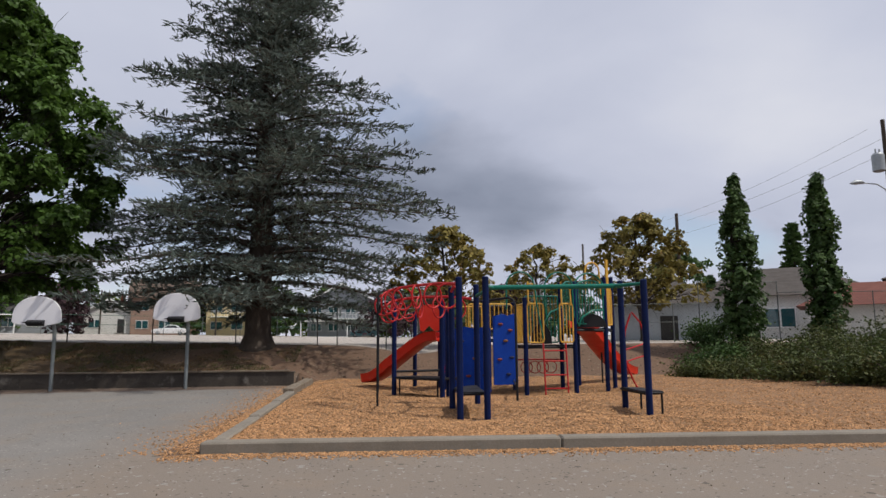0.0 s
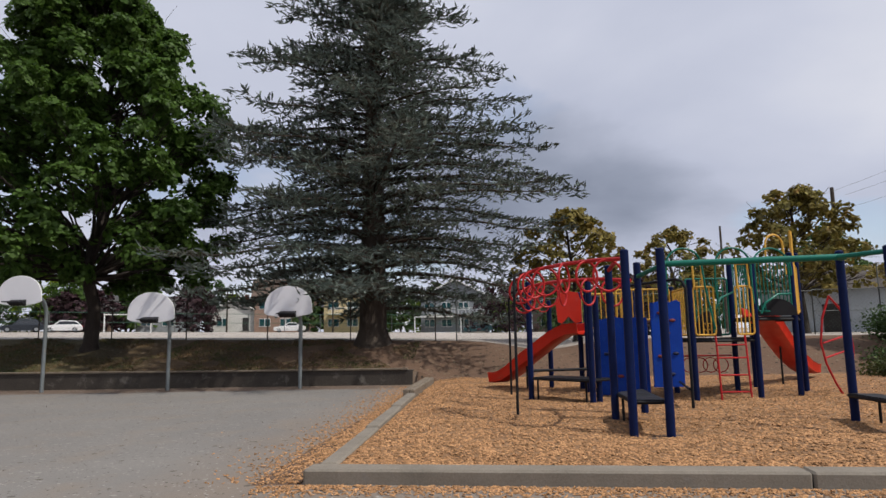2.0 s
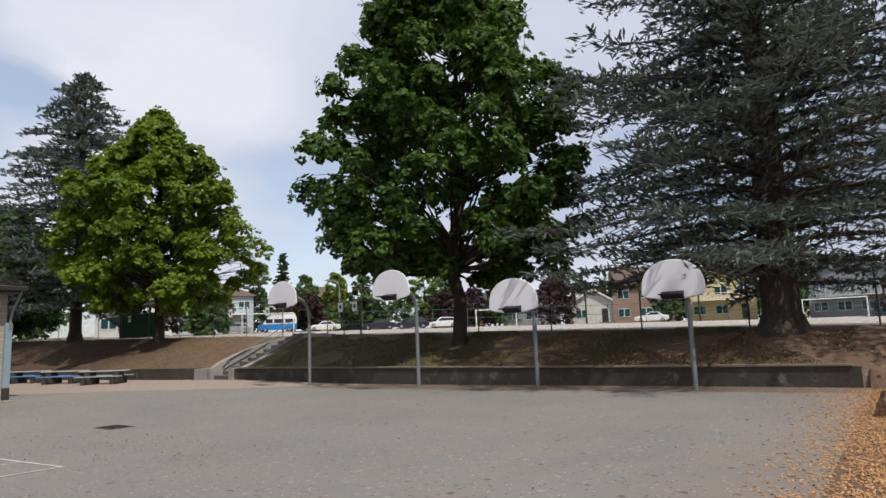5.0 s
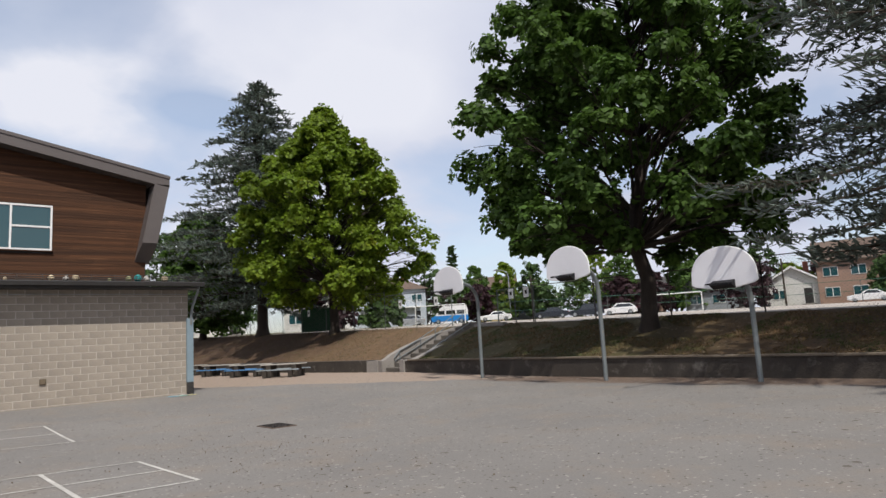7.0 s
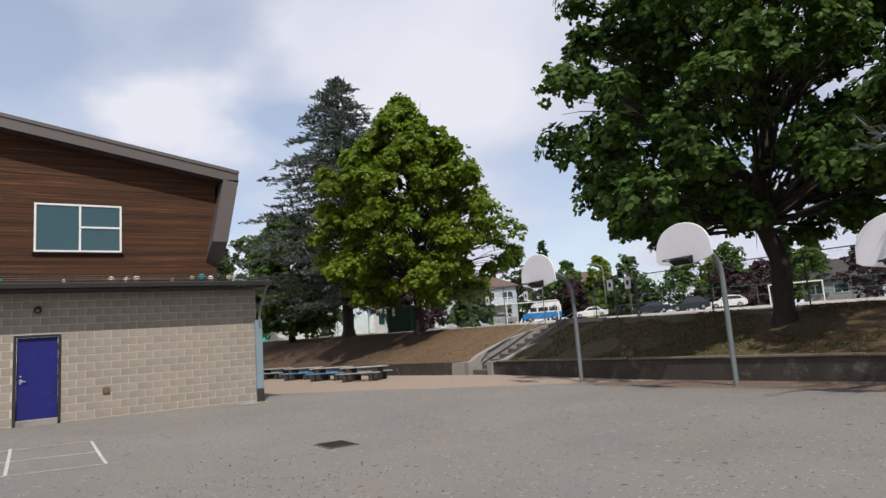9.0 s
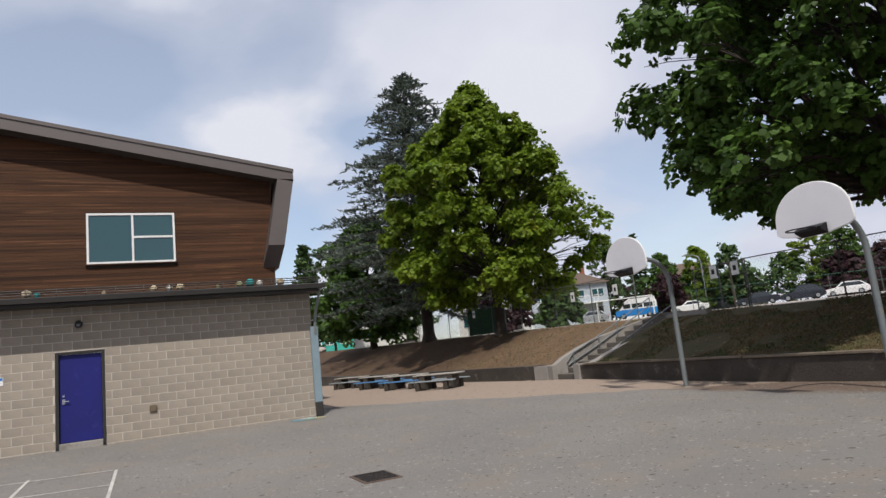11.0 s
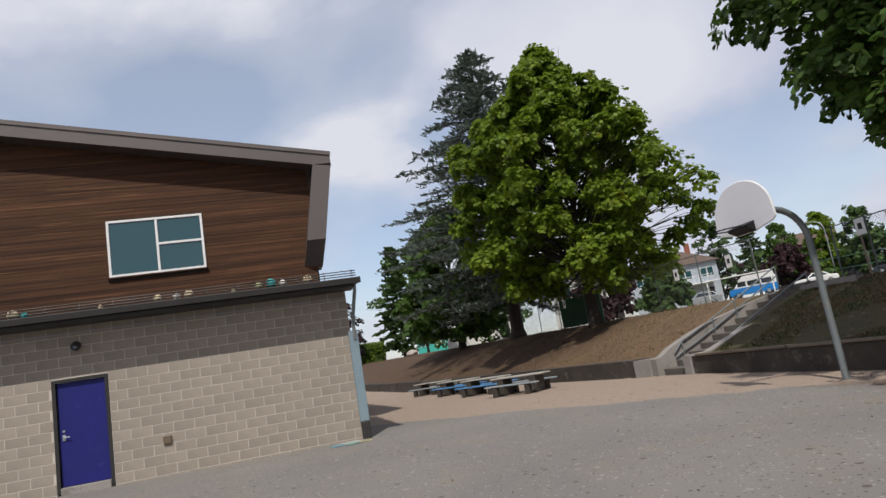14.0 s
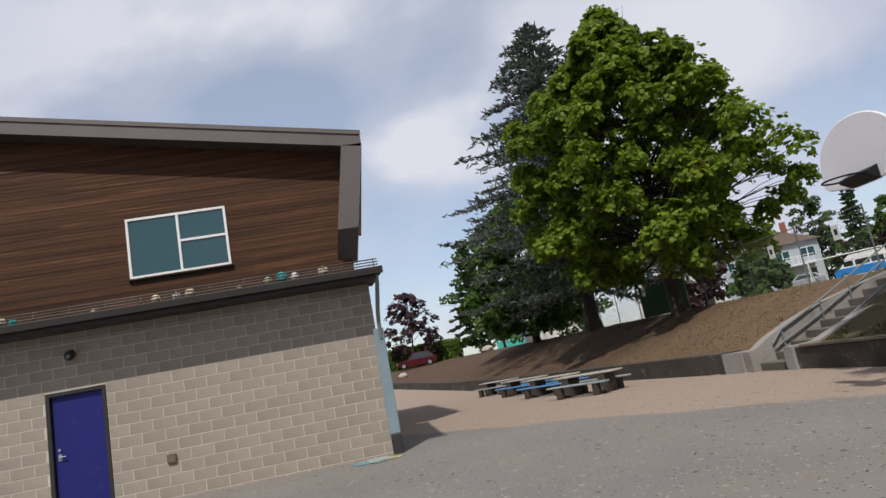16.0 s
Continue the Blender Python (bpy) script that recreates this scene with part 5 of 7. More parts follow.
def slide(path, width, label, name="slide"):
    """A trough that follows a line of (x, y, z): floor, curled sides and a thick lip."""
    pts = [Vector(p) for p in path]
    prof = [(-0.5, 0.17), (-0.53, 0.2), (-0.46, 0.19), (-0.42, 0.03), (-0.3, 0.0), (0.3, 0.0), (0.42, 0.03), (0.46, 0.19), (0.53, 0.2), (0.5, 0.17), (0.47, -0.03), (0.3, -0.06), (-0.3, -0.06), (-0.47, -0.03)]
    vs, fs = [], []
    n = len(prof)
    for i, p in enumerate(pts):
        d = pts[min(i + 1, len(pts) - 1)] - pts[max(i - 1, 0)]
        side = Vector((d.y, -d.x, 0)).normalized()
        up_ = side.cross(d).normalized()
        if up_.z < 0:
            up_ = -up_
        for u, h in prof:
            vs.append(p + side * u * width + up_ * h)
    for i in range(len(pts) - 1):
        for k in range(n):
            k2 = (k + 1) % n
            fs.append((i * n + k, i * n + k2, (i + 1) * n + k2, (i + 1) * n + k))
    fs += [tuple(range(n)), tuple((len(pts) - 1) * n + k for k in range(n - 1, -1, -1))]
    return part(name, Shape().add(vs, fs), M_SLIDE, play, label, smooth=True)


slide([(1.7, 17.55, 1.52), (1.45, 17.7, 1.5), (1.2, 17.9, 1.36), (0.85, 18.2, 1.08), (0.5, 18.55, 0.8), (0.25, 18.85, 0.56), (0.05, 19.1, 0.42), (-0.12, 19.3, 0.37), (-0.26, 19.45, 0.36)], 0.5, "red plastic slide")
hood1 = Shape().prism([(1.16, 1.74), (1.12, 2.2), (1.2, 2.38), (1.4, 2.42), (1.62, 2.38), (1.68, 2.2), (1.68, 1.74), (1.55, 1.7), (1.4, 1.86), (1.25, 1.7)], "y", 17.3, 17.38)
part("slide_hood", hood1, M_SLIDE, play, "red plastic hood")
slide([(5.35, 17.2, 1.78), (5.6, 17.6, 1.76), (5.9, 18.05, 1.62), (6.4, 18.8, 1.28), (6.9, 19.55, 0.95), (7.4, 20.25, 0.66), (7.8, 20.8, 0.48), (8.15, 21.3, 0.38), (8.4, 21.65, 0.36)], 0.55, "red plastic slide")
part("slide_leg", Shape().tube([(6.6, 19.1, ZB - 0.1), (6.6, 19.1, 1.12)], 0.025, 8), M_BLACK, play, smooth=True)
part("slide_leg", Shape().tube([(0.5, 18.55, ZB - 0.1), (0.5, 18.55, 0.75)], 0.025, 8), M_BLACK, play, smooth=True)

# stepping platform with two pairs of posts, and the green overhead beam
for x, y, z in ((1.52, 11.42, 2.56), (1.99, 11.43, 2.57), (1.52, 12.7, 2.49), (2.1, 13.4, 2.6), (4.79, 12.45, 2.59), (4.75, 11.2, 2.5)):
    blue_post(play, x, y, z)


def platform(pts, z, legs=()):
    s_ = Shape().prism(pts, "z", z - 0.06, z)
    pl = part("step_platform", s_, M_BLACK, play, "black coated step")
    n = len(pts)
    for i in range(n):
        part("edge", Shape().tube([(*pts[i], z - 0.03), (*pts[(i + 1) % n], z - 0.03)], 0.022, 6), M_BLACK, pl)
    for x, y in legs:
        part("leg", Shape().tube([(x, y, ZB - 0.15), (x, y, z - 0.03)], 0.02, 8), M_BLACK, pl, smooth=True)


platform([(1.55, 11.5), (1.96, 11.5), (2.06, 13.3), (1.56, 12.75)], 0.58, ((1.6, 12.5),))
platform([(4.7, 12.4), (4.72, 11.25), (5.06, 11.35), (5.02, 12.3)], 0.56, ((5.02, 12.25), (5.06, 11.4)))
platform([(0.5, 16.1), (1.5, 15.15), (1.95, 15.6), (0.95, 16.6)], 0.62, ((0.6, 16.15), (1.45, 15.3)))
bar(play, [(0.52, 16.6, 0.72), (1.75, 17.0, 0.72)], 0.03, M_BLACK, "black_rail")
for x, y, z in ((0.47, 16.25, 2.56), (1.54, 15.1, 2.47), (1.72, 15.5, 2.2)):
    blue_post(play, x, y, z)

bar(play, [(2.2, 12.3, 2.44), (4.62, 11.95, 2.44)], 0.045, M_GREEN, "overhead_beam", 12)
for a, b in (((2.0, 11.5, 2.4), (2.25, 12.28, 2.44)), ((2.1, 13.35, 2.36), (2.25, 12.32, 2.44)), ((4.75, 11.25, 2.42), (4.5, 11.96, 2.44)), ((4.79, 12.4, 2.46), (4.5, 11.98, 2.44))):
    bar(play, [a, b], 0.034, M_GREEN, "beam_arm", 10)

# red overhead rails with hanging rings
RAIL_A = [(1.52, 11.5, 2.44), (1.25, 12.0, 2.49), (0.85, 12.6, 2.51), (0.5, 13.15, 2.5), (0.32, 13.5, 2.47), (0.22, 13.8, 2.42)]
RAIL_B = [(1.98, 13.35, 2.3), (1.55, 13.75, 2.37), (1.0, 14.3, 2.4), (0.65, 14.75, 2.39), (0.42, 15.1, 2.36), (0.34, 15.4, 2.32)]
for rail, n in ((RAIL_A, 7), (RAIL_B, 7)):
    bar(play, rail, 0.03, M_RED, "overhead_rail", 10)
    for k in range(n):
        f = 0.12 + 0.86 * k / (n - 1)
        q = f * (len(rail) - 1)
        i0 = min(int(q), len(rail) - 2)
        p = Vector(rail[i0]).lerp(Vector(rail[i0 + 1]), q - i0)
        d = (Vector(rail[i0 + 1]) - Vector(rail[i0])).normalized()
        side = Vector((d.y, -d.x, 0)).normalized()
        tilt = (k % 3 - 1) * 0.5
        ax = (side * math.cos(tilt) + d * math.sin(tilt)).normalized()
        c = p + Vector((0, 0, -0.22))
        ring = [c + ax * 0.2 * math.cos(t) + Vector((0, 0, 0.22 * math.sin(t))) for t in np.linspace(0, 2 * math.pi, 21)[:-1]]
        bar(play, ring, 0.017, M_RED, "ring", 8, True)
bar(play, [(1.5, 12.0, 2.46), (1.52, 12.66, 2.4)], 0.03, M_RED, "overhead_rail", 8)
# black end posts
bar(play, [(0.1, 13.4, ZB - 0.15), (0.1, 13.4, 2.3), (0.12, 13.43, 2.42), (0.2, 13.5, 2.48), (0.42, 13.75, 2.49)], 0.024, M_BLACK, "end_post", 10)
bar(play, [(0.08, 17.0, ZB - 0.15), (0.08, 16.9, 2.2), (0.12, 16.8, 2.36), (0.25, 16.6, 2.42), (0.47, 16.3, 2.43)], 0.024, M_BLACK, "end_post", 10)
# small red steering wheel on the back post
bar(play, [Vector((0.95, 18.7, 2.12)) + Vector((0.12 * math.cos(t), 0, 0.1 * math.sin(t))) for t in np.linspace(0, 2 * math.pi, 15)[:-1]], 0.016, M_RED, "wheel", 6, True)
bar(play, [(1.62, 15.75, 0.5)] + [Vector((1.62, 16.2, 0.75)) + Vector((0.02, 0.45 * math.cos(t), 0.45 * math.sin(t))) for t in np.linspace(2.6, 4.4, 9)], 0.02, M_RED, "loop_climber")
# big red bow climber by the far tower
bar(play, [Vector((6.6, 16.6, 2.0)) + Vector((v[0], v[1], v[2])) for v in ((0, 0, 0.15), (0.25, 0.1, -0.1), (0.45, 0.2, -0.5), (0.52, 0.25, -0.9), (0.45, 0.2, -1.4), (0.3, 0.1, -1.9))], 0.022, M_RED, "bow_climber")
bar(play, [Vector((6.35, 16.3, 2.0)) + Vector((v[0], v[1], v[2])) for v in ((0.1, 0, 0.1), (-0.05, 0, -0.3), (-0.12, 0, -0.8), (-0.05, 0, -1.2), (0.15, 0.1, -1.6), (0.4, 0.3, -1.9))], 0.022, M_RED, "bow_climber")
for z in (0.95, 1.25):
    bar(play, [(6.3, 16.35, z - 0.05), (7.1, 16.85, z + 0.12)], 0.018, M_RED, "bow_rung")

# ---------------------------------------------------------------- fences


def chain_fence(name, label, pts, heights, post_gap, wire=0.12, r=0.024, rail_mid=False, post_mat=None, mesh_r=0.0035):
    """Chain link fence along ground points: posts, top rail, and the wire mesh as fine crossing wires."""
    post_mat = post_mat or M_FENCE
    f = thing(name, label, "fence")
    wires = Shape()
    for (a, b, h) in zip(pts, pts[1:], heights):
        A, B = Vector((*a, land(*a))), Vector((*b, land(*b)))
        L_ = (B - A).length
        n = max(int(round(L_ / post_gap)), 1)
        for k in range(n + 1):
            p = A.lerp(B, k / n)
            zz = land(p.x, p.y)
            part("post", Shape().tube([(p.x, p.y, zz - 0.2), (p.x, p.y, A.lerp(B, k / n).z + h + 0.03)], r, 7), post_mat, f, smooth=True)
        part("top_rail", Shape().tube([A + Vector((0, 0, h)), B + Vector((0, 0, h))], r * 0.7, 6), post_mat, f, smooth=True)
        if rail_mid:
            part("mid_rail", Shape().tube([A + Vector((0, 0, h * 0.52)), B + Vector((0, 0, h * 0.52))], r * 0.6, 6), post_mat, f, smooth=True)
        d = (B - A).normalized()
        up_ = Vector((0, 0, 1))
        side = Vector((-d.y, d.x, 0)) * mesh_r
        step = wire
        k = -h
        while k < L_:
            for sg in (1, -1):
                u0, u1 = (k, k + h) if sg > 0 else (k + h, k)
                z0, z1 = 0.03, h
                # clip to the fence's length
                def at_(u, z):
                    return A + d * u + (B - A) * 0 + up_ * z
                (ua, za), (ub, zb) = (u0, z0), (u1, z1)
                if ua > ub:
                    (ua, za), (ub, zb) = (ub, zb), (ua, za)
                if ub <= 0 or ua >= L_:
                    continue
                if ua < 0:
                    t_ = -ua / (ub - ua)
                    ua, za = 0, za + (zb - za) * t_
                if ub > L_:
                    t_ = (L_ - ua) / (ub - ua)
                    ub, zb = L_, za + (zb - za) * t_
                p, q = at_(ua, za), at_(ub, zb)
                p.z += 0
                w = Vector((0, 0, mesh_r))
                wires.add([p - w, p + w, q + w, q - w, p - side, p + side, q + side, q - side], [(0, 1, 2, 3), (4, 5, 6, 7)])
            k += step
    part("chain_link", wires, M_WIRE, f)
    return f


M_FENCE = mat("grey_green_fence_pipe", (0.15, 0.16, 0.15), (0.11, 0.12, 0.115), 2, 0.6, 0.05, metallic=0.3)
M_FENCERUST = mat("dark_fence_pipe", (0.07, 0.06, 0.055), (0.09, 0.075, 0.065), 2, 0.7, 0.05)
M_WIRE = mat("fence_wire", (0.14, 0.15, 0.14), (0.10, 0.11, 0.105), 2, 0.6, 0, metallic=0.2)

chain_fence("bank_fence", "chain link fence along the top of the bank", [(-21.5, 27.5), (-12.3, 27.45), (-2.5, 27.4)], [1.5, 1.65], 2.9, post_mat=M_FENCERUST, wire=0.11, mesh_r=0.0026)
chain_fence("path_fence", "chain link fence either side of the path to the field", [(-1.7, 27.4), (0.3, 27.6), (6.5, 28.4), (12.6, 30.2)], [1.7, 1.7, 1.75], 2.6, post_mat=M_FENCE, wire=0.11, mesh_r=0.0026)
chain_fence("hill_fence", "chain link fence above the western bank", [(-27.3, 28.2), (-33, 28.3), (-43, 28.6), (-56, 29.5)], [1.8, 2.0, 2.2], 3.0, wire=0.11, mesh_r=0.0026)
chain_fence("stair_fence", "chain link fence at the head of the stairs", [(-24.3, 28.3), (-21.5, 27.6)], [1.5], 1.4, wire=0.11, mesh_r=0.0026)
chain_fence("yard_fence", "tall chain link fence of the play area", [(12.6, 30.2), (15.1, 30.0)], [1.8], 1.3, rail_mid=True, wire=0.16)
chain_fence("tall_yard_fence", "tall chain link fence along the lane", [(15.1, 30.0), (18.8, 29.6), (24, 27), (30, 22)], [2.8, 2.3, 2.3], 1.9, wire=0.16, rail_mid=False)
# white notices on the western fence
for x, y in ((-37.0, 28.3), (-31.2, 28.15), (-28.2, 28.1), (-22.9, 27.85), (-21.8, 27.6), (-41.5, 28.4)):
    z = land(x, y) + 1.05
    n_ = thing("notice", "small white notice fixed to the chain link fence", "notice", "notices on the fence")
    part("plate", Shape().box((x - 0.14, y - 0.12, z), (x + 0.14, y - 0.11, z + 0.42)), M_WHITE, n_)
    part("mark", Shape().box((x - 0.06, y - 0.124, z + 0.14), (x + 0.06, y - 0.1205, z + 0.3)), M_DARK, n_)

# ---------------------------------------------------------------- picnic tables
M_SLAB = mat("table_slab_paint", (0.40, 0.375, 0.33), (0.30, 0.285, 0.26), 2.5, 0.85, 0.3, fine=40, c3=(0.45, 0.30, 0.22))
M_BENCHBLUE = mat("worn_blue_bench_paint", (0.06, 0.19, 0.42), (0.10, 0.24, 0.45), 2.5, 0.75, 0.3, fine=40, c3=(0.3, 0.31, 0.3))
M_BENCHGREY = mat("worn_grey_blue_bench", (0.22, 0.27, 0.31), (0.28, 0.30, 0.30), 2.5, 0.8, 0.3, fine=40)


def picnic_table(x, y, turn, bench_mat, label):
    t = thing("picnic_table", label, "picnic table", "tables below the bank", (x, y, land(x, y)), turn)
    t.scale = (0.92, 0.85, 0.74)
    for k in range(3):
        part("tabletop", Shape().box((-1.0, -0.36 + 0.245 * k, 0.68), (1.0, -0.125 + 0.245 * k, 0.74), None, 0.012), M_SLAB, t)
    for sg in (-1, 1):
        part("bench", Shape().box((-1.0, sg * 0.68 - 0.14, 0.4), (1.0, sg * 0.68 + 0.14, 0.46), None, 0.012), bench_mat, t)
        s_ = Shape()
        s_.box((sg * 0.62 - 0.12, -0.34, 0.0), (sg * 0.62 + 0.12, 0.34, 0.68), None, 0.02)
        part("pedestal", s_, M_WALLDARK, t, "dark concrete pedestal")
        for e in (-1, 1):
            part("bench_leg", Shape().box((sg * 0.62 - 0.09, e * 0.68 - 0.11, 0.0), (sg * 0.62 + 0.09, e * 0.68 + 0.11, 0.4), None, 0.02), M_WALLDARK, t)
    return t


picnic_table(-29.3, 20.4, 38, M_BENCHGREY, "concrete picnic table with worn grey-blue benches")
picnic_table(-32.4, 20.3, 36, M_BENCHBLUE, "concrete picnic table with worn blue benches")
picnic_table(-35.9, 20.3, 34, M_BENCHBLUE, "concrete picnic table with worn blue benches")
picnic_table(-40.0, 20.2, 34, M_BENCHGREY, "concrete picnic table with worn grey-blue benches")
for k, (x, y, sx) in enumerate(((-71.9, 18.3, 0.45), (-72.8, 26.6, 0.6))):
    rk = Shape().ball((0, 0, 0), sx, 10, 7, 0.65)
    rk.v = [tuple(Vector(p) * (1 + 0.18 * noise.noise(Vector(p) * 2.2 + Vector((k, 0, 0))))) for p in rk.v]
    ob = part("boulder", rk, M_FIELD, None, "pale rounded boulder on dry grass", smooth=True)
    ob.location = (x, y, land(x, y) + sx * 0.35)
    tagged(ob, category="boulder")

# ---------------------------------------------------------------- goals on the field


def goal(x, y, w, h, turn, tint, label):
    g = thing("soccer_goal", label, "soccer goal", at=(x, y, land(x, y)), turn=turn)
    for sx in (-w / 2, w / 2):
        part("upright", Shape().tube([(sx, 0, -0.1), (sx, 0, h)], 0.06, 8), tint, g, smooth=True)
        part("stay", Shape().tube([(sx, 0, h), (sx, 0.9, h - 0.1), (sx, 1.8, 0.0)], 0.035, 6), tint, g, smooth=True)
    part("crossbar", Shape().tube([(-w / 2 - 0.06, 0, h), (w / 2 + 0.06, 0, h)], 0.06, 8), tint, g, smooth=True)
    part("ground_bar", Shape().tube([(-w / 2, 1.8, 0.04), (w / 2, 1.8, 0.04)], 0.03, 6), tint, g, smooth=True)


goal(-72.7, 65.4, 6.8, 2.6, 45, M_WHITE, "white soccer goal on the gravel field")
goal(-45.2, 79.7, 5.2, 2.2, 28, M_WHITE, "white soccer goal by the far fence")
goal(-8.2, 93.0, 6.4, 2.2, 5, M_WHITE, "white soccer goal on the gravel field")
M_GREENPIPE = flat("green_fence_pipe", (0.05, 0.13, 0.09))
far_pts = [(-68, 72), (-40, 92), (-5, 96.5), (30, 96)]
ff = thing("far_fence", "far chain link fence along the street", "fence")
for a, b in zip(far_pts, far_pts[1:]):
    A, B = Vector((*a, land(*a))), Vector((*b, land(*b)))
    n = int((B - A).length / 4.5)
    for k in range(n + 1):
        p = A.lerp(B, k / n)
        part("post", Shape().tube([(p.x, p.y, p.z - 0.5), (p.x, p.y, p.z + 2.6)], 0.04, 6), M_FENCE, ff)
    for h in (2.55, 1.3):
        part("rail", Shape().tube([A + Vector((0, 0, h)), B + Vector((0, 0, h))], 0.03, 5), M_GREENPIPE, ff)

# ---------------------------------------------------------------- vehicles


def wheel(parent, x, y, r=0.33):
    tyre = part("tyre", Shape().tube([(x, y - 0.1, r), (x, y + 0.1, r)], r, 18), M_BLACK, parent, smooth=True)
    part("rim", Shape().tube([(x, y - 0.11, r), (x, y + 0.11, r)], r * 0.6, 14), M_STEEL, tyre, smooth=True)


def car(x, y, turn, paint, label, kind="hatch", z=None):
    """A parked car: lofted body, glazed cabin, wheels, lamps and bumpers."""
    L_, W, H = {"hatch": (4.3, 1.75, 1.5), "suv": (4.6, 1.85, 1.68), "sedan": (4.6, 1.8, 1.42)}[kind]
    c = thing("car", label, "car", "", (x, y, land(x, y) if z is None else z), turn)
    lo = [(-L_ / 2, 0.35), (-L_ / 2 + 0.05, 0.62), (-L_ / 2 + 0.12, 0.78), (-L_ / 2 + 1.0, 0.9), (L_ / 2 - 0.5, 0.95), (L_ / 2 - 0.08, 0.88), (L_ / 2, 0.6), (L_ / 2 - 0.03, 0.35), (L_ / 2 - 0.4, 0.22), (-L_ / 2 + 0.4, 0.22)]
    body = Shape()
    n = len(lo)
    rows = [(-W / 2, 0.93), (-W / 2 + 0.06, 1.0), (W / 2 - 0.06, 1.0), (W / 2, 0.93)]
    vs = []
    for yy, k in rows:
        vs += [(px_ * (0.97 + 0.03 * (k > 0.95)), yy, 0.22 + (pz - 0.22) * k) for px_, pz in lo]
    fs = [tuple(range(n)), tuple(3 * n + i for i in range(n - 1, -1, -1))]
    for r_ in range(3):
        fs += [(r_ * n + i, (r_ + 1) * n + i, (r_ + 1) * n + (i + 1) % n, r_ * n + (i + 1) % n) for i in range(n)]
    b_ = part("body", body.add(vs, fs), paint, c, smooth=True)
    if kind == "sedan":
        cab = [(-0.95, 0.9), (-0.25, H), (0.9, H), (1.6, 0.93)]
    else:
        cab = [(-1.05, 0.9), (-0.35, H - 0.03), (0.2, H), (1.35, H - 0.08), (L_ / 2 - 0.15, 0.93)]
    roof = Shape()
    n = len(cab)
    vs = [(px_, sg * (W / 2 - (0.07 if pz < 1 else 0.22)), pz) for sg in (-1, 1) for px_, pz in cab]
    roof.add(vs, [tuple(range(n)), tuple(range(2 * n - 1, n - 1, -1))] + [(i, i + n, (i + 1) % n + n, (i + 1) % n) for i in range(n)])
    part("cabin", roof, paint, c, smooth=False)
    for sg in (-1, 1):
        lo_, hi_ = cab[0], cab[-1]
        q = [(cab[0][0] + 0.25, 0.96), (cab[1][0] + 0.08, H - 0.12), (cab[-2][0] - 0.08, H - 0.14), (cab[-1][0] - 0.25, 0.98)]
        def yy(z_):
            return sg * (W / 2 - 0.07 - 0.15 * (z_ - 0.9) / (H - 0.9) + 0.012)
        part("side_window", Shape().add([(a, yy(z_), z_) for a, z_ in q], [(0, 1, 2, 3)]), M_CARGLASS, c)
    part("windscreen", Shape().add([(cab[0][0] - 0.012 + 0.08, -W / 2 + 0.15, 0.98), (cab[0][0] - 0.012 + 0.08, W / 2 - 0.15, 0.98), (cab[1][0] - 0.05, W / 2 - 0.27, H - 0.1), (cab[1][0] - 0.05, -W / 2 + 0.27, H - 0.1)], [(0, 1, 2, 3)]), M_CARGLASS, c)
    for sx in (-L_ / 2 + 0.8, L_ / 2 - 0.85):
        for sy in (-W / 2 + 0.1, W / 2 - 0.1):
            wheel(c, sx, sy, 0.35 if kind == "suv" else 0.31)
    for sy in (-W / 2 + 0.3, W / 2 - 0.3):
        part("headlight", Shape().box((-L_ / 2 + 0.02, sy - 0.16, 0.62), (-L_ / 2 + 0.14, sy + 0.16, 0.76), None, 0.02), M_WHITE, b_)
        part("tail_light", Shape().box((L_ / 2 - 0.12, sy - 0.13, 0.66), (L_ / 2 - 0.02, sy + 0.13, 0.86), None, 0.02), M_RED, b_)
    return c


P_WHITE, P_SILVER, P_TEAL = flat("white_car_paint", (0.72, 0.72, 0.72), 0.3), flat("silver_car_paint", (0.42, 0.44, 0.46), 0.3, 0.4), flat("teal_car_paint", (0.10, 0.22, 0.24), 0.3)
P_DARK, P_MAROON, P_BLUE = flat("dark_car_paint", (0.03, 0.035, 0.045), 0.3), flat("maroon_car_paint", (0.07, 0.008, 0.012), 0.3), flat("bright_blue_paint", (0.02, 0.2, 0.55), 0.3)
car(-53.8, 80.1, 32, P_WHITE, "parked white hatchback by the street", "hatch")
car(-30.5, 97.2, 17, P_WHITE, "parked white sedan by the street", "sedan")
car(-2.9, 100.5, 2, P_TEAL, "parked teal car by the street", "hatch")
car(-60.8, 74.7, 38, P_DARK, "parked dark car by the street", "sedan")
car(-57.3, 77.6, 38, P_DARK, "parked dark blue car by the street", "suv")
car(-77.7, 63.9, 48, P_SILVER, "parked silver hatchback by the street", "hatch")
car(-70.6, 74.0, 45, P_WHITE, "parked white sedan by the street", "sedan")
car(-86.7, 21.1, 84, P_MAROON, "parked maroon crossover beside a hedge", "suv", land(-86.7, 21.1))

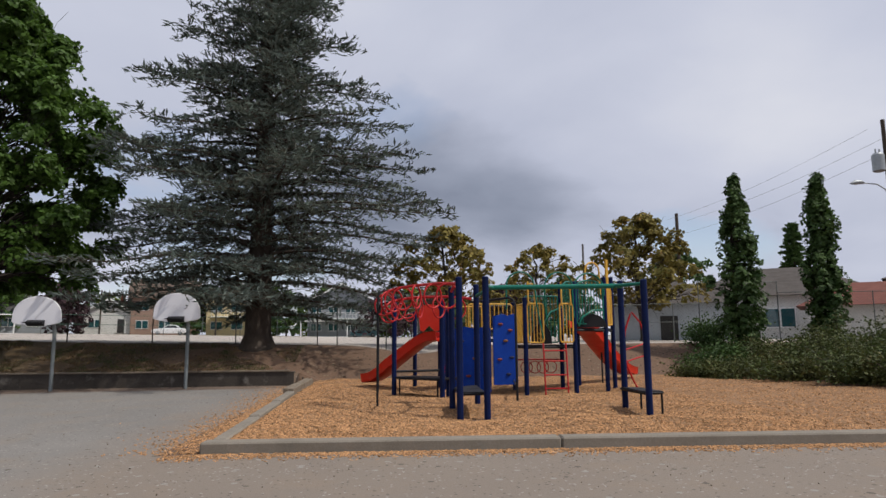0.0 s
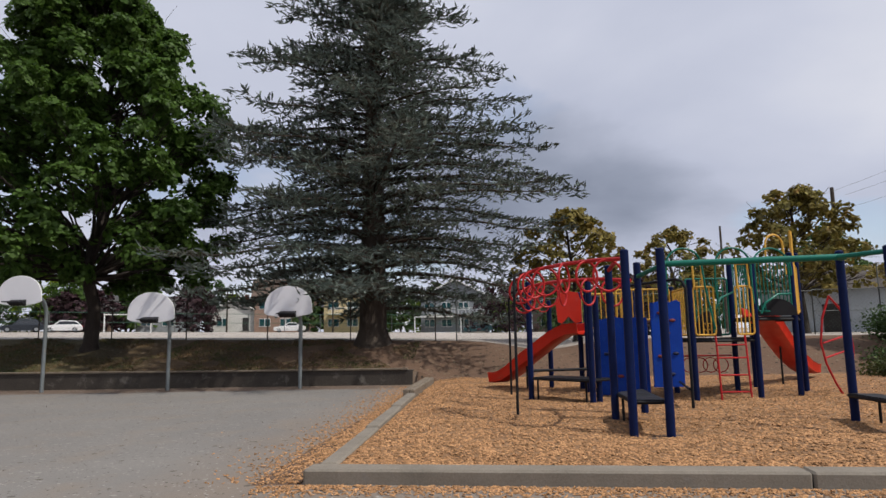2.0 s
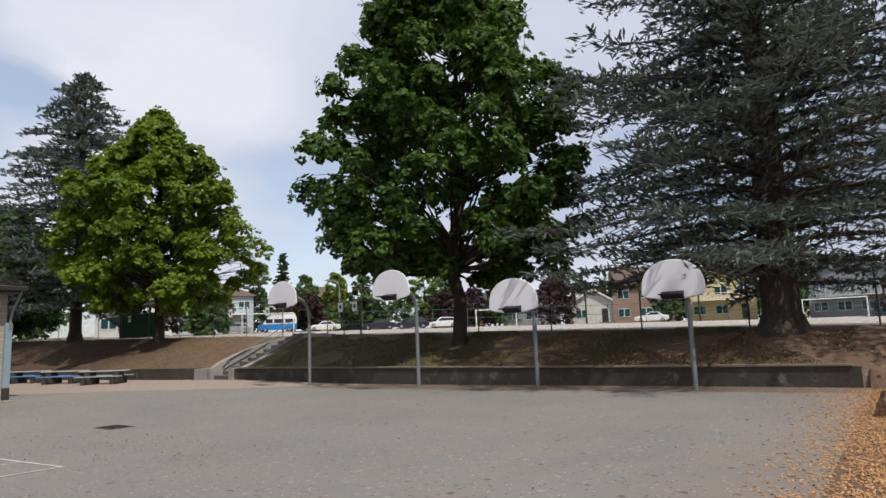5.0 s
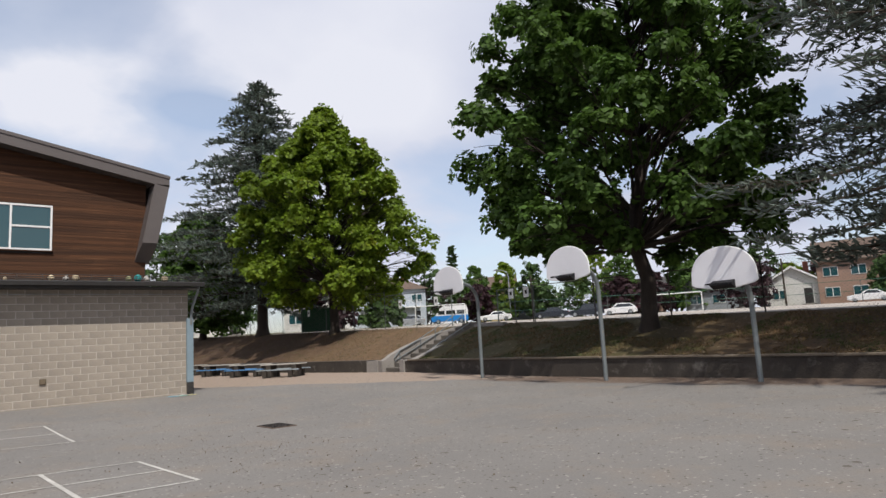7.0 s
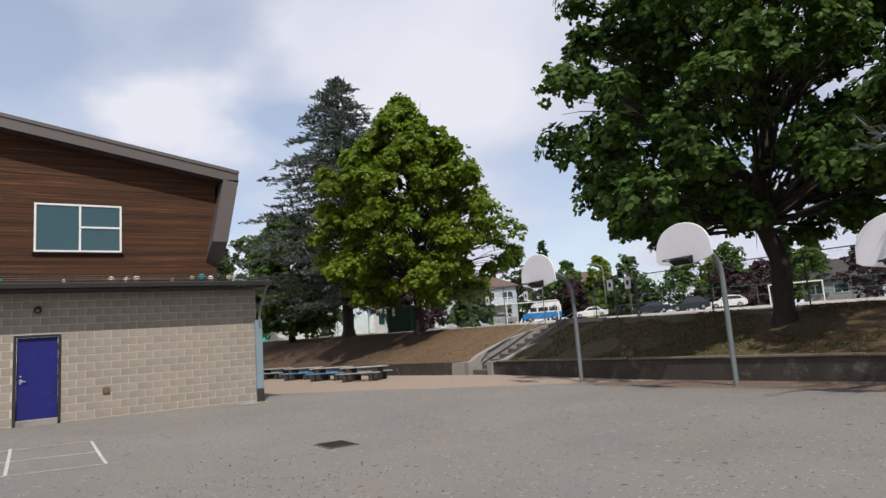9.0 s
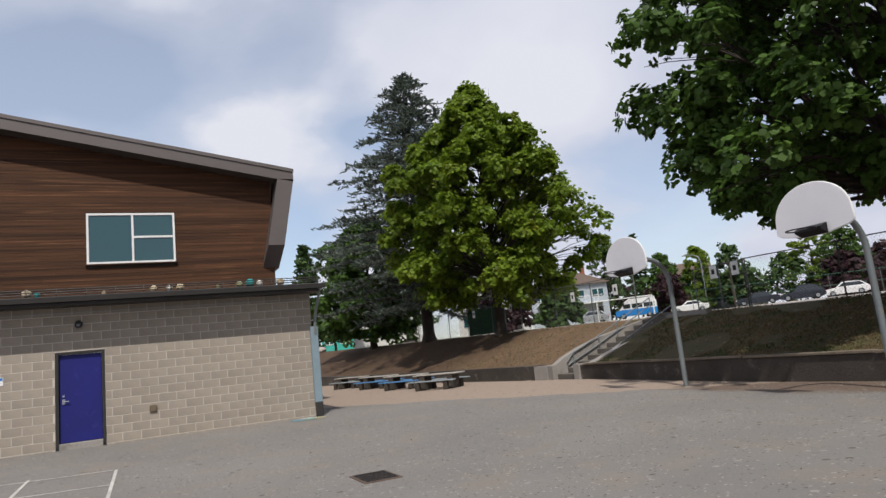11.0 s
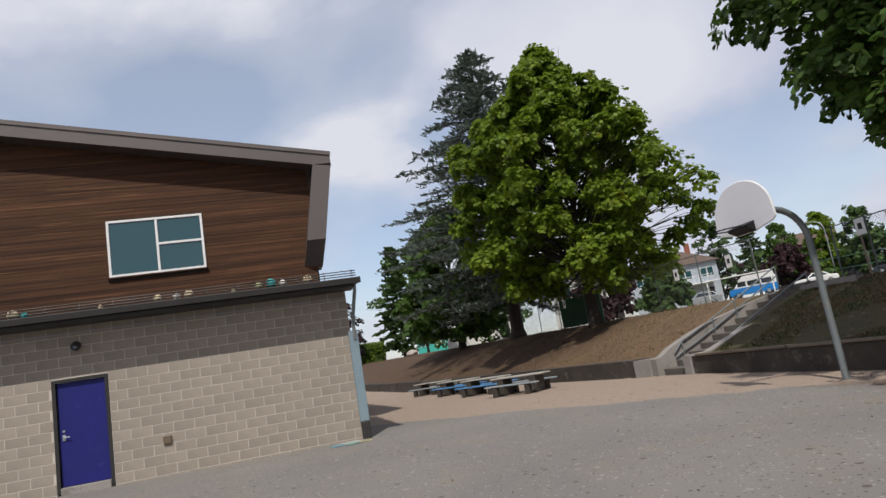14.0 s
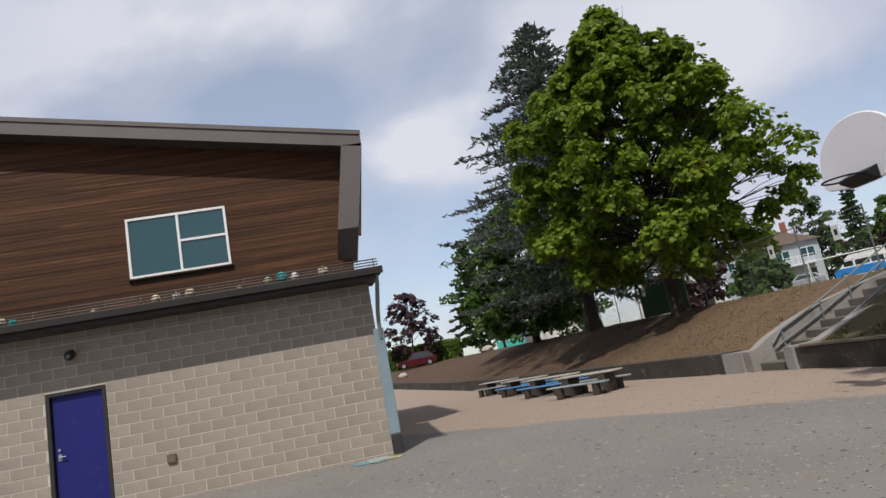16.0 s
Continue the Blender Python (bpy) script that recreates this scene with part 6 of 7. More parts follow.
van = thing("van", "blue and white camper van with a raised roof", "van", at=(-74.6, 68.8, land(-74.6, 68.8)), turn=48)
side = [(-2.6, 0.35), (-2.6, 0.95), (-2.2, 1.15), (2.6, 1.15), (2.6, 0.35)]
part("lower_body", Shape().prism(side, "y", -1.0, 1.0), P_BLUE, van)
part("upper_body", Shape().prism([(-2.1, 1.153), (-1.35, 2.0), (2.58, 2.05), (2.6, 1.153)], "y", -0.98, 0.98), P_WHITE, van, "white upper body")
part("raised_roof", Shape().prism([(-1.5, 2.053), (-0.9, 2.5), (2.4, 2.55), (2.5, 2.053)], "y", -0.85, 0.85), P_WHITE, van, "white raised roof")
for sg in (-1, 1):
    for a, b in ((-1.6, -0.7), (-0.5, 0.8), (1.0, 2.3)):
        part("window", Shape().box((a, sg * 0.985 - 0.004, 1.3), (b, sg * 0.985 + 0.004, 1.85)), M_CARGLASS, van)
    for sx in (-1.7, 1.6):
        wheel(van, sx, sg * 0.9, 0.36)

# ---------------------------------------------------------------- houses


def house(x, y, w, d, storeys, turn, wall, roof, label, hip=False, balcony=False, z=None, gable_front=False, windows=3, trim=None, chimney=False):
    """A house with its front towards -y: walls, pitched roof with eaves, windows with frames, door, steps."""
    trim = trim or M_WHITE
    zz = land(x, y) if z is None else z
    h = house_t = thing("house", label, "house", "", (x, y, zz), turn)
    H = 2.7 * storeys + 0.2
    walls = part("wall", Shape().box((-w / 2, 0, -1.5), (w / 2, d, H)), wall, h)
    e, rise = 0.5, min(w, d) * (0.26 if hip else 0.32)
    rf = Shape()
    if hip:
        k = min(w, d) * 0.42
        vs = [(-w / 2 - e, -e, H), (w / 2 + e, -e, H), (w / 2 + e, d + e, H), (-w / 2 - e, d + e, H), (-w / 2 + k, d / 2, H + rise), (w / 2 - k, d / 2, H + rise)]
        rf.add(vs, [(0, 1, 5, 4), (1, 2, 5), (2, 3, 4, 5), (3, 0, 4), (3, 2, 1, 0)])
    elif gable_front:
        rf.prism([(-w / 2 - e, H - 0.15), (0, H + rise), (w / 2 + e, H - 0.15), (w / 2 + e, H + 0.03), (0, H + rise + 0.2), (-w / 2 - e, H + 0.03)], "y", -e, d + e)
        part("gable", Shape().prism([(-w / 2, H), (w / 2, H), (0, H + rise)], "y", 0.0, 0.15), wall, walls)
        for sg in (-1, 1):
            part("bargeboard", Shape().add([(0, -e - 0.02, H + rise + 0.22), (0, -e - 0.02, H + rise - 0.05), (sg * (w / 2 + e), -e - 0.02, H - 0.2), (sg * (w / 2 + e), -e - 0.02, H + 0.05)], [(0, 1, 2, 3)]), trim, h)
    else:
        rf.prism([(-e, H - 0.15), (d / 2, H + rise), (d + e, H - 0.15), (d + e, H + 0.03), (d / 2, H + rise + 0.2), (-e, H + 0.03)], "x", -w / 2 - e, w / 2 + e)
        for sg in (-1, 1):
            part("gable", Shape().prism([(0, H), (d, H), (d / 2, H + rise)], "x", sg * (w / 2 - 0.08) - 0.07, sg * (w / 2 - 0.08) + 0.07), wall, walls)
    r_ = part("roof", rf, roof, h)
    if chimney:
        part("chimney", Shape().box((w * 0.2, d * 0.4, H), (w * 0.2 + 0.7, d * 0.4 + 0.7, H + rise + 0.9), None, 0.03), M_BRICKRED, r_)
    for s_ in range(storeys):
        for k in range(windows):
            cx = -w / 2 + w * (k + 0.5) / windows
            z0 = 0.9 + 2.7 * s_
            ww = min(w / windows * 0.6, 1.7)
            if s_ == 0 and k == windows - 1:
                part("door", Shape().box((cx - 0.48, -0.05, 0.15), (cx + 0.48, -0.004, 2.2), None, 0.01), M_DARK, h)
                for q in range(3):
                    part("step", Shape().box((cx - 0.9, -0.4 - 0.3 * q, -0.6), (cx + 0.9, -0.1 - 0.3 * q, 0.12 - 0.18 * q)), M_CONCRETE, h)
                continue
            wn = part("window", Shape().box((cx - ww / 2, -0.06, z0), (cx + ww / 2, -0.004, z0 + 1.25)), trim, h)
            for sx in (-1, 1):
                part("pane", Shape().box((cx + (sx - 1) * ww / 4 + (0.06 if sx > 0 else 0.05), -0.08, z0 + 0.08), (cx + (sx + 1) * ww / 4 - 0.05, -0.062, z0 + 1.17)), M_GLASS, wn)
    if balcony:
        bl = part("balcony", Shape().box((-w * 0.42, -1.3, 2.75), (w * 0.42, -0.004, 2.9)), trim, h)
        part("handrail", Shape().box((-w * 0.42, -1.3, 3.8), (w * 0.42, -1.22, 3.87)), trim, bl)
        for k in range(17):
            xk = -w * 0.41 + w * 0.82 * k / 16
            part("baluster", Shape().box((xk - 0.025, -1.29, 2.9), (xk + 0.025, -1.24, 3.8)), trim, bl)
    return h


M_BRICKRED = flat("red_brick", (0.26, 0.10, 0.065), 0.9)
W_WHITE = flat("off_white_siding", (0.62, 0.61, 0.58), 0.8)
W_BROWN = flat("brown_pink_stucco", (0.33, 0.22, 0.17), 0.9)
W_YELLOW = flat("pale_yellow_stucco", (0.58, 0.48, 0.27), 0.9)
W_BLUE = flat("pale_blue_siding", (0.44, 0.49, 0.54), 0.8)
W_DARK = flat("dark_shingle_siding", (0.10, 0.075, 0.065), 0.9)
W_GREY = flat("grey_siding", (0.26, 0.28, 0.30), 0.9)
W_TEAL = flat("teal_siding", (0.06, 0.42, 0.36), 0.8)
R_DARK = flat("dark_shingles", (0.07, 0.068, 0.066), 0.9)
R_BROWN = flat("brown_shingles", (0.13, 0.095, 0.075), 0.9)
R_RED = mat("red_roof_tiles", (0.17, 0.062, 0.045), (0.125, 0.048, 0.038), 2, 0.85, 0.6, fine=8, stretch=(1, 1, 6))
R_GREY = mat("weathered_grey_tiles", (0.085, 0.074, 0.066), (0.062, 0.054, 0.049), 1.5, 0.9, 0.6, fine=8, stretch=(1, 1, 6), c3=(0.11, 0.085, 0.07))

house(-40.5, 101, 7.0, 9, 1, 20, W_WHITE, R_DARK, "white gabled house with a dark roof", gable_front=True, chimney=True, windows=2)
house(-33.0, 103, 9.5, 9, 2, 18, W_BROWN, R_BROWN, "two-storey brown and pink house with white windows", windows=3)
house(-22.8, 105, 9.0, 9, 2, 12, W_YELLOW, R_BROWN, "pale yellow house with a white balcony", balcony=True, gable_front=True)
house(-6.7, 108, 11, 9, 2, 3, W_GREY, R_DARK, "grey house with tall white-framed windows", gable_front=True, balcony=True, windows=4)
house(9.6, 103, 8.5, 9, 2, -6, W_DARK, R_DARK, "dark shingled house with white bargeboards", gable_front=True, windows=2)
house(21, 105, 9, 9, 2, -10, W_DARK, R_DARK, "dark two-storey house with dark roof", windows=3)
house(-85.8, 66.5, 11, 9, 2, 57, W_BLUE, R_BROWN, "pale blue house with a brown hipped roof", hip=True, windows=4, balcony=True, chimney=True)
house(-73.5, 47.0, 8, 8, 2, 62, W_WHITE, R_DARK, "white house with a porch and steps", windows=3)
house(-84.5, 88.0, 7, 8, 2, 45, W_YELLOW, R_BROWN, "pale yellow two-storey house with brown roof", windows=3)
house(-76.0, 88.5, 8, 8, 1, 42, W_GREY, R_GREY, "grey bungalow with a weathered roof", windows=3, gable_front=True)
house(-62, 96, 9, 8, 1, 33, W_BROWN, R_DARK, "low brown house among trees", windows=3)
house(-50, 99, 9, 8, 1, 26, W_GREY, R_DARK, "low grey house with a dark roof", windows=3)
house(-80.5, 36.5, 8, 8, 2, 72, W_WHITE, R_DARK, "white house behind the trees", windows=3)
house(-104.5, 38.0, 7, 7, 1, 76, W_TEAL, R_DARK, "small teal house far along the street", windows=3)
# the neighbours beyond the lane fence
house(16.5, 36.5, 6.5, 6, 1, -22, W_BLUE, R_GREY, "pale blue garage with a grey-brown roof", hip=True, windows=1, z=0.6)
house(24.5, 38.5, 10.5, 8, 2, -30, W_WHITE, R_GREY, "grey house with a weathered tiled roof", hip=True, windows=3, z=-1.5)
house(31.5, 31.5, 8, 7, 2, -42, W_GREY, R_GREY, "grey house with a weathered tiled roof", hip=True, windows=3, z=-0.9)
house(25.5, 29.8, 8.5, 5, 1, -36, W_WHITE, R_RED, "white garage with a red tiled roof", hip=True, windows=1, z=0.2)

# ---------------------------------------------------------------- more trees and shrubs
CH = [(0.3, 0.75), (0.42, 1.0), (0.6, 0.95), (0.8, 0.7), (1.0, 0.25)]
broadleaf("chestnut_tree", "small chestnut tree with browning autumn leaves", (3.1, 30.3, land(3.1, 30.3)), 5.6, 2.6, 0.12, 1.7, 41, M_RUSSET, M_BARKDARK, 4800, 0.16, CH, puffs=62, lump=0.55, lobes=0.25)
broadleaf("chestnut_tree", "small chestnut tree with browning autumn leaves", (9.4, 38, land(9.4, 38)), 5.6, 2.9, 0.12, 1.7, 43, M_RUSSET, M_BARKDARK, 3800, 0.16, CH, puffs=58, lump=0.55, lobes=0.25)
broadleaf("chestnut_tree", "chestnut tree with browning autumn leaves", (13.6, 33.2, land(13.6, 33.2)), 6.6, 3.4, 0.15, 1.8, 47, M_RUSSET, M_BARKDARK, 9000, 0.16, CH, puffs=80, lump=0.62, lobes=0.25)
COLUMN = [(0.08, 0.4), (0.15, 0.75), (0.35, 1.0), (0.6, 0.9), (0.8, 0.6), (1.0, 0.08)]
broadleaf("columnar_tree", "narrow upright dark green columnar tree", (14.4, 25.0, land(14.4, 25.0)), 7.2, 0.85, 0.09, 0.8, 51, M_DEEP, M_BARKDARK, 15000, 0.105, COLUMN, puffs=90, lump=0.34, flat_z=1.9, lobes=0.5)
broadleaf("columnar_tree", "narrow upright dark green columnar tree", (18.1, 25.2, land(18.1, 25.2)), 7.2, 0.85, 0.09, 1.3, 53, M_DEEP, M_BARKDARK, 15000, 0.105, COLUMN, puffs=90, lump=0.34, flat_z=1.9, lobes=0.5)


def shrub(name, label, x, y, rx, ry, h, seed, leaf, count, size, z=None):
    """A low bush: many stems and a loose uneven mass of leaves."""
    rng = np.random.default_rng(seed)
    t = thing(name, label, "shrub", at=(x, y, land(x, y) if z is None else z))
    st = Shape()
    cs = []
    for i in range(26):
        a, r = rng.uniform(0, 6.28), math.sqrt(rng.random())
        top = Vector((rx * r * math.cos(a), ry * r * math.sin(a), h * (1 - 0.55 * r * r) * rng.uniform(0.7, 1.1)))
        pts, rad = limb(rng, (top.x * 0.3, top.y * 0.3, -0.1), top, 0.02, 0.006, 0.06, 4)
        st.tube(pts, rad, 4, caps=False)
        m_ = count // 26
        f = rng.random((m_, 1)) ** 0.6
        c = np.array([0.3 * top.x, 0.3 * top.y, 0.0]) * (1 - f) + np.array(top) * f
        cs.append(c + rng.normal(0, 0.16 + 0.06 * h, (m_, 3)) * np.array([1.3, 1.3, 0.8]))
    part("stems", st, M_BARK, t)
    C = np.concatenate(cs)
    C[:, 2] = np.maximum(C[:, 2], 0.03)
    ob = new("foliage", leaf_mesh("foliage", C, size, leaf, rng, -0.1, 0.7))
    ob.parent = t
    return t


for k, (x, y, rx, ry, h, m_) in enumerate(((12.6, 23.8, 1.3, 1.2, 0.95, M_DEEP), (11.4, 21.4, 1.7, 1.6, 0.5, M_SHRUB), (12.6, 19.4, 1.7, 1.8, 0.7, M_SHRUB), (13.6, 17.2, 1.7, 1.7, 1.05, M_SHRUB),
                                           (13.6, 15.2, 1.7, 1.6, 1.3, M_SHRUB), (15.2, 21.2, 2.0, 1.9, 1.1, M_SHRUB), (16.2, 18.2, 2.0, 2.0, 1.7, M_SHRUB), (15.6, 13.6, 1.8, 1.6, 1.5, M_SHRUB),
                                           (14.6, 24.0, 1.6, 1.4, 1.0, M_SHRUB), (17.2, 15.2, 1.9, 1.8, 1.8, M_SHRUB), (18.5, 21.5, 2.2, 2.0, 1.7, M_SHRUB), (14.0, 26.5, 1.4, 1.2, 1.3, M_DEEP), (17.6, 24.2, 1.6, 1.5, 1.5, M_SHRUB))):
    shrub("shrub", "wild green and brown shrub beside the wood chips" if m_ is M_SHRUB else "low dark green shrub beside the wood chips", x, y, rx, ry, h, 60 + k, m_, 5200, 0.09)

FAR = [(0.1, 0.8), (0.3, 1.05), (0.6, 1.0), (0.85, 0.65), (1.0, 0.25)]
for k, (x, y, h, r, m_, lab) in enumerate((
        (-77, 83, 9.5, 2.8, M_LIME, "light green street tree beyond the field"), (-74, 86, 9.0, 2.6, M_DEEP, "green street tree beyond the field"), (-58.4, 88, 8.5, 3.4, M_MAPLE, "green street tree beyond the field"),
        (-56.6, 85, 5.0, 3.6, M_PLUM, "dark purple plum tree by the street"), (-54, 101, 8.5, 2.8, M_MAPLE, "green street tree beyond the field"), (-43.4, 93.5, 6.6, 4.0, M_PLUM, "dark purple plum tree by the street"),
        (1.2, 97.5, 7.0, 5.0, M_PLUM, "dark purple plum tree by the street"), (-87.6, 75, 11.5, 3.2, M_DEEP, "tall green street tree beyond the field"), (-82, 81, 9.2, 2.4, M_MAPLE, "green street tree beyond the field"),
        (-75.5, 75.5, 5.6, 3.0, M_PLUM, "dark purple plum tree by the street"), (-55, 43.5, 3.2, 2.0, M_DEEP, "small green tree by the fence"), (-57, 39, 5.0, 2.6, M_PLUM, "dark purple plum tree by the street"),
        (-91.7, 21.5, 9.0, 3.8, M_PLUM, "dark purple tree beside the hedge"), (-76, 29, 11.5, 4.4, M_DEEP, "dense green tree by the street"), (-68, 33, 9.0, 4.0, M_DEEP, "dense dark green tree by the street"),
        (-29, 100, 5.5, 2.4, M_DEEP, "dark green street tree beyond the field"), (-15, 104, 7, 3.0, M_DEEP, "dark green street tree beyond the field"), (16, 97, 7, 3.2, M_DEEP, "dark green street tree beyond the field"),
        (-66, 92, 10, 3.2, M_LIME, "light green street tree beyond the field"), (-46, 104, 9, 3.2, M_DEEP, "dark green street tree beyond the field"), (-94, 60, 12, 3.8, M_DEEP, "tall dark green street tree beyond the field"), (12, 62, 5, 3.2, M_PLUM, "dark purple plum tree by the street"), (19, 66, 6, 3.4, M_DEEP, "dark green street tree beyond the field"), (7, 68, 4.5, 3.0, M_DEEP, "dark green street tree beyond the field"), (29, 62, 9, 3.6, M_DEEP, "dark green tree behind the houses"))):
    broadleaf("street_tree", lab, (x, y, land(x, y)), h, r, 0.12, h * 0.15, 80 + k, m_, M_BARKDARK, 3600, 0.3, FAR, puffs=34, lump=r * 0.33)
rng_f = np.random.default_rng(77)
for k in range(30):
    f = k / 29
    x = -98 + 128 * f + rng_f.normal(0, 1.2)
    y = float(np.interp(x, (-100, -68, -40, -5, 35), (66, 90, 109, 113, 112))) + rng_f.uniform(-2, 7)
    r = rng_f.uniform(3.0, 4.6)
    m_, lab = ((M_DEEP, "rounded dark green tree among the houses"), (M_MAPLE, "rounded green tree among the houses"), (M_LIME, "rounded light green tree among the houses"), (M_DEEP, "dark green tree among the houses"), (M_PLUM, "dark purple tree among the houses"))[int(rng_f.integers(0, 5))]
    broadleaf("garden_tree", lab, (x, y, land(x, y)), rng_f.uniform(5.5, 9.0), r, 0.12, 1.0, 200 + k, m_, M_BARKDARK, 2100, 0.36, FAR, puffs=26, lump=r * 0.36)
for k, (x, y, h, r) in enumerate(((-88, 29, 13.5, 3.6), (44, 66, 12, 3.0), (-100, 92, 15, 3.6), (-62, 108, 12, 3.0))):
    conifer("fir_tree", "dark pointed fir tree behind the houses", (x, y, land(x, y)), h, r, 0.16, 120 + k, M_DEEP, M_BARKDARK, [(0.05, 0.9), (0.15, 1.0), (0.5, 0.6), (1.0, 0.03)], boughs=80, first=0.05, twigs=12, per=6, size=0.6, droop=0.25, tuft=2.0)

hedge = thing("hedge", "clipped yellow-green hedge along the street", "hedge", at=(-93.5, 20.5, land(-93.5, 20.5)), turn=80)
rng_h = np.random.default_rng(5)
C = rng_h.uniform((-7, -0.7, 0), (7, 0.7, 2.6), (9000, 3))
ob = new("foliage", leaf_mesh("foliage", C, 0.22, M_LIME, rng_h, 0))
ob.parent = hedge
part("core", Shape().box((-6.8, -0.5, -0.5), (6.8, 0.5, 2.4), None, 0.1), M_DEEP, hedge)
screen = thing("green_screen_panel", "dark green screened gate on the fence", "gate", at=(-44.9, 30.9, land(-44.9, 30.9)), turn=30)
part("panel", Shape().box((-1.4, -0.03, 0.05), (1.4, 0.03, 1.7), None, 0.01), flat("dark_green_screen", (0.02, 0.07, 0.03)), screen)
for sx in (-1.4, 0, 1.4):
    part("post", Shape().tube([(sx, 0.06, -0.2), (sx, 0.06, 1.85)], 0.035, 7), M_FENCE, screen)

# ---------------------------------------------------------------- utility poles and wires


def utility_pole(x, y, h, r=0.13, arms=True, lamp=False, drum=False):
    z = land(x, y)
    u = thing("utility_pole", "weathered wooden utility pole", "utility pole", "", (x, y, z))
    part("pole", Shape().tube([(0, 0, -0.3), (0, 0, h)], [r, r * 0.7], 10), M_BARK, u, smooth=True)
    if arms:
        part("crossarm", Shape().box((-0.9, -0.06, h - 0.75), (0.9, 0.06, h - 0.62)), M_BARK, u)
        for sx in (-0.8, 0.8):
            part("insulator", Shape().tube([(sx, 0, h - 0.62), (sx, 0, h - 0.45)], 0.04, 8), M_STEEL, u)
    if drum:
        tr = part("transformer", Shape().tube([(-0.42, 0, h - 2.55), (-0.42, 0, h - 2.5), (-0.42, 0, h - 1.75), (-0.42, 0, h - 1.65)], [0.2, 0.27, 0.27, 0.18], 14), M_STEEL, u, "grey steel transformer drum", smooth=True)
        for sx in (-0.1, 0.1):
            part("bushing", Shape().tube([(-0.42 + sx, 0, h - 1.66), (-0.42 + sx, 0, h - 1.45)], 0.035, 6), M_STEEL, tr)
    if lamp:
        part("lamp_arm", Shape().tube([(0, 0, h - 4.0), (-0.2, 0, h - 3.4), (-0.6, 0, h - 3.15), (-1.3, 0, h - 3.1)], 0.03, 8), M_STEEL, u, smooth=True)
        part("lamp_head", Shape().tube([(-1.25, 0, h - 3.1), (-1.4, 0, h - 3.06), (-1.7, 0, h - 3.08), (-1.95, 0, h - 3.14)], [0.05, 0.1, 0.11, 0.03], 10), M_STEEL, u, "grey street lamp head", smooth=True)
    return Vector((x, y, z + h))


t1 = utility_pole(23.75, 28.0, 10.4, arms=False, lamp=True, drum=True)
t2 = utility_pole(21.3, 45.0, 9.0, 0.16, False)
t3 = utility_pole(14.4, 45.5, 6.8, 0.09, False)
for dx, dz in ((-0.8, -0.5), (0.8, -0.5), (0, -1.6)):
    a, b = t1 + Vector((dx, 0, dz)), t2 + Vector((dx, 0, dz))
    pts = [a.lerp(b, k / 10) - Vector((0, 0, 0.35 * math.sin(math.pi * k / 10))) for k in range(11)]
    w_ = part("overhead_wire", Shape().tube(pts, 0.008, 4), M_STEEL, None, "thin grey overhead power line")
    tagged(w_, category="power line", group="power lines")
sl = thing("street_lamp", "slim grey curved street lamp", "street lamp", at=(-74.7, 81.4, land(-74.7, 81.4)))
part("pole", Shape().tube([(0, 0, -0.2), (0, 0, 6.8), (-0.2, -0.1, 7.5), (-0.8, -0.4, 7.9), (-1.6, -0.8, 8.0)], 0.06, 8), M_STEEL, sl, smooth=True)
part("lamp_head", Shape().tube([(-1.5, -0.75, 8.0), (-1.8, -0.9, 8.02), (-2.2, -1.1, 7.97)], [0.06, 0.13, 0.04], 8), M_STEEL, sl, smooth=True)
for x, y in ((-40.6, 98.5), (-24.6, 99.5), (-67, 78)):
    utility_pole(x, y, 6.3, 0.14, True)

# ---------------------------------------------------------------- pieces of the walls


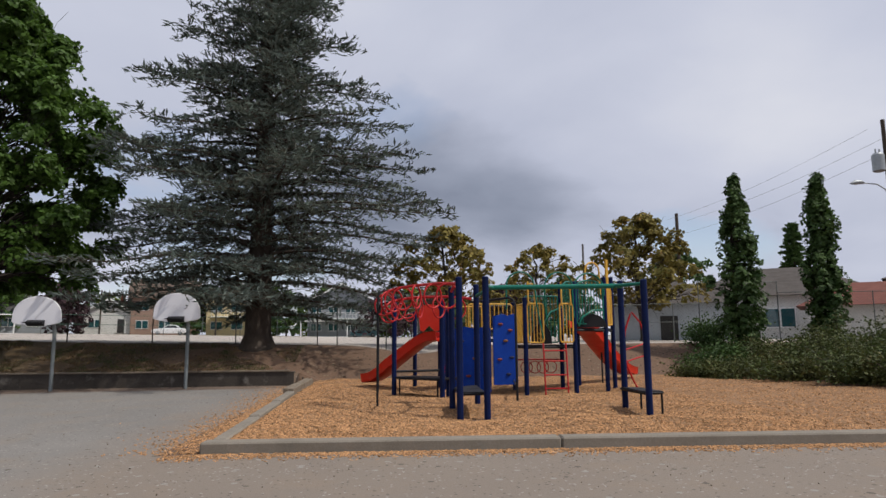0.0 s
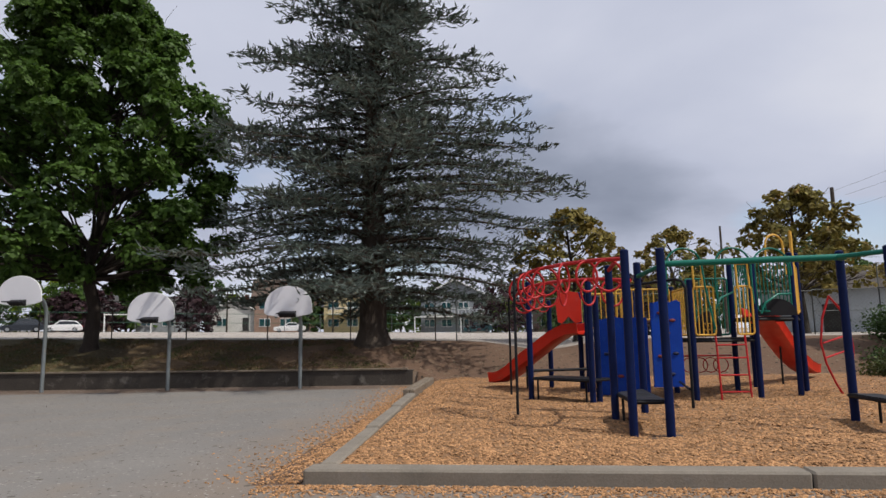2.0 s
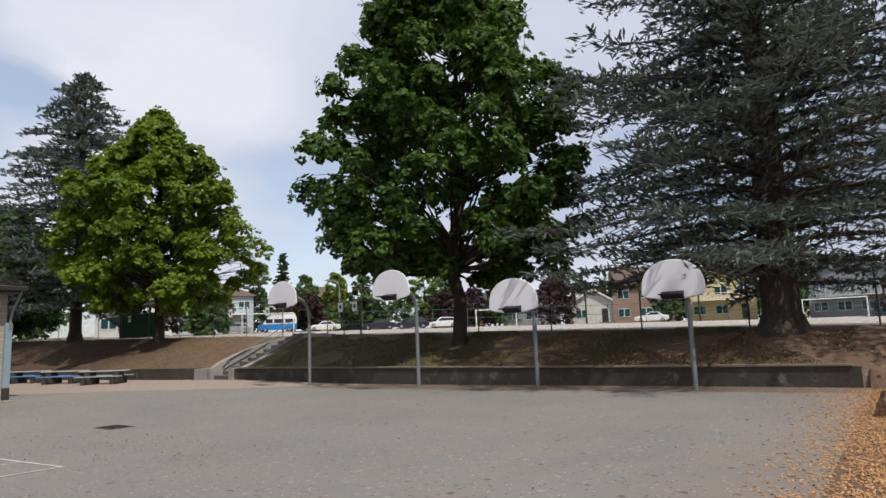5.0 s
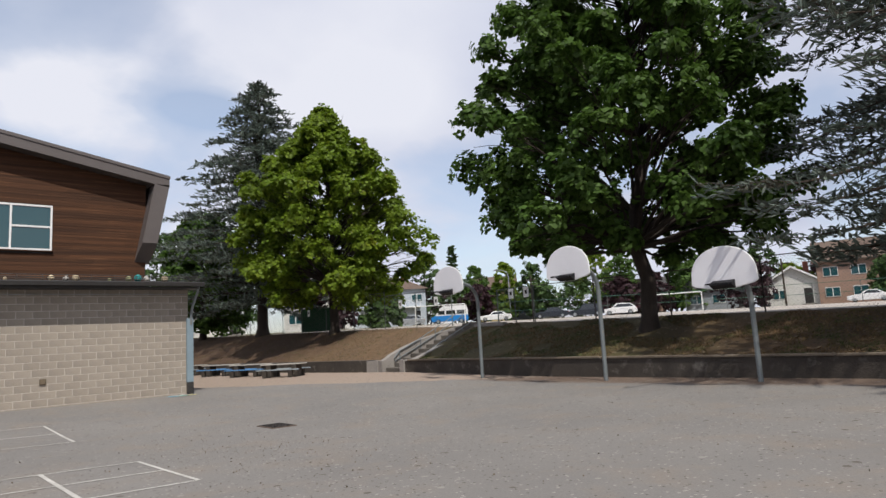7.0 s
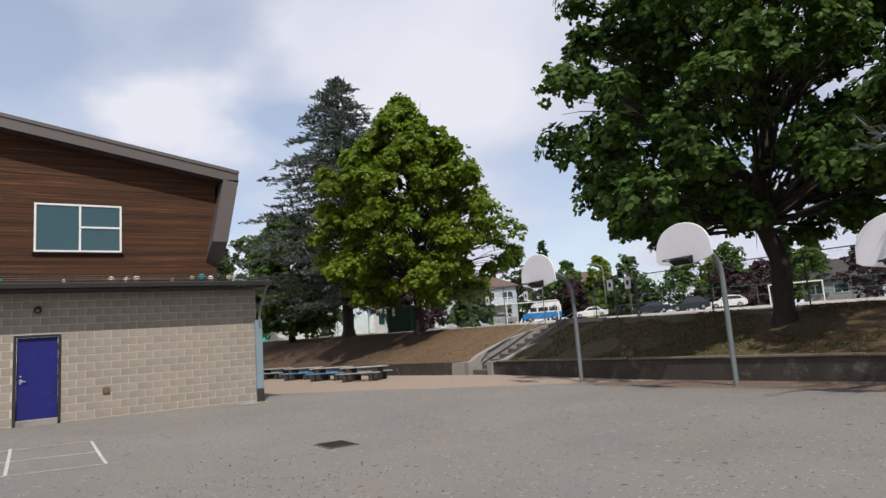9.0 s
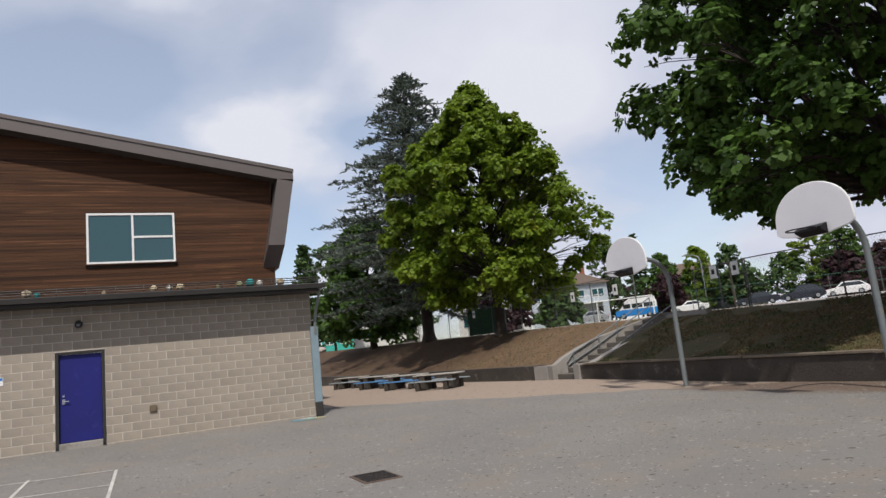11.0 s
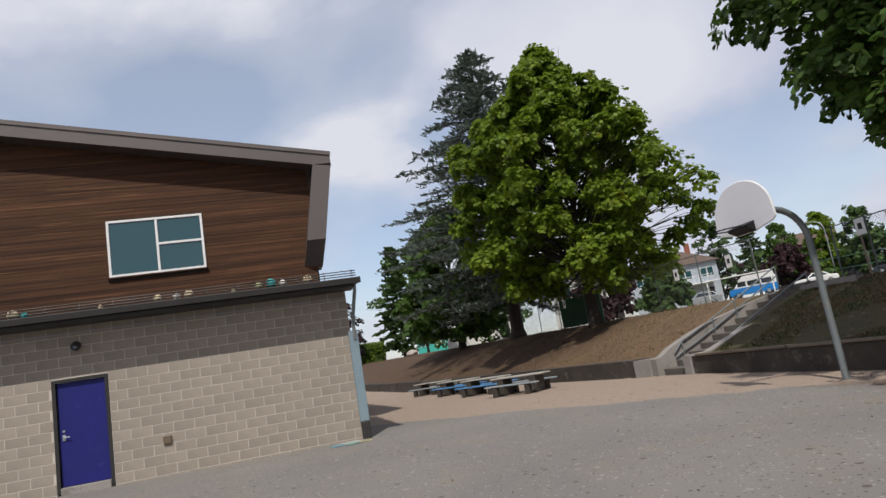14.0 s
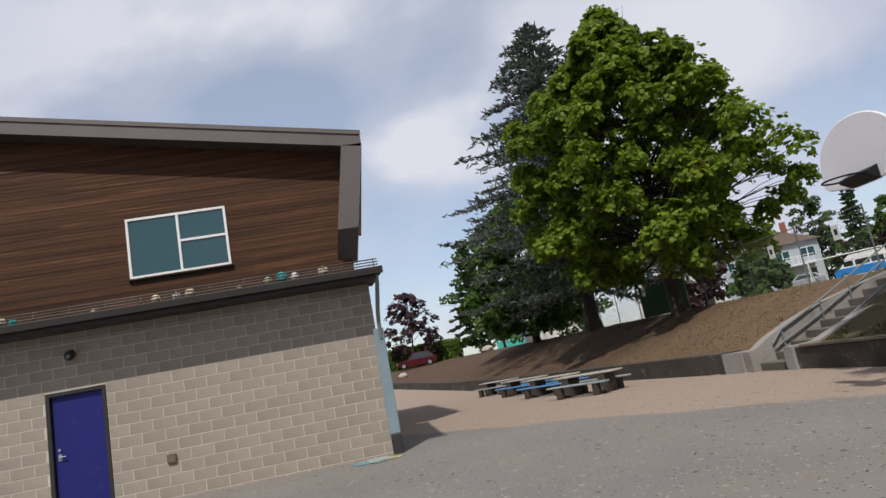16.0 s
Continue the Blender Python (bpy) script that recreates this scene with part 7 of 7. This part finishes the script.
def block_mesh(w, h):
    return Shape().box((-0.004, -w / 2, -h / 2), (0.007, w / 2, h / 2), None, 0.003).mesh("block", M_BLOCK)


BW, BH = 0.4, 0.2
full, half = block_mesh(BW - 0.014, BH - 0.014), {}
for row in range(17):
    z = -0.1 + BH * (row + 0.5)
    if z > 3.25:
        break
    y = Y_END - (BW / 2 if row % 2 else 0.0)
    edges = ([Y_END] if row % 2 else []) + [y - BW * k for k in range(0, 25)]
    for y1, y0 in zip(edges, edges[1:]):
        if y0 < 5.9:
            continue
        spans = [(y0, y1)]
        if z < 2.27 and y1 > 8.90 and y0 < 9.925:
            spans = [(a, b) for a, b in ((y0, min(y1, 8.90)), (max(y0, 9.925), y1)) if b - a > 0.05]
        for a, b in spans:
            w = round(b - a, 3)
            if abs(w - BW) < 0.005:
                me = full
            else:
                me = half.get(w) or half.setdefault(w, block_mesh(w - 0.014, BH - 0.014))
            ob = new("block", me)
            ob.parent = wall_school
            ob.location = (FACE - 0.015 + 0.0015 * random.random(), (a + b) / 2, z)

# cedar boards of the upper storey: long boards with staggered ends
PH = 0.098
for row in range(64):
    z0 = 3.62 + PH * row
    y_hi = 14.72 - 0.03 * (z0 < 4.6)
    lim = min(y_hi, 15.4 + (7.88 - 0.44 - z0 - 0.02) / 0.178)
    cuts = sorted({-6.0, lim, *[c for c in (1.1 + (row * 1.37) % 3.4, 5.2 + (row * 2.11) % 3.2, 11.9 + (row * 0.83) % 2.4) if c < lim - 0.3]})
    if lim < -5:
        continue
    for a, b in zip(cuts, cuts[1:]):
        segs = [(a, b)]
        if z0 + PH > WZ0 - 0.01 and z0 < WZ1 + 0.01:
            segs = [(p, q) for p, q in ((a, min(b, WY0)), (max(a, WY1), b)) if q - p > 0.03]
        for p, q in segs:
            s_ = Shape()
            x_out = UP + 0.0 + 0.003 * random.random()
            s_.prism([(UP - 0.028, z0), (x_out + 0.002, z0 + 0.001), (x_out - 0.002, z0 + PH - 0.002), (UP - 0.028, z0 + PH - 0.001)], "y", p + 0.002, q - 0.002)
            part("plank", s_, M_CEDARWOOD, wall_up)
